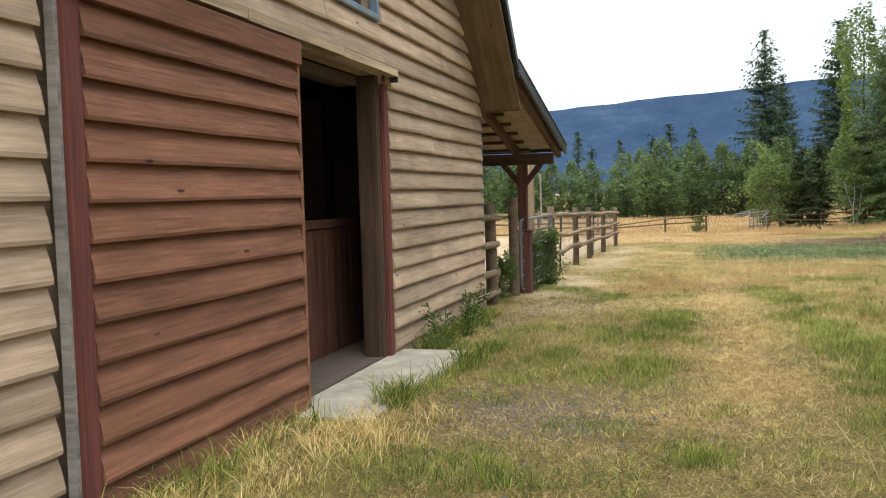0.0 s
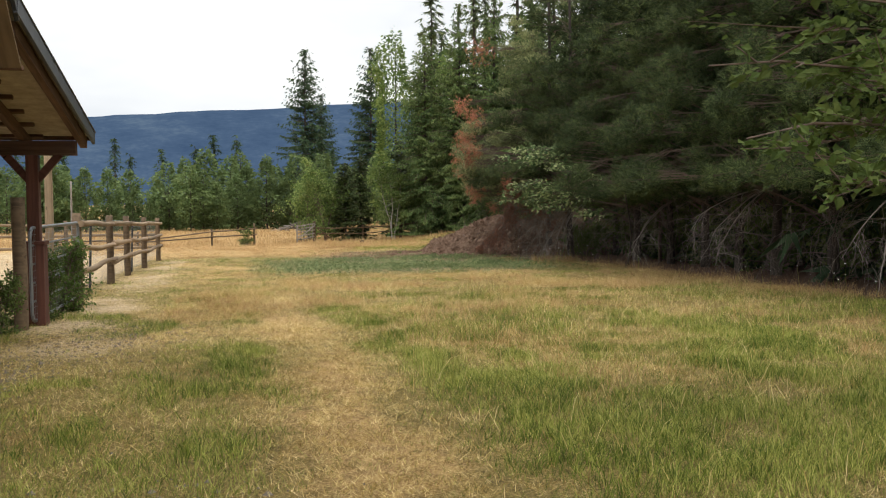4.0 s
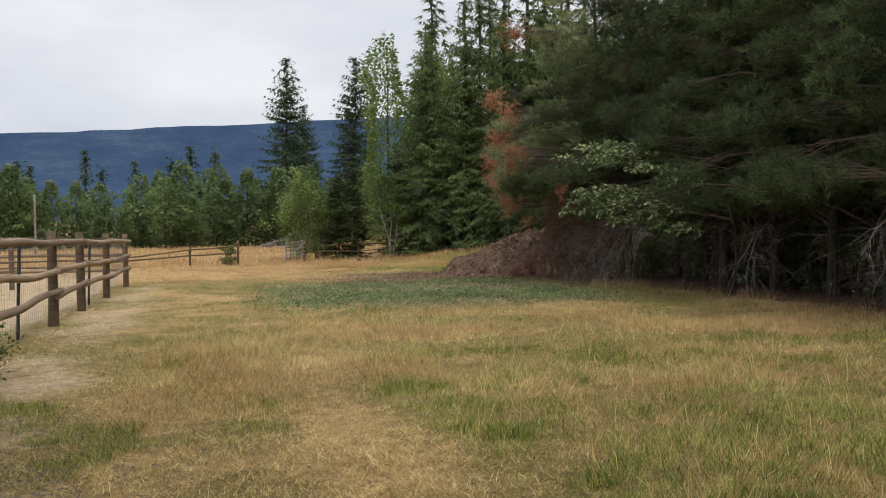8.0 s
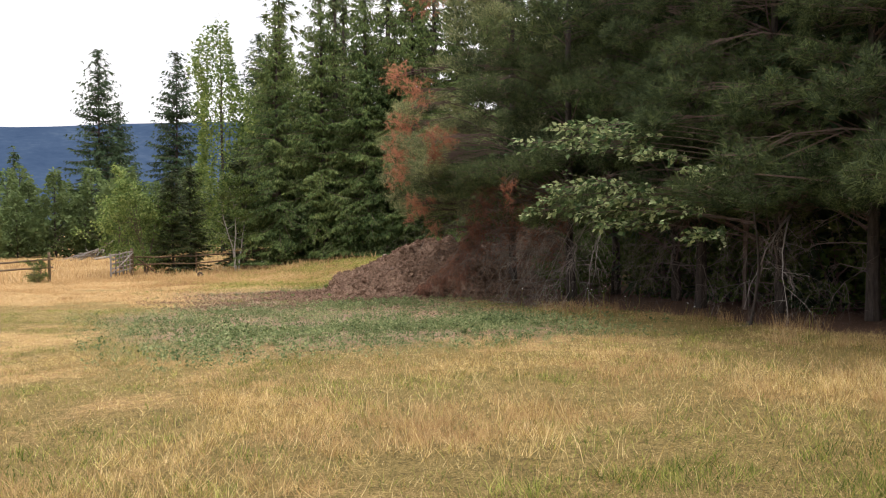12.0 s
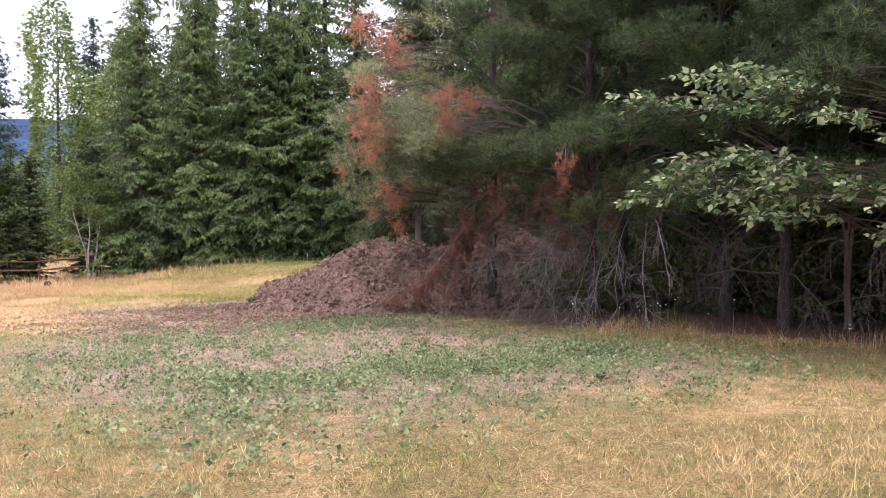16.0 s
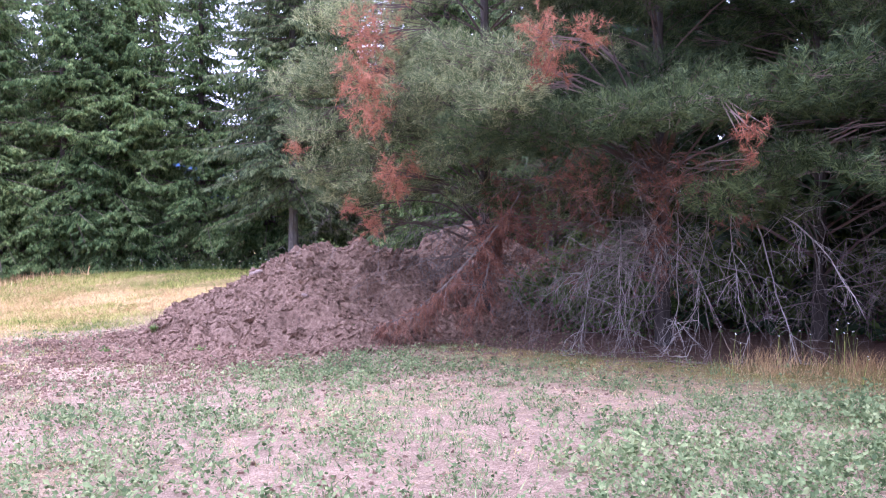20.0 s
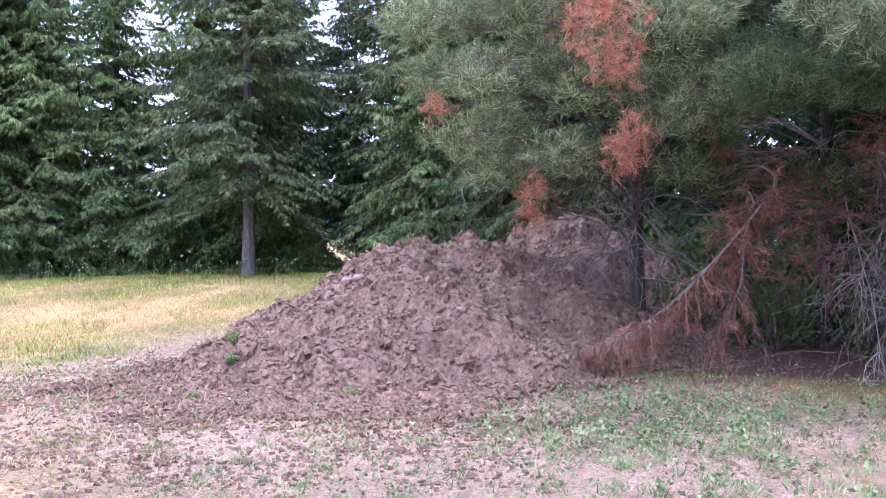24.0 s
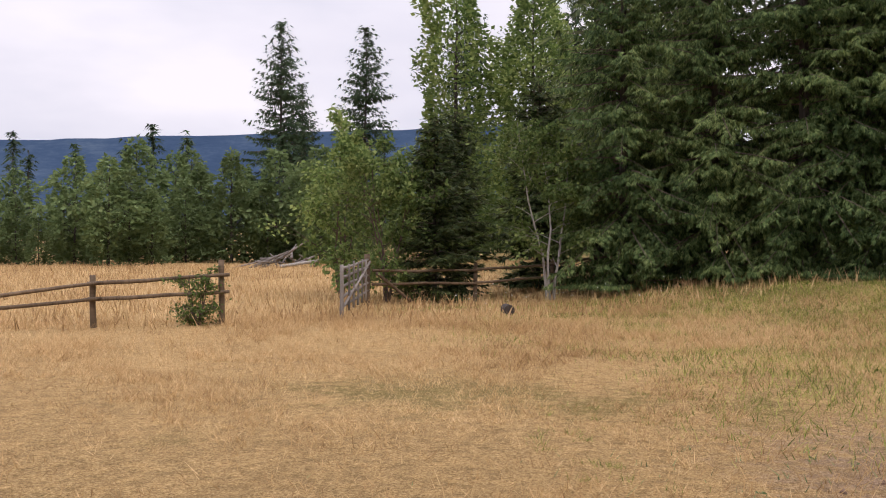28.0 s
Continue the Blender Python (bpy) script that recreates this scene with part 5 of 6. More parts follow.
def leafy_crown(name, seed, H, R, mat, label, leaf=0.45, count=1500, base=0.04, peak=0.32, trunk_r=0.1, open_=0.0, blunt=0.75):
    """A far broadleaf tree: leaf clumps over a lobed, uneven crown that reaches almost to the ground."""
    rng = np.random.default_rng(seed)
    root = thing(name, 0, 0, 0.0, label, "tree")
    pts, tr = trunk_sticks(rng, H * 0.95, trunk_r, 0.02)
    lobes = [(rng.uniform(0, 6.28), rng.uniform(base, 0.92), rng.uniform(0.1, 0.2)) for _ in range(26)]
    for a, h, w in lobes:
        c = np.array([np.interp(h * H, pts[:, 2], pts[:, 0]), np.interp(h * H, pts[:, 2], pts[:, 1]), h * H])
        tip = c + np.array([math.cos(a), math.sin(a), 0.55]) * R * 0.6 * (1 - 0.7 * h)
        tr.append((*c, *tip, 0.03, 0.012))
    u = rng.beta(1.25, 1.5, count) * (1 - base) + base
    a = rng.uniform(0, 2 * math.pi, count)
    prof = np.where(u < peak, 0.72 + 0.28 * u / peak, np.clip((1 - u) / (1 - peak), 0, 1) ** blunt)
    bulge = np.zeros(count)
    for la, lh, lw in lobes:
        da = np.abs((a - la + math.pi) % (2 * math.pi) - math.pi)
        bulge = np.maximum(bulge, np.exp(-((da / 0.5) ** 2 + ((u - lh) / (lw * 0.6)) ** 2)))
    r = R * prof * (0.42 + 0.68 * bulge) * rng.uniform(0.45, 1.0, count) ** 0.45
    keep = rng.random(count) < 1 - open_ * (1 - bulge)
    u, a, r, bulge = u[keep], a[keep], r[keep], bulge[keep]
    p = np.column_stack([np.cos(a) * r, np.sin(a) * r, u * H + rng.normal(0, 0.02 * H, len(u))])
    p[:, 2] = np.maximum(p[:, 2], 0.15)
    d = np.column_stack([np.cos(a), np.sin(a), rng.uniform(-0.2, 0.9, len(u))])
    bundle("trunk", [sticks(tr, 5)], M_BARK, root)
    tagged(bundle("crown", [leaves(p, d, rng, leaf)], mat, root), kind="stuff")
    return root


def arching(name, seed, label, mat, foot, trunk, tips, leaf, per_tip, category="shrub", trunk_r=0.04, flat=False):
    """A leafy shrub or tree whose single boughs arch from the stem out to given tips."""
    rng = np.random.default_rng(seed)
    root = thing(name, foot[0], foot[1], None, label, category)
    g = float(ground_z(*foot))
    f = np.array([foot[0], foot[1], g])
    stem = [f + np.array([0.12 * math.sin(z * 2.0), 0.1 * math.cos(z * 1.7) - 0.1, z - 0.1]) for z in np.linspace(0, trunk, 8)]
    child(new("trunk", np_mesh("trunk", *tube(stem, trunk_r * (1 - np.arange(8) / 9), 8), M_BARK)), root)
    wood_s = []
    P, D = [], []
    for k, tip in enumerate(tips):
        tip = np.array(tip, float)
        hz = min(trunk, max(0.3, (tip[2] - g) * (rng.uniform(0.86, 0.98) if flat else rng.uniform(0.55, 0.85))))
        c = np.array([np.interp(hz, np.linspace(0, trunk, 8), [q[j] for q in stem]) for j in range(3)])
        top = c + (tip - c) * 0.55 + [0, 0, (0.08 if flat else 0.16) * np.linalg.norm(tip - c)]
        t = np.linspace(0, 1, 9)[:, None]
        line = c * (1 - t) ** 2 + 2 * top * t * (1 - t) + tip * t**2 + rng.normal(0, 0.015, (9, 3)) * t
        th = (0.004 + 0.0025 * np.linalg.norm(tip - c)) if flat else (0.007 + 0.0045 * np.linalg.norm(tip - c))
        wood_s += [(*line[i], *line[i + 1], th * (1 - i / 9), th * (1 - (i + 1) / 9.5)) for i in range(8)]
        n = 16
        tt = rng.uniform(0.5 if flat else 0.35, 1.0, n)
        q0 = np.stack([np.interp(tt, t[:, 0], line[:, j]) for j in range(3)], 1)
        way = (tip - c) / np.linalg.norm(tip - c)
        e = way + rng.normal(0, 0.55, (n, 3)) * [1, 1, 0.42 if flat else 0.5] - [0, 0, 0.2 if flat else 0]
        q1 = q0 + e * rng.uniform(0.18, 0.5, (n, 1))
        wood_s += [(*q0[i], *q1[i], 0.006, 0.002) for i in range(n)]
        w = rng.integers(0, n, per_tip)
        s = rng.uniform(0.15, 1.05, (per_tip, 1))
        P.append(q0[w] + (q1 - q0)[w] * s + rng.normal(0, 0.03, (per_tip, 3)))
        D.append(e[w])
    tagged(child(new("branchwork", np_mesh("branchwork", *sticks(wood_s, 5), M_TWIG_DARK)), root), kind="stuff")
    tagged(child(new("crown", np_mesh("crown", *leaves(np.concatenate(P), np.concatenate(D), rng, leaf), mat)), root), kind="stuff")
    return root


def plant(proto, spots, group=""):
    """The prototype goes to the first spot, copies of it to the others. Spots: x, y, scale, turn and, if need be, height scale."""
    if group:
        proto["group"] = group
    for k, (x, y, s, a, *tall) in enumerate(spots):
        hs = s * (tall[0] if tall else 1)
        m = pose(x, y, float(ground_z(x, y)) - 0.03, 0, 0, a) @ Matrix.Diagonal((s, s, hs, 1))
        if k == 0:
            first = m
        else:
            copy_thing(proto, m)
    proto.matrix_basis = first


def build_woods():
    rg = random.Random(21)
    W = "wood edge beside the meadow"
    # pines along the near wood
    def about(foot, rows, kind):
        g = float(ground_z(*foot))
        return [(x - foot[0], y - foot[1], z - g, r, kind) for x, y, z, r in rows]

    nr = np.random.default_rng(5)
    foot = (11.5, 36.3)
    gz = float(ground_z(*foot))
    rust = [(7.8, 35.5, 2.95, 0.48), (7.95, 35.6, 3.6, 0.45), (7.75, 35.35, 2.42, 0.28), (8.1, 35.35, 1.72, 0.27), (8.45, 35.5, 1.6, 0.24), (8.6, 35.8, 7.0, 0.55), (8.2, 35.3, 4.5, 0.42), (7.9, 35.9, 4.95, 0.4),
            (8.45, 35.93, 2.9, 0.32), (8.62, 35.36, 1.9, 0.2), (8.5, 37.65, 2.25, 0.2), (8.5, 36.5, 1.34, 0.18), (9.4, 36.9, 1.1, 0.28)]
    low_live = [(8.5, 36.2, 1.72, 0.4), (8.65, 37.4, 1.95, 0.48), (8.4, 37.0, 2.5, 0.5), (8.8, 37.8, 2.7, 0.5), (8.95, 37.2, 1.55, 0.36), (9.4, 37.0, 1.65, 0.42), (8.4, 35.9, 2.3, 0.42), (8.8, 35.2, 2.05, 0.42), (9.2, 34.9, 2.4, 0.5),
                (9.6, 36.3, 1.8, 0.48), (9.8, 37.6, 2.2, 0.5), (9.3, 36.4, 2.7, 0.55), (8.4, 34.9, 3.0, 0.5), (9.5, 35.2, 1.6, 0.36), (9.9, 35.0, 2.2, 0.5), (8.9, 38.2, 3.4, 0.5), (8.3, 36.6, 3.3, 0.5), (8.2, 36.2, 4.1, 0.5)]
    ways = [[(11.2, 35.6, 1.5), (10.0, 34.5, 1.62), (9.35, 34.15, 1.4), (9.1, 34.55, 0.8), (8.85, 35.1, 0.15), (8.6, 35.6, -0.25), (8.5, 36.05, -0.38)], [(11.2, 35.6, 1.3), (10.0, 34.6, 1.35), (9.4, 34.4, 1.1), (9.2, 34.8, 0.5), (9.0, 35.3, 0.0), (8.9, 35.7, -0.28)],
            [(11.2, 35.6, 1.1), (10.0, 34.8, 1.05), (9.3, 34.5, 0.8), (9.1, 34.5, 0.3), (9.0, 34.7, -0.2)]]
    ways = [[(x - foot[0], y - foot[1], z - gz) for x, y, z in w] for w in ways]
    sick = clump_pine("pine_tree", 5, 12.5, about(foot, rust, "rust") + about(foot, low_live, "live") + canopy(nr, 12.5, 2.7, 3.7, 0.85, 0.3), "tall thinning pine with rust-red dead boughs beside the heap", M_SICK_LIT_PINE, 1.0, 24, 2.6, 2.2, ways)
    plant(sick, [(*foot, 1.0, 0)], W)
    foot = (11.1, 32.8)
    # outer clumps take a paler needle colour in place of light on them
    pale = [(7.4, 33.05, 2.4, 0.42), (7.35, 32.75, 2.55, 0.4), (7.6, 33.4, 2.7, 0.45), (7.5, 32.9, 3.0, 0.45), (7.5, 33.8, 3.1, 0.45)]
    rust = [(7.2, 32.25, 2.68, 0.24), (7.25, 32.35, 3.05, 0.28), (7.4, 31.9, 3.0, 0.22), (8.0, 30.4, 1.98, 0.18), (8.0, 30.4, 1.68, 0.13)]
    brown = [(8.9, 33.2, 1.6, 0.4), (8.7, 32.6, 1.5, 0.36), (9.1, 34.2, 1.2, 0.36), (9.3, 32.0, 1.4, 0.36), (9.2, 33.6, 1.0, 0.36), (8.8, 31.6, 1.5, 0.34), (9.6, 33.0, 1.1, 0.4), (9.7, 32.2, 0.9, 0.36), (9.4, 34.0, 0.6, 0.36), (9.0, 33.0, 2.0, 0.4), (9.7, 31.2, 1.2, 0.36), (9.8, 34.0, 1.3, 0.45), (9.9, 33.3, 1.6, 0.45), (10.2, 34.6, 1.0, 0.45), (9.8, 34.8, 1.7, 0.4), (10.0, 32.6, 1.8, 0.45), (9.9, 31.6, 1.6, 0.4), (10.3, 33.8, 0.4, 0.4), (10.2, 32.4, 0.4, 0.4)]
    dark_low = [(8.0, 33.9, 2.2, 0.5), (8.6, 34.2, 2.25, 0.5), (7.8, 33.2, 2.15, 0.5), (8.0, 32.5, 2.2, 0.5), (7.9, 31.8, 2.3, 0.5), (8.2, 31.2, 2.35, 0.5), (8.6, 33.2, 2.3, 0.55), (8.8, 32.2, 2.3, 0.55), (8.6, 30.7, 2.4, 0.5), (9.2, 33.6, 2.4, 0.55), (9.3, 31.5, 2.5, 0.55), (9.6, 32.6, 2.5, 0.6)]
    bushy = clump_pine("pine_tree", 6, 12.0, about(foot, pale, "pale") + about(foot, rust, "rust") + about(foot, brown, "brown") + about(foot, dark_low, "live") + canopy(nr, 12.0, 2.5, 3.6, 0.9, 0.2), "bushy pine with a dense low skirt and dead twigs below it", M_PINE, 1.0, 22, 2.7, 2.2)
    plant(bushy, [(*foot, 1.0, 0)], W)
    green = clump_pine("pine_tree", 7, 12.5, canopy(nr, 12.5, 3.3, 2.5, 0.72, 0.35), "dark green pine with dense brushy tufts", M_PINE, 0.62, 6, 2.4, 2.0)
    plant(green, [(13.4, 34.2, 1.0, 0), (12.0, 29.4, 1.0, 25), (12.2, 25.4, 1.0, -30), (11.9, 21.6, 1.05, 12), (12.0, 17.4, 1.0, -12)], W)
    green2 = clump_pine("pine_tree", 8, 11.8, canopy(nr, 11.8, 3.4, 2.3, 0.72, 0.35), "dark pine with bare dead twigs low down", M_PINE, 0.62, 8, 2.2, 2.0)
    plant(green2, [(12.9, 31.2, 0.95, 10), (12.2, 27.4, 1.0, -15), (12.1, 23.5, 1.05, 30), (11.9, 19.5, 1.05, 0), (12.0, 15.2, 1.05, 40), (12.6, 12.0, 1.1, -20)], W)
    # firs behind them
    fir = conifer("fir_tree", 31, 15.0, 3.0, 0.4, M_FIR, "tall dark fir in the wood", hang=0.3, fan=0.55, gap=0.34, whorl=0.48, per=6, tines=3)
    spots = []
    for x0, n in ((14.8, 9), (17.8, 8), (21.0, 7)):
        for k in range(n):
            y = 6 + k * (30.0 / n) + rg.uniform(-1.0, 1.0)
            spots.append((x0 + rg.uniform(-0.8, 0.8), y, rg.uniform(0.85, 1.2), rg.uniform(0, 360)))
    # back row added out of sight to stop sky light entering from behind
    spots += [(24.5, 6 + 3.3 * k, 1.0, 40 * k) for k in range(10)]
    spots += [(20.0, 38.4, 1.0, 120), (17.8, 36.6, 0.9, 50), (22.4, 37.0, 1.0, 80), (24.6, 39.0, 1.0, 10), (14.4, 31.0, 0.8, 10), (14.6, 28.2, 0.85, 100), (16.2, 33.4, 0.8, 200)]
    plant(fir, spots, "firs inside the wood")
    # cedars and firs behind the heap
    E = "conifers behind the heap"
    c1 = conifer("cedar_tree", 41, 15.5, 3.1, 0.4, M_CEDAR, "tall green cedar with drooping sprays", hang=1.1, fan=0.16, gap=0.15, whorl=0.33, per=8, tines=4, full=0.45)
    plant(c1, [(13.8, 59.8, 0.95, 0), (17.8, 57.4, 1.05, 80), (15.6, 58.6, 1.0, 200), (21.0, 53.6, 1.0, 140), (20.4, 44.4, 0.9, 30)], E)
    c2 = conifer("cedar_tree", 43, 14.5, 3.3, 0.3, M_CEDAR, "broad cedar with hanging fronds down to the grass", hang=0.9, fan=0.16, gap=0.15, whorl=0.33, per=8, tines=4, full=0.45)
    plant(c2, [(19.6, 55.6, 0.95, 0), (11.8, 61.4, 0.95, 60), (16.8, 57.6, 0.85, 190), (20.6, 42.0, 1.0, 100), (22.2, 51.2, 1.0, 300)], E)
    f2 = conifer("fir_tree", 47, 16.0, 3.4, 2.3, M_FIR_LIT, "tall fir with bare lower trunk and swinging boughs", hang=0.65, fan=0.17, gap=0.16, whorl=0.42, per=9, gone=0.06, tines=4, bark_mat=M_BARK_GREY, girth=0.008)
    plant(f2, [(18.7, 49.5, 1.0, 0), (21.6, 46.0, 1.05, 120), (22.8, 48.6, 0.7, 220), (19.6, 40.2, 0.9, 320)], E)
    back = [(15.0, 63.5), (17.8, 61.5), (20.4, 59.6), (24.4, 54.0), (24.6, 46.5), (23.6, 43.0), (22.8, 39.5), (26.8, 42.5), (21.0, 63.5), (13.0, 65.5), (27.5, 56.0), (27.6, 47.0), (29.8, 58.0), (29.6, 44.6)]
    back += [(34, 36), (28, 34), (27, 28), (26, 22), (18, 67)]
    thin = conifer("fir_tree", 53, 18.0, 2.8, 1.0, M_FIR_LIT, "tall fir behind the front trees", hang=0.4, fan=0.55, gap=0.42, whorl=0.66, per=6, gone=0.16)
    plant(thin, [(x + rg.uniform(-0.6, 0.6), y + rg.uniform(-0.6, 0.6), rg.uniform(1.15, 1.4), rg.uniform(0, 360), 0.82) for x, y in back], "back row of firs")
    # low growth under the trees
    low = broadleaf("undergrowth_shrub", 59, 1.7, 1.3, M_LEAF, "dark green undergrowth shrub in the wood", 0.13, 1100, 0.015, 0.02, 5, M_TWIG_DARK, "shrub", fine=False)
    spots = [(13.4 + rg.uniform(-0.7, 1.5), 8 + k * 1.35, rg.uniform(0.8, 1.3), rg.uniform(0, 360)) for k in range(20)]
    spots += [(12.6, 35.6, 0.75, 0), (12.0, 34.6, 0.6, 70), (13.2, 34.8, 0.9, 140), (11.9, 33.4, 0.5, 200), (13.4, 32.2, 0.9, 10), (13.7, 30.2, 1.0, 80), (13.8, 28.4, 1.0, 160), (14.2, 26.5, 1.0, 240), (16.6, 36.8, 1.2, 30), (18.6, 37.6, 1.3, 90), (15.2, 35.4, 1.1, 150), (20.6, 38.8, 1.3, 200)]
    spots += [(22.6, 55.4, 1.1, 20), (24.0, 52.2, 1.2, 90), (24.0, 49.4, 0.9, 10), (21.6, 50.8, 0.8, 60), (21.4, 46.0, 0.9, 100), (22.4, 47.4, 0.8, 10), (22.8, 45.8, 1.1, 50), (22.2, 43.2, 1.2, 130), (21.6, 40.6, 1.2, 200), (17.0, 60.0, 1.2, 40), (14.6, 62.0, 1.2, 300), (19.6, 58.4, 1.2, 250)]
    plant(low, spots, "undergrowth in the wood")
    # trees by the field gate
    aspen = broadleaf("aspen_tree", 61, 5.2, 1.7, M_ASPEN, "slender pale-barked young aspen in light green leaf", 0.12, 5600, 0.04, 0.22, 3, M_BARK_PALE)
    plant(aspen, [(9.5, 61.2, 1.0, 0), (12.6, 62.6, 0.8, 90)], "young aspens by the field fence")
    bush = broadleaf("birch_tree", 63, 4.8, 1.9, M_ASPEN, "bushy light green young birch beside the gate", 0.13, 6000, 0.03, 0.08, 5, M_TWIG_DARK)
    plant(bush, [(5.2, 62.8, 1.0, 0), (4.4, 66.0, 1.2, 70)])
    dark = conifer("young_pine", 65, 8.5, 2.0, 0.2, M_PINE, "dense dark young pine beside the gate", hang=0.1, fan=0.36, gap=0.17, whorl=0.24, per=7, shape=0.6)
    plant(dark, [(6.5, 62.6, 0.62, 0), (7.8, 65.0, 0.68, 90), (10.8, 65.4, 0.8, 200)])
    tall = leafy_crown("cottonwood_tree", 67, 18.0, 4.2, M_ASPEN, "tall light green cottonwood", 0.3, 15000, 0.02, 0.4, 0.16, 0.5, 0.5)
    plant(tall, [(14.0, 86.0, 1.0, 0), (17.8, 84.0, 0.86, 220), (21.5, 80.0, 0.9, 310), (19.8, 88.0, 0.95, 260)], "cottonwoods beyond the fence")
    # a broad leafy tree over the meadow's near side, and the willow at the wood's edge
    arching("cottonwood_tree", 71, "leafy cottonwood whose boughs hang over the meadow", M_LEAF, (6.3, 8.4), 6.5,
            [(1.75, 7.25, 2.6), (2.05, 7.15, 2.05), (2.2, 7.05, 1.65), (2.65, 6.9, 1.35), (1.95, 7.3, 2.85), (2.45, 7.0, 2.35), (2.75, 6.9, 1.95), (2.9, 7.2, 2.7), (2.3, 7.6, 3.2), (3.2, 7.0, 1.7), (3.0, 7.6, 2.3), (2.6, 8.0, 3.0), (3.5, 7.4, 2.9), (3.4, 7.9, 2.0), (2.1, 7.6, 2.6), (2.6, 7.4, 1.6)], 0.068, 330, "tree", 0.14)
    arching("willow_shrub", 73, "pale-leaved willow with arching boughs at the wood's edge", M_LEAF_PALE, (10.2, 26.2), 3.6,
            [(7.4, 28.3, 2.6), (7.5, 27.8, 2.75), (7.7, 27.3, 2.8), (7.8, 27.6, 2.45), (7.9, 26.9, 2.6), (8.4, 26.5, 2.3), (7.35, 28.55, 1.4), (7.5, 28.1, 1.62), (7.6, 27.7, 1.8), (7.7, 27.2, 1.85), (7.8, 27.8, 1.35), (7.9, 26.9, 1.55), (7.9, 27.3, 1.15), (8.6, 26.3, 1.45), (8.9, 26.0, 2.0), (8.9, 25.9, 1.0)], 0.1, 180, trunk_r=0.03, flat=True)
    maple = broadleaf("maple_tree", 75, 6.5, 1.5, M_LEAF, "leafy young maple among the pines", 0.12, 3200, 0.035, 0.4, 3, M_TWIG_DARK)
    plant(maple, [(12.4, 28.5, 1.0, 0)])


build_woods()


def build_far_woods():
    rg = random.Random(77)
    far_leaf = [leafy_crown("far_broadleaf_tree", 80 + k, 8.2, 2.5 + 0.3 * k, M_HAZED_FARLEAF, "light green broadleaf tree at the far wood", 0.42, 2000, 0.02, 0.42 + 0.06 * k, blunt=0.5) for k in range(3)]
    far_con = [conifer("far_spruce_tree", 90 + k, 12.0, 2.0, 0.5, M_FIR, "dark spruce in the far wood", hang=0.3, fan=0.65, gap=0.6, whorl=0.68, per=6, tines=2, shape=0.8) for k in range(2)]
    spots = {0: [], 1: [], 2: []}
    for row, (y, n, lo, hi) in enumerate(((102, 42, -46, 40), (108, 36, -50, 50), (118, 36, -58, 58))):
        for k in range(n):
            x = lo + (hi - lo) * (k + rg.random()) / n
            y2 = y + rg.uniform(-2.5, 2.5) - 0.12 * max(0, -x)
            if row == 0 and 3.0 < x < 8.5:
                y2 += 3
            spots[rg.randrange(3)].append((x, y2, rg.choice((0.45, 0.6, 0.75, 0.9)) * rg.uniform(0.85, 1.12) * (1 + 0.1 * row), rg.uniform(0, 360)))
    for k, p in enumerate(far_leaf):
        plant(p, spots[k], "far wood across the field")
    cs = [[], []]
    for k in range(50):
        x = -70 + 170 * (k + rg.random()) / 50
        cs[k % 2].append((x, 128 + rg.uniform(-10, 14), rg.uniform(0.6, 1.05), rg.uniform(0, 360)))
    for k, p in enumerate(far_con):
        plant(p, cs[k], "spruces above the far wood")
    spruce = conifer("great_spruce_tree", 97, 26.0, 5.6, 1.0, M_FIR, "tall dark spruce standing above the far wood", hang=0.35, fan=0.6, gap=0.42, whorl=0.6, per=8, tines=3, shape=0.6, gone=0.08)
    plant(spruce, [(9.6, 142, 1.0, 0), (20.6, 150, 1.05, 70), (29.0, 133, 1.05, 160), (12.6, 146, 0.75, 200), (36, 120, 1.0, 20), (43, 112, 1.0, 90), (33, 100, 0.9, 130)], "great spruces")


build_far_woods()


# ---- grass and small plants ----


def blades(name, pts, height, width, lean, mat, label, seed, category="grass", segs=1):
    """Grass as single blades on the meadow: arrays of places, heights and widths."""
    rng = np.random.default_rng(seed)
    n = len(pts)
    x, y = pts[:, 0], pts[:, 1]
    z = ground_z(x, y) - 0.01
    a = rng.uniform(0, 2 * math.pi, n)
    s = np.column_stack([np.cos(a), np.sin(a), np.zeros(n)])
    b = rng.uniform(0, 2 * math.pi, n)
    tilt = lean * rng.uniform(0.2, 1.5, n)
    t = np.column_stack([np.cos(b) * tilt, np.sin(b) * tilt, np.ones(n)])
    p = np.column_stack([x, y, z])
    h, w = height[:, None], width[:, None]
    if segs == 1:
        v = np.stack([p - s * w / 2, p + s * w / 2, p + t * h], 1).reshape(-1, 3)
        f = np.arange(n * 3).reshape(-1, 3)
    else:
        t2 = t * [1.6, 1.6, 0.42]
        m = p + t * h * 0.6
        v = np.stack([p - s * w / 2, p + s * w / 2, m + s * w * 0.4, m - s * w * 0.4, m + t2 * h * 0.6], 1).reshape(-1, 3)
        k = np.arange(n)[:, None] * 5
        f = np.concatenate([k + [0, 1, 2], k + [0, 2, 3], k + [3, 2, 4]], 0)
    return tagged(new(name, np_mesh(name, v, f, mat)), label, category, kind="stuff")


def scatter(rng, n, x0, x1, y0, y1, tuft=0.12, per=7):
    c = np.column_stack([rng.uniform(x0, x1, n // per), rng.uniform(y0, y1, n // per)])
    p = np.repeat(c, per, 0) + rng.normal(0, tuft, (len(c) * per, 2)) * rng.uniform(0.4, 1.5, (len(c) * per, 1))
    return p


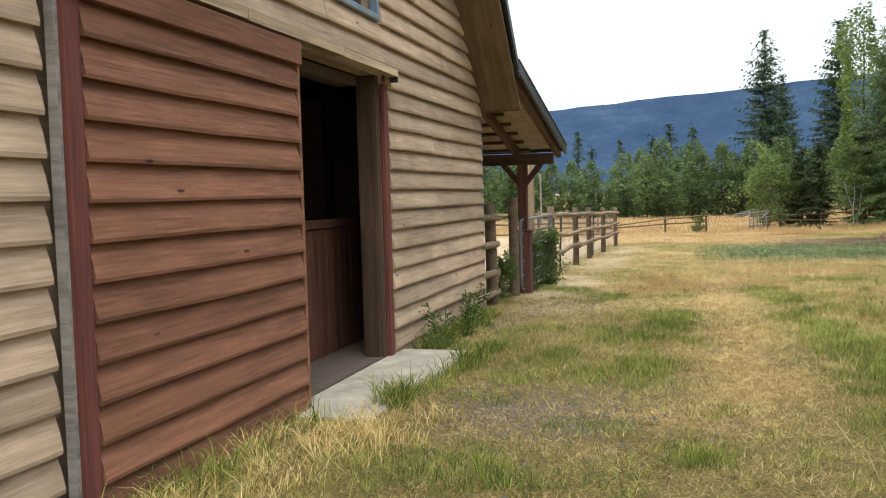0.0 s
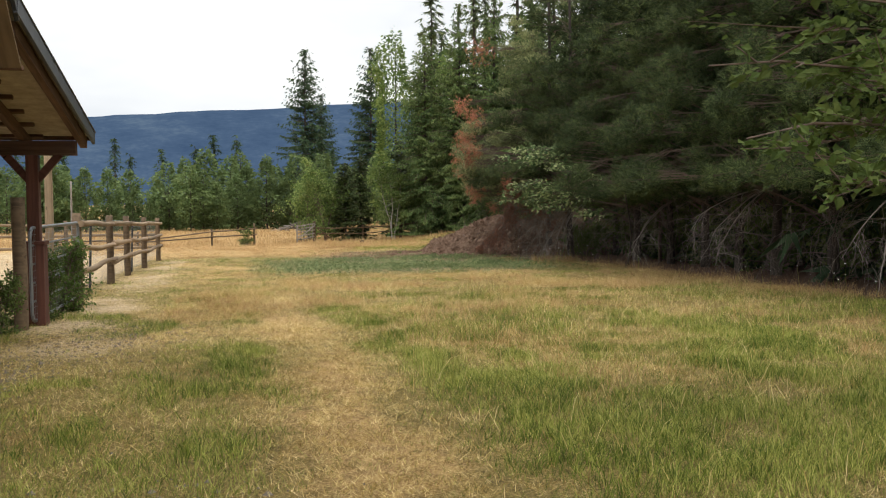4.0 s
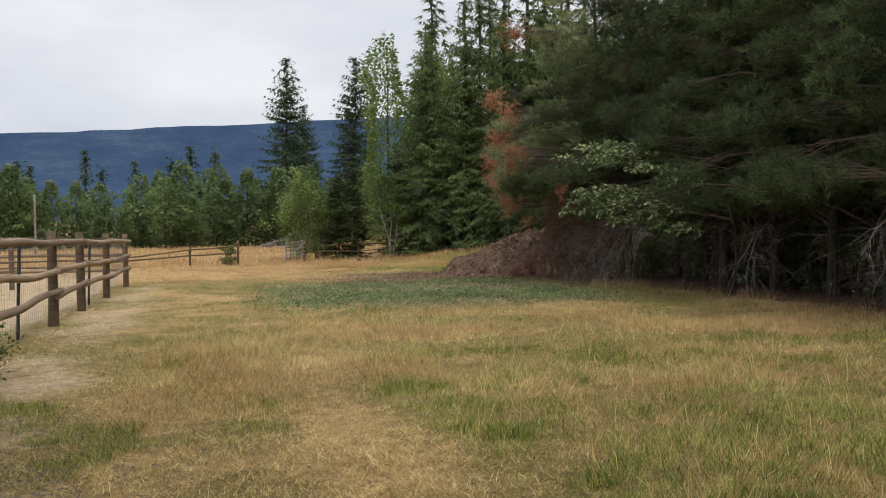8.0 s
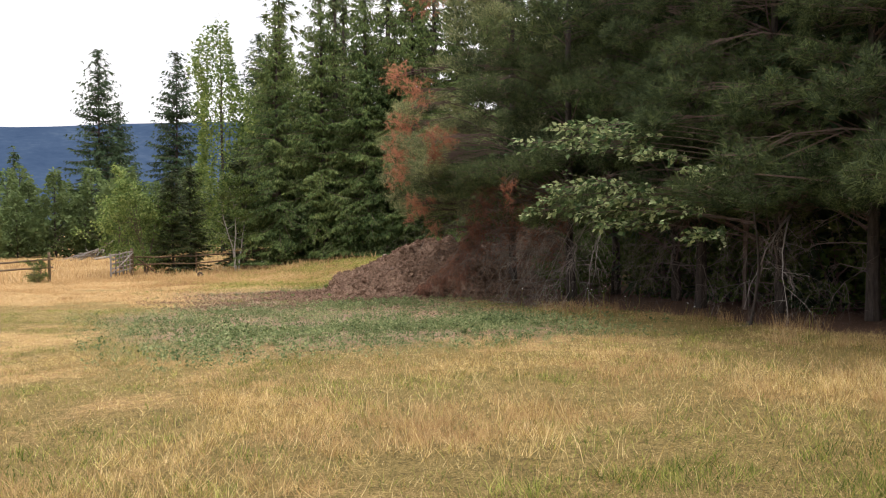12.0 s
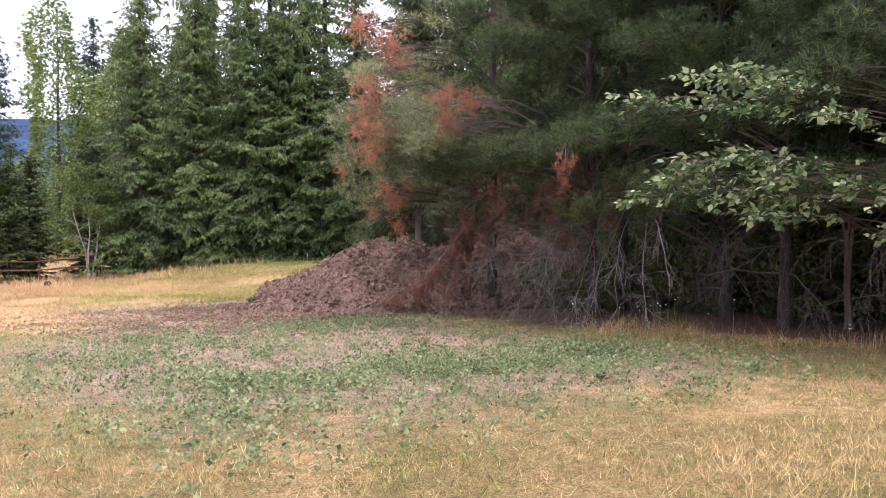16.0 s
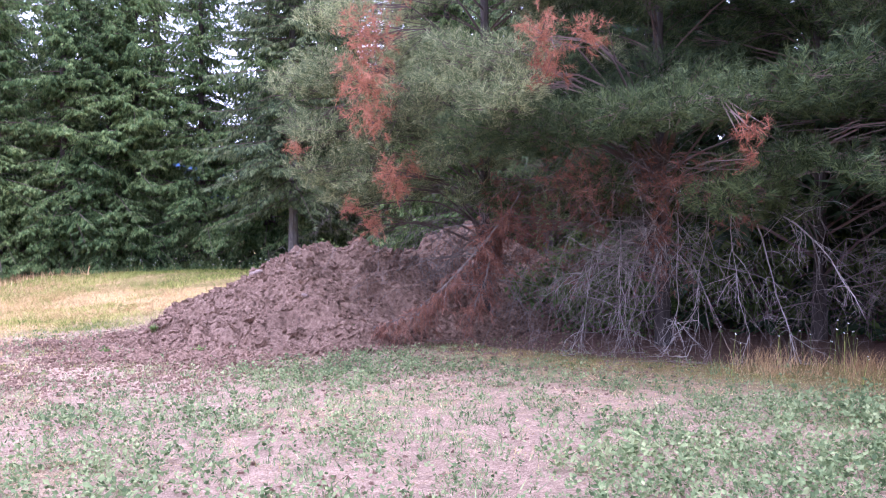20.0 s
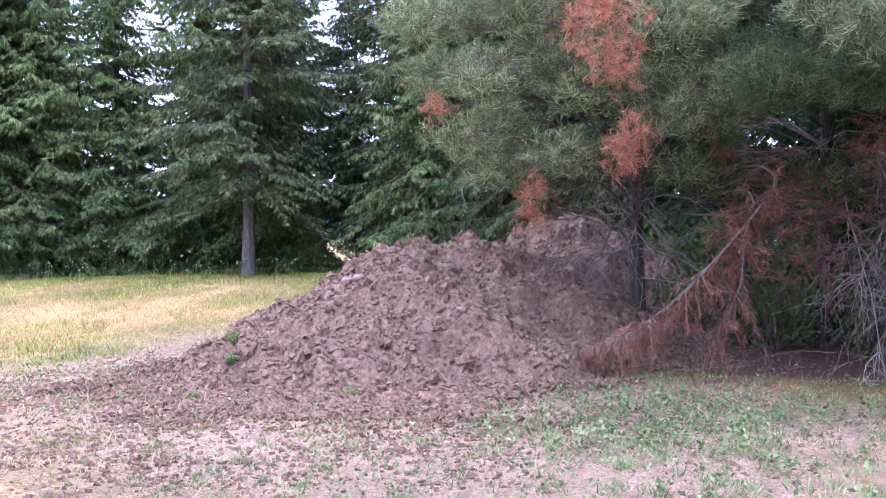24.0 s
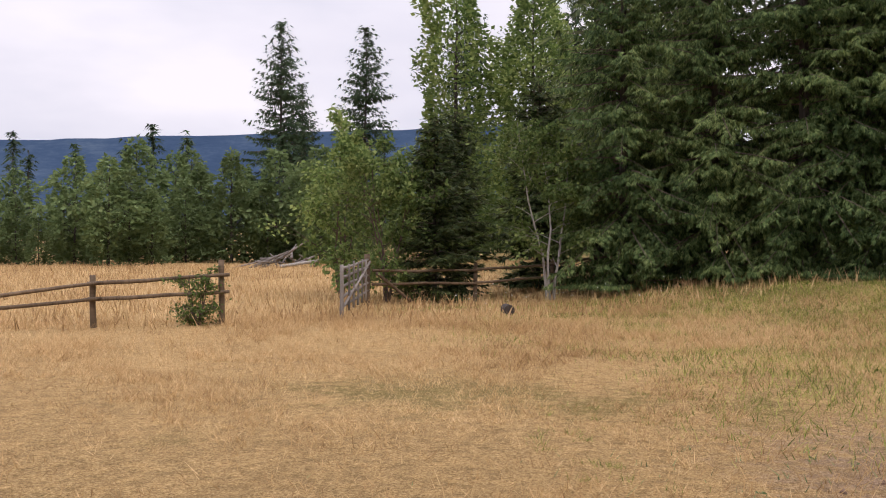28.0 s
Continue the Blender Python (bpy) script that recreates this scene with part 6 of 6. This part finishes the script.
def clear(p):
    """Leaves out the barn, its slab and the heap."""
    x, y = p[:, 0], p[:, 1]
    barn = (x < WALL + 0.1) & (y < 12.7)
    slab = (x < -2.3) & (y > 5.3) & (y < 8.95)
    return p[~barn & ~slab & (mound_height(x, y) < 0.12)]


def build_grass():
    rng = np.random.default_rng(3)

    def keep(p, prob):
        return p[rng.random(len(p)) < prob]

    # close to the path: green blades in clumps, tall and dense east of the track
    near = clear(np.concatenate([scatter(rng, 330000, -3.3, 6.0, 2.6, 13.0, 0.06, 22), scatter(rng, 130000, 0.5, 10.2, 10.0, 19.5, 0.07, 22), scatter(rng, 60000, -3.3, 1.5, 12.5, 17.5, 0.07, 20), scatter(rng, 190000, -3.2, 10.5, 16.5, 38.0, 0.1, 20)]))
    dry, dust, soil, patch, track, litter = cover(near[:, 0], near[:, 1])
    lush = lushness(near[:, 0], near[:, 1])
    bare = np.clip(dust * 0.95 + soil * 0.6 + patch * 0.6 + litter * 0.9, 0, 1)
    pick = rng.random(len(near)) < (0.16 + 0.84 * lush) * (1 - bare) * (1 - 0.8 * track)
    near, lush = near[pick], lush[pick]
    far = smooth(near[:, 1], 12, 22)
    gh = rng.uniform(0.02, 0.055, len(near)) + lush**1.3 * rng.uniform(0.02, 0.17, len(near)) * (1 - 0.45 * smooth(near[:, 1], 17, 21))
    gw = rng.uniform(0.0026, 0.0056, len(near)) * (1 + 0.6 * far)
    up = gh > 0.12
    blades("meadow_grass", near[~up], gh[~up], gw[~up], 0.9, M_GRASS, "short green meadow grass", 1)
    blades("tall_grass", near[up], gh[up] * 0.8, gw[up], 0.45, M_GRASS, "taller green grass in clumps", 5, segs=2)
    near = clear(np.concatenate([scatter(rng, 330000, -3.3, 6.5, 2.6, 15.5, 0.05, 20), scatter(rng, 180000, -3.4, 10.5, 15.5, 38.0, 0.07, 20)]))
    dry, dust, soil, patch, track, litter = cover(near[:, 0], near[:, 1])
    lush = lushness(near[:, 0], near[:, 1])
    bare = np.clip(dust * 0.12 + soil * 0.3 + patch * 0.4 + litter * 0.8, 0, 1)
    straw = keep(near, np.clip((0.42 + dry * 0.6 + 0.4 * track) * (1 - bare) * (1 - 0.75 * lush), 0, 1))
    blades("dry_grass", straw, rng.uniform(0.015, 0.06, len(straw)), rng.uniform(0.003, 0.0075, len(straw)), 1.7, M_DRY, "short dry straw-coloured grass", 2)
    # a haze of tawny seed grass over the middle of the meadow
    haze = clear(np.concatenate([scatter(rng, 260000, -1.5, 10.6, 16.0, 29.5, 0.065, 30), scatter(rng, 26000, 1.6, 9.0, 9.0, 17.0, 0.07, 30)]))
    dry, dust, soil, patch, track, litter = cover(haze[:, 0], haze[:, 1])
    thick = 0.08 + 0.8 * smooth(fractal(haze[:, 0], haze[:, 1], 1.6, 83, 3), 0.42, 0.6)
    haze = keep(haze, np.clip((1 - patch * 1.3 - litter - 0.8 * track - dust) * thick, 0, 1))
    pale = rng.random(len(haze)) < 0.12 + 0.55 * smooth(fractal(haze[:, 0], haze[:, 1], 1.1, 89, 3), 0.42, 0.58)
    for sel, mat, nm, lab, sd in ((~pale, M_GOLD, "tawny_seed_grass", "tawny grass gone to seed over the meadow", 6), (pale, M_DRY, "pale_seed_grass", "pale straw-coloured grass gone to seed", 16)):
        p = haze[sel]
        tallness = (0.45 + 1.0 * fractal(p[:, 0], p[:, 1], 0.9, 95, 3)) * (1 - 0.5 * smooth(p[:, 1], 21, 26))
        blades(nm, p, rng.uniform(0.05, 0.17, len(p)) * tallness, rng.uniform(0.003, 0.0055, len(p)), 0.85, mat, lab, sd)
    # tufts of mixed straw and green at the foot of the sliding door
    foot = np.concatenate([scatter(rng, 1700, -2.9, -2.1, 2.6, 5.6, 0.08, 26), scatter(rng, 800, -2.4, -1.7, 4.6, 6.2, 0.08, 26)])
    blades("door_straw", foot, rng.uniform(0.05, 0.2, len(foot)), rng.uniform(0.003, 0.006, len(foot)), 0.9, M_DRY, "golden straw tufts along the door's foot", 7, segs=2)
    # coarse broad-bladed clumps that stand out of the short grass
    c = clear(np.concatenate([scatter(rng, 9000, -2.4, 3.6, 3.0, 11.5, 0.05, 26), scatter(rng, 7000, -2.0, 7.0, 10.0, 24.0, 0.06, 26)]))
    dry, dust, soil, patch, track, litter = cover(c[:, 0], c[:, 1])
    c = keep(c, np.clip(0.25 + 0.9 * lushness(c[:, 0], c[:, 1]) - 0.8 * dust - track, 0, 1))
    blades("grass_clumps", c, rng.uniform(0.06, 0.16, len(c)), rng.uniform(0.003, 0.0055, len(c)), 0.6, M_GRASS, "coarse green clumps standing above the short grass", 17, segs=2)
    # gravel showing through
    c = np.concatenate([rng.normal((-1.2, 6.4), (0.5, 0.6), (3600, 2)), rng.normal((-2.0, 14.4), (0.6, 1.1), (1800, 2)), rng.normal((-2.5, 11.6), (0.25, 0.5), (700, 2))])
    c = clear(c)
    r = rng.gamma(2.0, 0.0028, len(c)) + 0.003
    unit = np.array([(1, 0, 0), (-1, 0, 0), (0, 1, 0), (0, -1, 0), (0, 0, 0.7), (0, 0, -0.6)], float)
    tri = np.array([(0, 2, 4), (2, 1, 4), (1, 3, 4), (3, 0, 4), (2, 0, 5), (1, 2, 5), (3, 1, 5), (0, 3, 5)])
    v = unit[None] * (r[:, None, None] * rng.uniform(0.6, 1.4, (len(c), 6, 1))) + np.column_stack([c, ground_z(c[:, 0], c[:, 1]) + 0.003])[:, None]
    f = tri[None] + (np.arange(len(c)) * 6)[:, None, None]
    tagged(new("gravel", np_mesh("gravel", v.reshape(-1, 3), f.reshape(-1, 3), M_GRAVEL)), "grey gravel showing through thin grass", "gravel", kind="stuff")
    # tawny grass of the field beyond the heap
    field = clear(np.concatenate([scatter(rng, 240000, -9, 13, 38, 58, 0.08, 26), scatter(rng, 50000, 8, 22, 40, 60, 0.25, 8)]))
    dry, dust, soil, patch, track, litter = cover(field[:, 0], field[:, 1])
    gold = keep(field, np.clip(1 - soil * 1.1 - dust, 0, 1) * (0.4 + 0.6 * dry) * (1 - 0.7 * smooth(field[:, 0], 10, 15)) * (0.2 + 0.8 * smooth(fractal(field[:, 0], field[:, 1], 1.4, 101, 3), 0.42, 0.58)))
    gh = rng.uniform(0.04, 0.14, len(gold)) * (0.25 + 1.5 * fractal(gold[:, 0], gold[:, 1], 1.2, 6)) * (1 + smooth(gold[:, 1], 46, 54))
    blades("field_grass", gold, gh * 0.85, rng.uniform(0.005, 0.01, len(gold)), 1.1, M_GOLD, "tawny dry grass of the field", 9)
    edge = clear(scatter(rng, 190000, 2, 21, 43, 60, 0.2, 14))
    edge = edge[rng.random(len(edge)) < smooth(edge[:, 0], 3, 9.5)]
    edge = keep(edge, 0.15 + 0.85 * smooth(fractal(edge[:, 0], edge[:, 1], 2.4, 14), 0.4, 0.56))
    blades("edge_grass", edge, rng.uniform(0.04, 0.14, len(edge)), rng.uniform(0.006, 0.012, len(edge)), 0.8, M_GRASS, "green grass under the conifers", 10)
    far = scatter(rng, 36000, -30, 16, 56, 98, 0.5, 8)
    blades("far_field_grass", far, rng.uniform(0.15, 0.4, len(far)), rng.uniform(0.02, 0.05, len(far)), 0.5, M_GOLD, "tawny hayfield beyond the fence", 11)
    # grey-green weeds over the bare patch
    weed = clear(scatter(rng, 90000, 0.0, 11, 25.5, 44, 0.05, 24))
    dry, dust, soil, patch, track, litter = cover(weed[:, 0], weed[:, 1])
    weed = keep(weed, patch * (0.45 + 0.55 * smooth(fractal(weed[:, 0], weed[:, 1], 0.8, 87, 3), 0.36, 0.56)) * (1 - 0.7 * smooth(weed[:, 1], 35.5, 38.5)))
    blades("ground_weeds", weed, rng.uniform(0.03, 0.09, len(weed)), rng.uniform(0.006, 0.014, len(weed)), 0.95, M_CLOVER, "thin grey-green weeds on bare soil", 12)
    heart = clear(np.column_stack([rng.uniform(-0.2, 10, 75000), rng.uniform(25.5, 45, 75000)]))
    dry, dust, soil, patch, track, litter = cover(heart[:, 0], heart[:, 1])
    drift = smooth(0.6 * fractal(heart[:, 0], heart[:, 1], 1.7, 107, 3) + 0.4 * fractal(heart[:, 0], heart[:, 1], 0.5, 109, 2), 0.42, 0.58)
    heart = keep(heart, patch**2 * (0.09 + 0.38 * drift) * (1 + 0.9 * (1 - smooth(heart[:, 1], 28.5, 31.5))) * (1 - 0.93 * smooth(heart[:, 1], 34.0, 37.0)) * (1 - litter) * (1 - 0.8 * smooth(heart[:, 0], 6.8, 8.6)))
    per = 8
    size = np.repeat(rng.uniform(0.6, 1.5, len(heart)) * (0.6 + 0.8 * fractal(heart[:, 0], heart[:, 1], 1.3, 113, 2)), per)
    size = size * np.repeat(1 + 0.35 * (1 - smooth(heart[:, 1], 28.5, 31.5)), per)
    c = np.repeat(heart, per, 0)
    a = rng.uniform(0, 2 * math.pi, len(c))
    reach = rng.uniform(0.003, 0.022, len(c)) * size
    p = np.column_stack([c[:, 0] + np.cos(a) * reach, c[:, 1] + np.sin(a) * reach, ground_z(c[:, 0], c[:, 1]) + rng.uniform(0.005, 0.085, len(c)) * size])
    d = np.column_stack([np.cos(a), np.sin(a), rng.uniform(0.3, 1.3, len(c))])
    tagged(new("leafy_weeds", np_mesh("leafy_weeds", *leaves(p, d, rng, 0.026 * size), M_CLOVER)), "low leafy grey-green weeds in clumps on bare soil", "weeds", kind="stuff")
    tuft = clear(scatter(rng, 26000, 2.2, 13, 35.5, 46.5, 0.05, 30))
    dry, dust, soil, patch, track, litter = cover(tuft[:, 0], tuft[:, 1])
    tuft = keep(tuft, (1 - litter) * smooth(fractal(tuft[:, 0], tuft[:, 1], 1.2, 119, 3), 0.47, 0.6))
    blades("soil_tufts", tuft, rng.uniform(0.02, 0.08, len(tuft)), rng.uniform(0.004, 0.008, len(tuft)), 0.9, M_GRASS, "small yellow-green tufts on the broken soil", 18)
    # seed stems
    stems = clear(np.column_stack([rng.uniform(0.9, 9.5, 5200), rng.uniform(3, 24, 5200)]))
    stems = keep(stems, 0.25 + 0.75 * lushness(stems[:, 0], stems[:, 1]))
    blades("seed_stems", stems, rng.uniform(0.16, 0.3, len(stems)), rng.uniform(0.003, 0.0045, len(stems)), 0.5, M_DRY, "thin pale grass stems gone to seed", 13, segs=2)
    # tufts against the slab and the barn wall
    tuft = np.concatenate([scatter(rng, 420, -2.3, -2.15, 6.3, 8.9, 0.07, 30), scatter(rng, 420, -2.42, -2.24, 6.4, 7.0, 0.05, 24), scatter(rng, 1500, -2.95, -2.75, 9.0, 12.4, 0.06, 20), scatter(rng, 500, -2.8, -2.6, 2.5, 6.0, 0.08, 16)])
    blades("wall_grass", tuft, rng.uniform(0.08, 0.3, len(tuft)), rng.uniform(0.005, 0.009, len(tuft)), 0.6, M_GRASS, "green tufts along the slab and wall", 14, segs=2)


build_grass()




def build_shrubs():
    vine = broadleaf("yard_shrub", 101, 1.25, 0.5, M_LEAF, "dark green shrub grown through the gate mesh", 0.05, 2600, 0.015, 0.05, 5, M_TWIG_DARK, "shrub")
    plant(vine, [(-3.3, 17.3, 0.95, 0), (-3.2, 18.4, 1.1, 80), (-3.4, 15.4, 0.75, 30), (-3.25, 19.3, 1.0, 200), (-3.35, 16.6, 0.8, 140)], "shrubs at the yard gate")
    gate_bush = broadleaf("rose_bush", 103, 1.3, 0.65, M_LEAF, "green wild rose bush at the fence end", 0.07, 1500, 0.015, 0.05, 5, M_TWIG_DARK, "shrub")
    plant(gate_bush, [(0.0, 56.5, 1.0, 0)])
    weed = broadleaf("tall_weed", 105, 0.7, 0.26, M_ASPEN, "tall green weed against the barn siding", 0.045, 90, 0.005, 0.1, 3, M_ASPEN, "weed")
    plant(weed, [(-2.8, 9.5, 1.0, 0), (-2.75, 10.4, 0.9, 90), (-2.8, 11.2, 1.1, 200), (-2.7, 9.1, 0.5, 40)], "weeds along the barn wall")


build_shrubs()


def dead_bough(seed, foot, tips, label, name="dead_branch", base_r=0.022):
    """A bare dead bough: arching stems from its foot out to the tips, with hanging twigs that fork."""
    rng = np.random.default_rng(seed)
    root = thing(name, foot[0], foot[1], None, label, "branch")
    f = np.array(foot, float)
    for tip in tips:
        tip = np.array(tip, float)
        span = np.linalg.norm(tip - f)
        t = np.linspace(0, 1, 11)[:, None]
        top = f + (tip - f) * 0.6 + [0, 0, 0.22 * span]
        line = f * (1 - t) ** 2 + 2 * top * t * (1 - t) + tip * t**2 + np.cumsum(rng.normal(0, 0.012 * span, (11, 3)), 0) * t
        g = float(ground_z(tip[0], tip[1])) + 0.02
        line[:, 2] = np.maximum(line[:, 2], g)
        child(new("stem", np_mesh("stem", *tube(line, base_r * (1 - np.arange(11) / 12)), M_PALE_TWIG)), root)
        tw = []
        for u in rng.uniform(0.2, 0.98, int(3 + 3.2 * span)):
            p = np.array([np.interp(u, t[:, 0], line[:, j]) for j in range(3)])
            d = (tip - f) / span * 0.5 + rng.normal(0, 0.5, 3) + np.array([0, 0, -0.2])
            twigging(rng, p, d, rng.uniform(0.3, 0.8), 0.0055, 1, tw, g)
        tagged(child(new("twig", np_mesh("twig", *sticks(tw, 3), M_PALE_TWIG)), root), kind="stuff")
    return root


def build_wood_edge():
    dead_bough(5, (11.2, 31.6, 1.25), [(9.6, 29.7, 0.15), (9.9, 30.7, -0.45)], "long pale dead bough arching down to the grass", base_r=0.016)
    dead_bough(6, (11.6, 32.9, 1.7), [(9.7, 31.7, -0.5), (9.9, 32.8, -0.5), (9.8, 33.4, 0.0)], "grey dead bough hanging in the thicket", base_r=0.012)
    dead_bough(7, (11.4, 33.8, 1.5), [(9.5, 33.3, -0.5), (9.4, 32.3, -0.55), (9.8, 32.0, 0.5)], "tangle of thin pale dead boughs under the pine", base_r=0.011)
    dead_bough(17, (11.8, 32.2, 1.9), [(9.7, 31.2, -0.5), (10.0, 31.9, -0.5), (9.9, 32.5, 0.8)], "tangle of thin pale dead boughs under the pine", base_r=0.011)
    dead_bough(8, (12.0, 27.0, 1.3), [(9.9, 25.3, -0.2), (10.3, 26.3, -0.3)], "pale dead bough under the pines")
    dead_bough(9, (11.8, 21.8, 1.6), [(9.6, 20.2, -0.1), (9.9, 21.4, 0.0), (9.4, 21.0, 0.5)], "spreading grey dead bough under the pines")
    dead_bough(10, (11.8, 17.0, 1.7), [(9.7, 15.4, 0.0), (9.9, 16.4, 0.3)], "grey dead bough at the shady edge")
    # tufts and flowers along the wood
    rng = np.random.default_rng(44)
    tuft = np.concatenate([scatter(rng, 900, 8.9, 10.1, 29.4, 31.0, 0.12, 40), scatter(rng, 2400, 8.4, 10.6, 16.0, 29.0, 0.14, 36)])
    blades("edge_tufts", tuft, rng.uniform(0.08, 0.36, len(tuft)), rng.uniform(0.003, 0.006, len(tuft)), 0.5, M_GOLD, "dry grass tufts along the wood's edge", 15, segs=2)
    spots = np.concatenate([np.column_stack([rng.normal(9.6, 0.5, 22), rng.normal(30.2, 0.7, 22)]), np.column_stack([rng.uniform(9.0, 10.8, 26), rng.uniform(14, 28, 26)]),
                            np.column_stack([rng.uniform(14, 19, 90), rng.uniform(46, 56, 90)]), np.column_stack([rng.uniform(5.5, 13, 60), rng.uniform(57, 62, 60)])])
    vs, fs, st = [], [], []
    for k, (x, y) in enumerate(spots):
        z = float(ground_z(x, y))
        h = rng.uniform(0.25, 0.55)
        c = np.array([x + rng.normal(0, 0.05), y + rng.normal(0, 0.05), z + h])
        st.append((x, y, z, *c, 0.003, 0.002))
        r, o = rng.uniform(0.01, 0.018), len(vs)
        nrm = np.array([rng.normal(0, 0.5), rng.normal(-0.3, 0.5), 1.0])
        nrm /= np.linalg.norm(nrm)
        e1 = np.cross(nrm, [1, 0, 0])
        e1 /= np.linalg.norm(e1)
        e2 = np.cross(nrm, e1)
        vs.append(c + nrm * 0.006)
        for j in range(8):
            a = j * math.pi / 4
            vs.append(c + (e1 * math.cos(a) + e2 * math.sin(a)) * r * (1 if j % 2 else 0.75))
        fs += [(o, o + 1 + j, o + 1 + (j + 1) % 8) for j in range(8)]
    tagged(new("daisies", np_mesh("daisies", vs, fs, M_FLOWER)), "small white daisies in the long grass", "flowers", kind="stuff")
    tagged(new("daisy_stems", np_mesh("daisy_stems", *sticks(st, 3), M_GRASS)), "thin green flower stems", "flowers", kind="stuff")
    # sprouts and a stone on the heap
    sprout = broadleaf("sprout_clump", 111, 0.22, 0.22, M_ASPEN, "small green weeds sprouting on the heap", 0.05, 120, 0.004, 0.05, 4, M_ASPEN, "weed", fine=False)
    spots = [(10.5, 39.2, 1.0), (10.8, 39.4, 1.2), (11.2, 39.0, 0.9), (7.2, 39.6, 0.55), (6.6, 37.6, 0.5), (7.9, 40.2, 0.65), (6.0, 39.0, 0.5), (8.4, 36.3, 0.5), (10.1, 36.2, 0.5)]
    for k, (x, y, sc) in enumerate(spots):
        m = pose(x, y, float(ground_z(x, y) + mound_height(x, y)) - 0.02, 0, 0, 50 * k) @ Matrix.Diagonal((sc, sc, sc, 1))
        if k:
            copy_thing(sprout, m)
        else:
            first = m
    sprout.matrix_basis = first
    for x, y, r in ((8.85, 39.2, 0.075), (8.78, 38.98, 0.075), (9.9, 39.0, 0.06), (8.3, 37.3, 0.055)):
        bm = bmesh.new()
        bmesh.ops.create_icosphere(bm, subdivisions=2, radius=r)
        for v in bm.verts:
            v.co *= 1 + 0.3 * noise.noise(v.co * 14 + Vector((x, y, 0)))
            v.co.z *= 0.75
        st = part("stone", bm, M_STONE)
        st.matrix_basis = pose(x, y, float(ground_z(x, y) + mound_height(x, y) + heap_relief(x, y)) + r * 0.3, 10, 20, x * 90)
        tagged(st, "rounded brown stone lying on the heap", "stone", "stones on the heap")
    pole = thing("utility_pole", -15.0, 88.0, None, "thin grey pole far behind the yard", "pole")
    log("pole", (-15.0, 88.0, -2.0), (-15.0, 88.0, 3.4), 0.1, 0.08, M_GREY_WOOD, pole)


build_wood_edge()
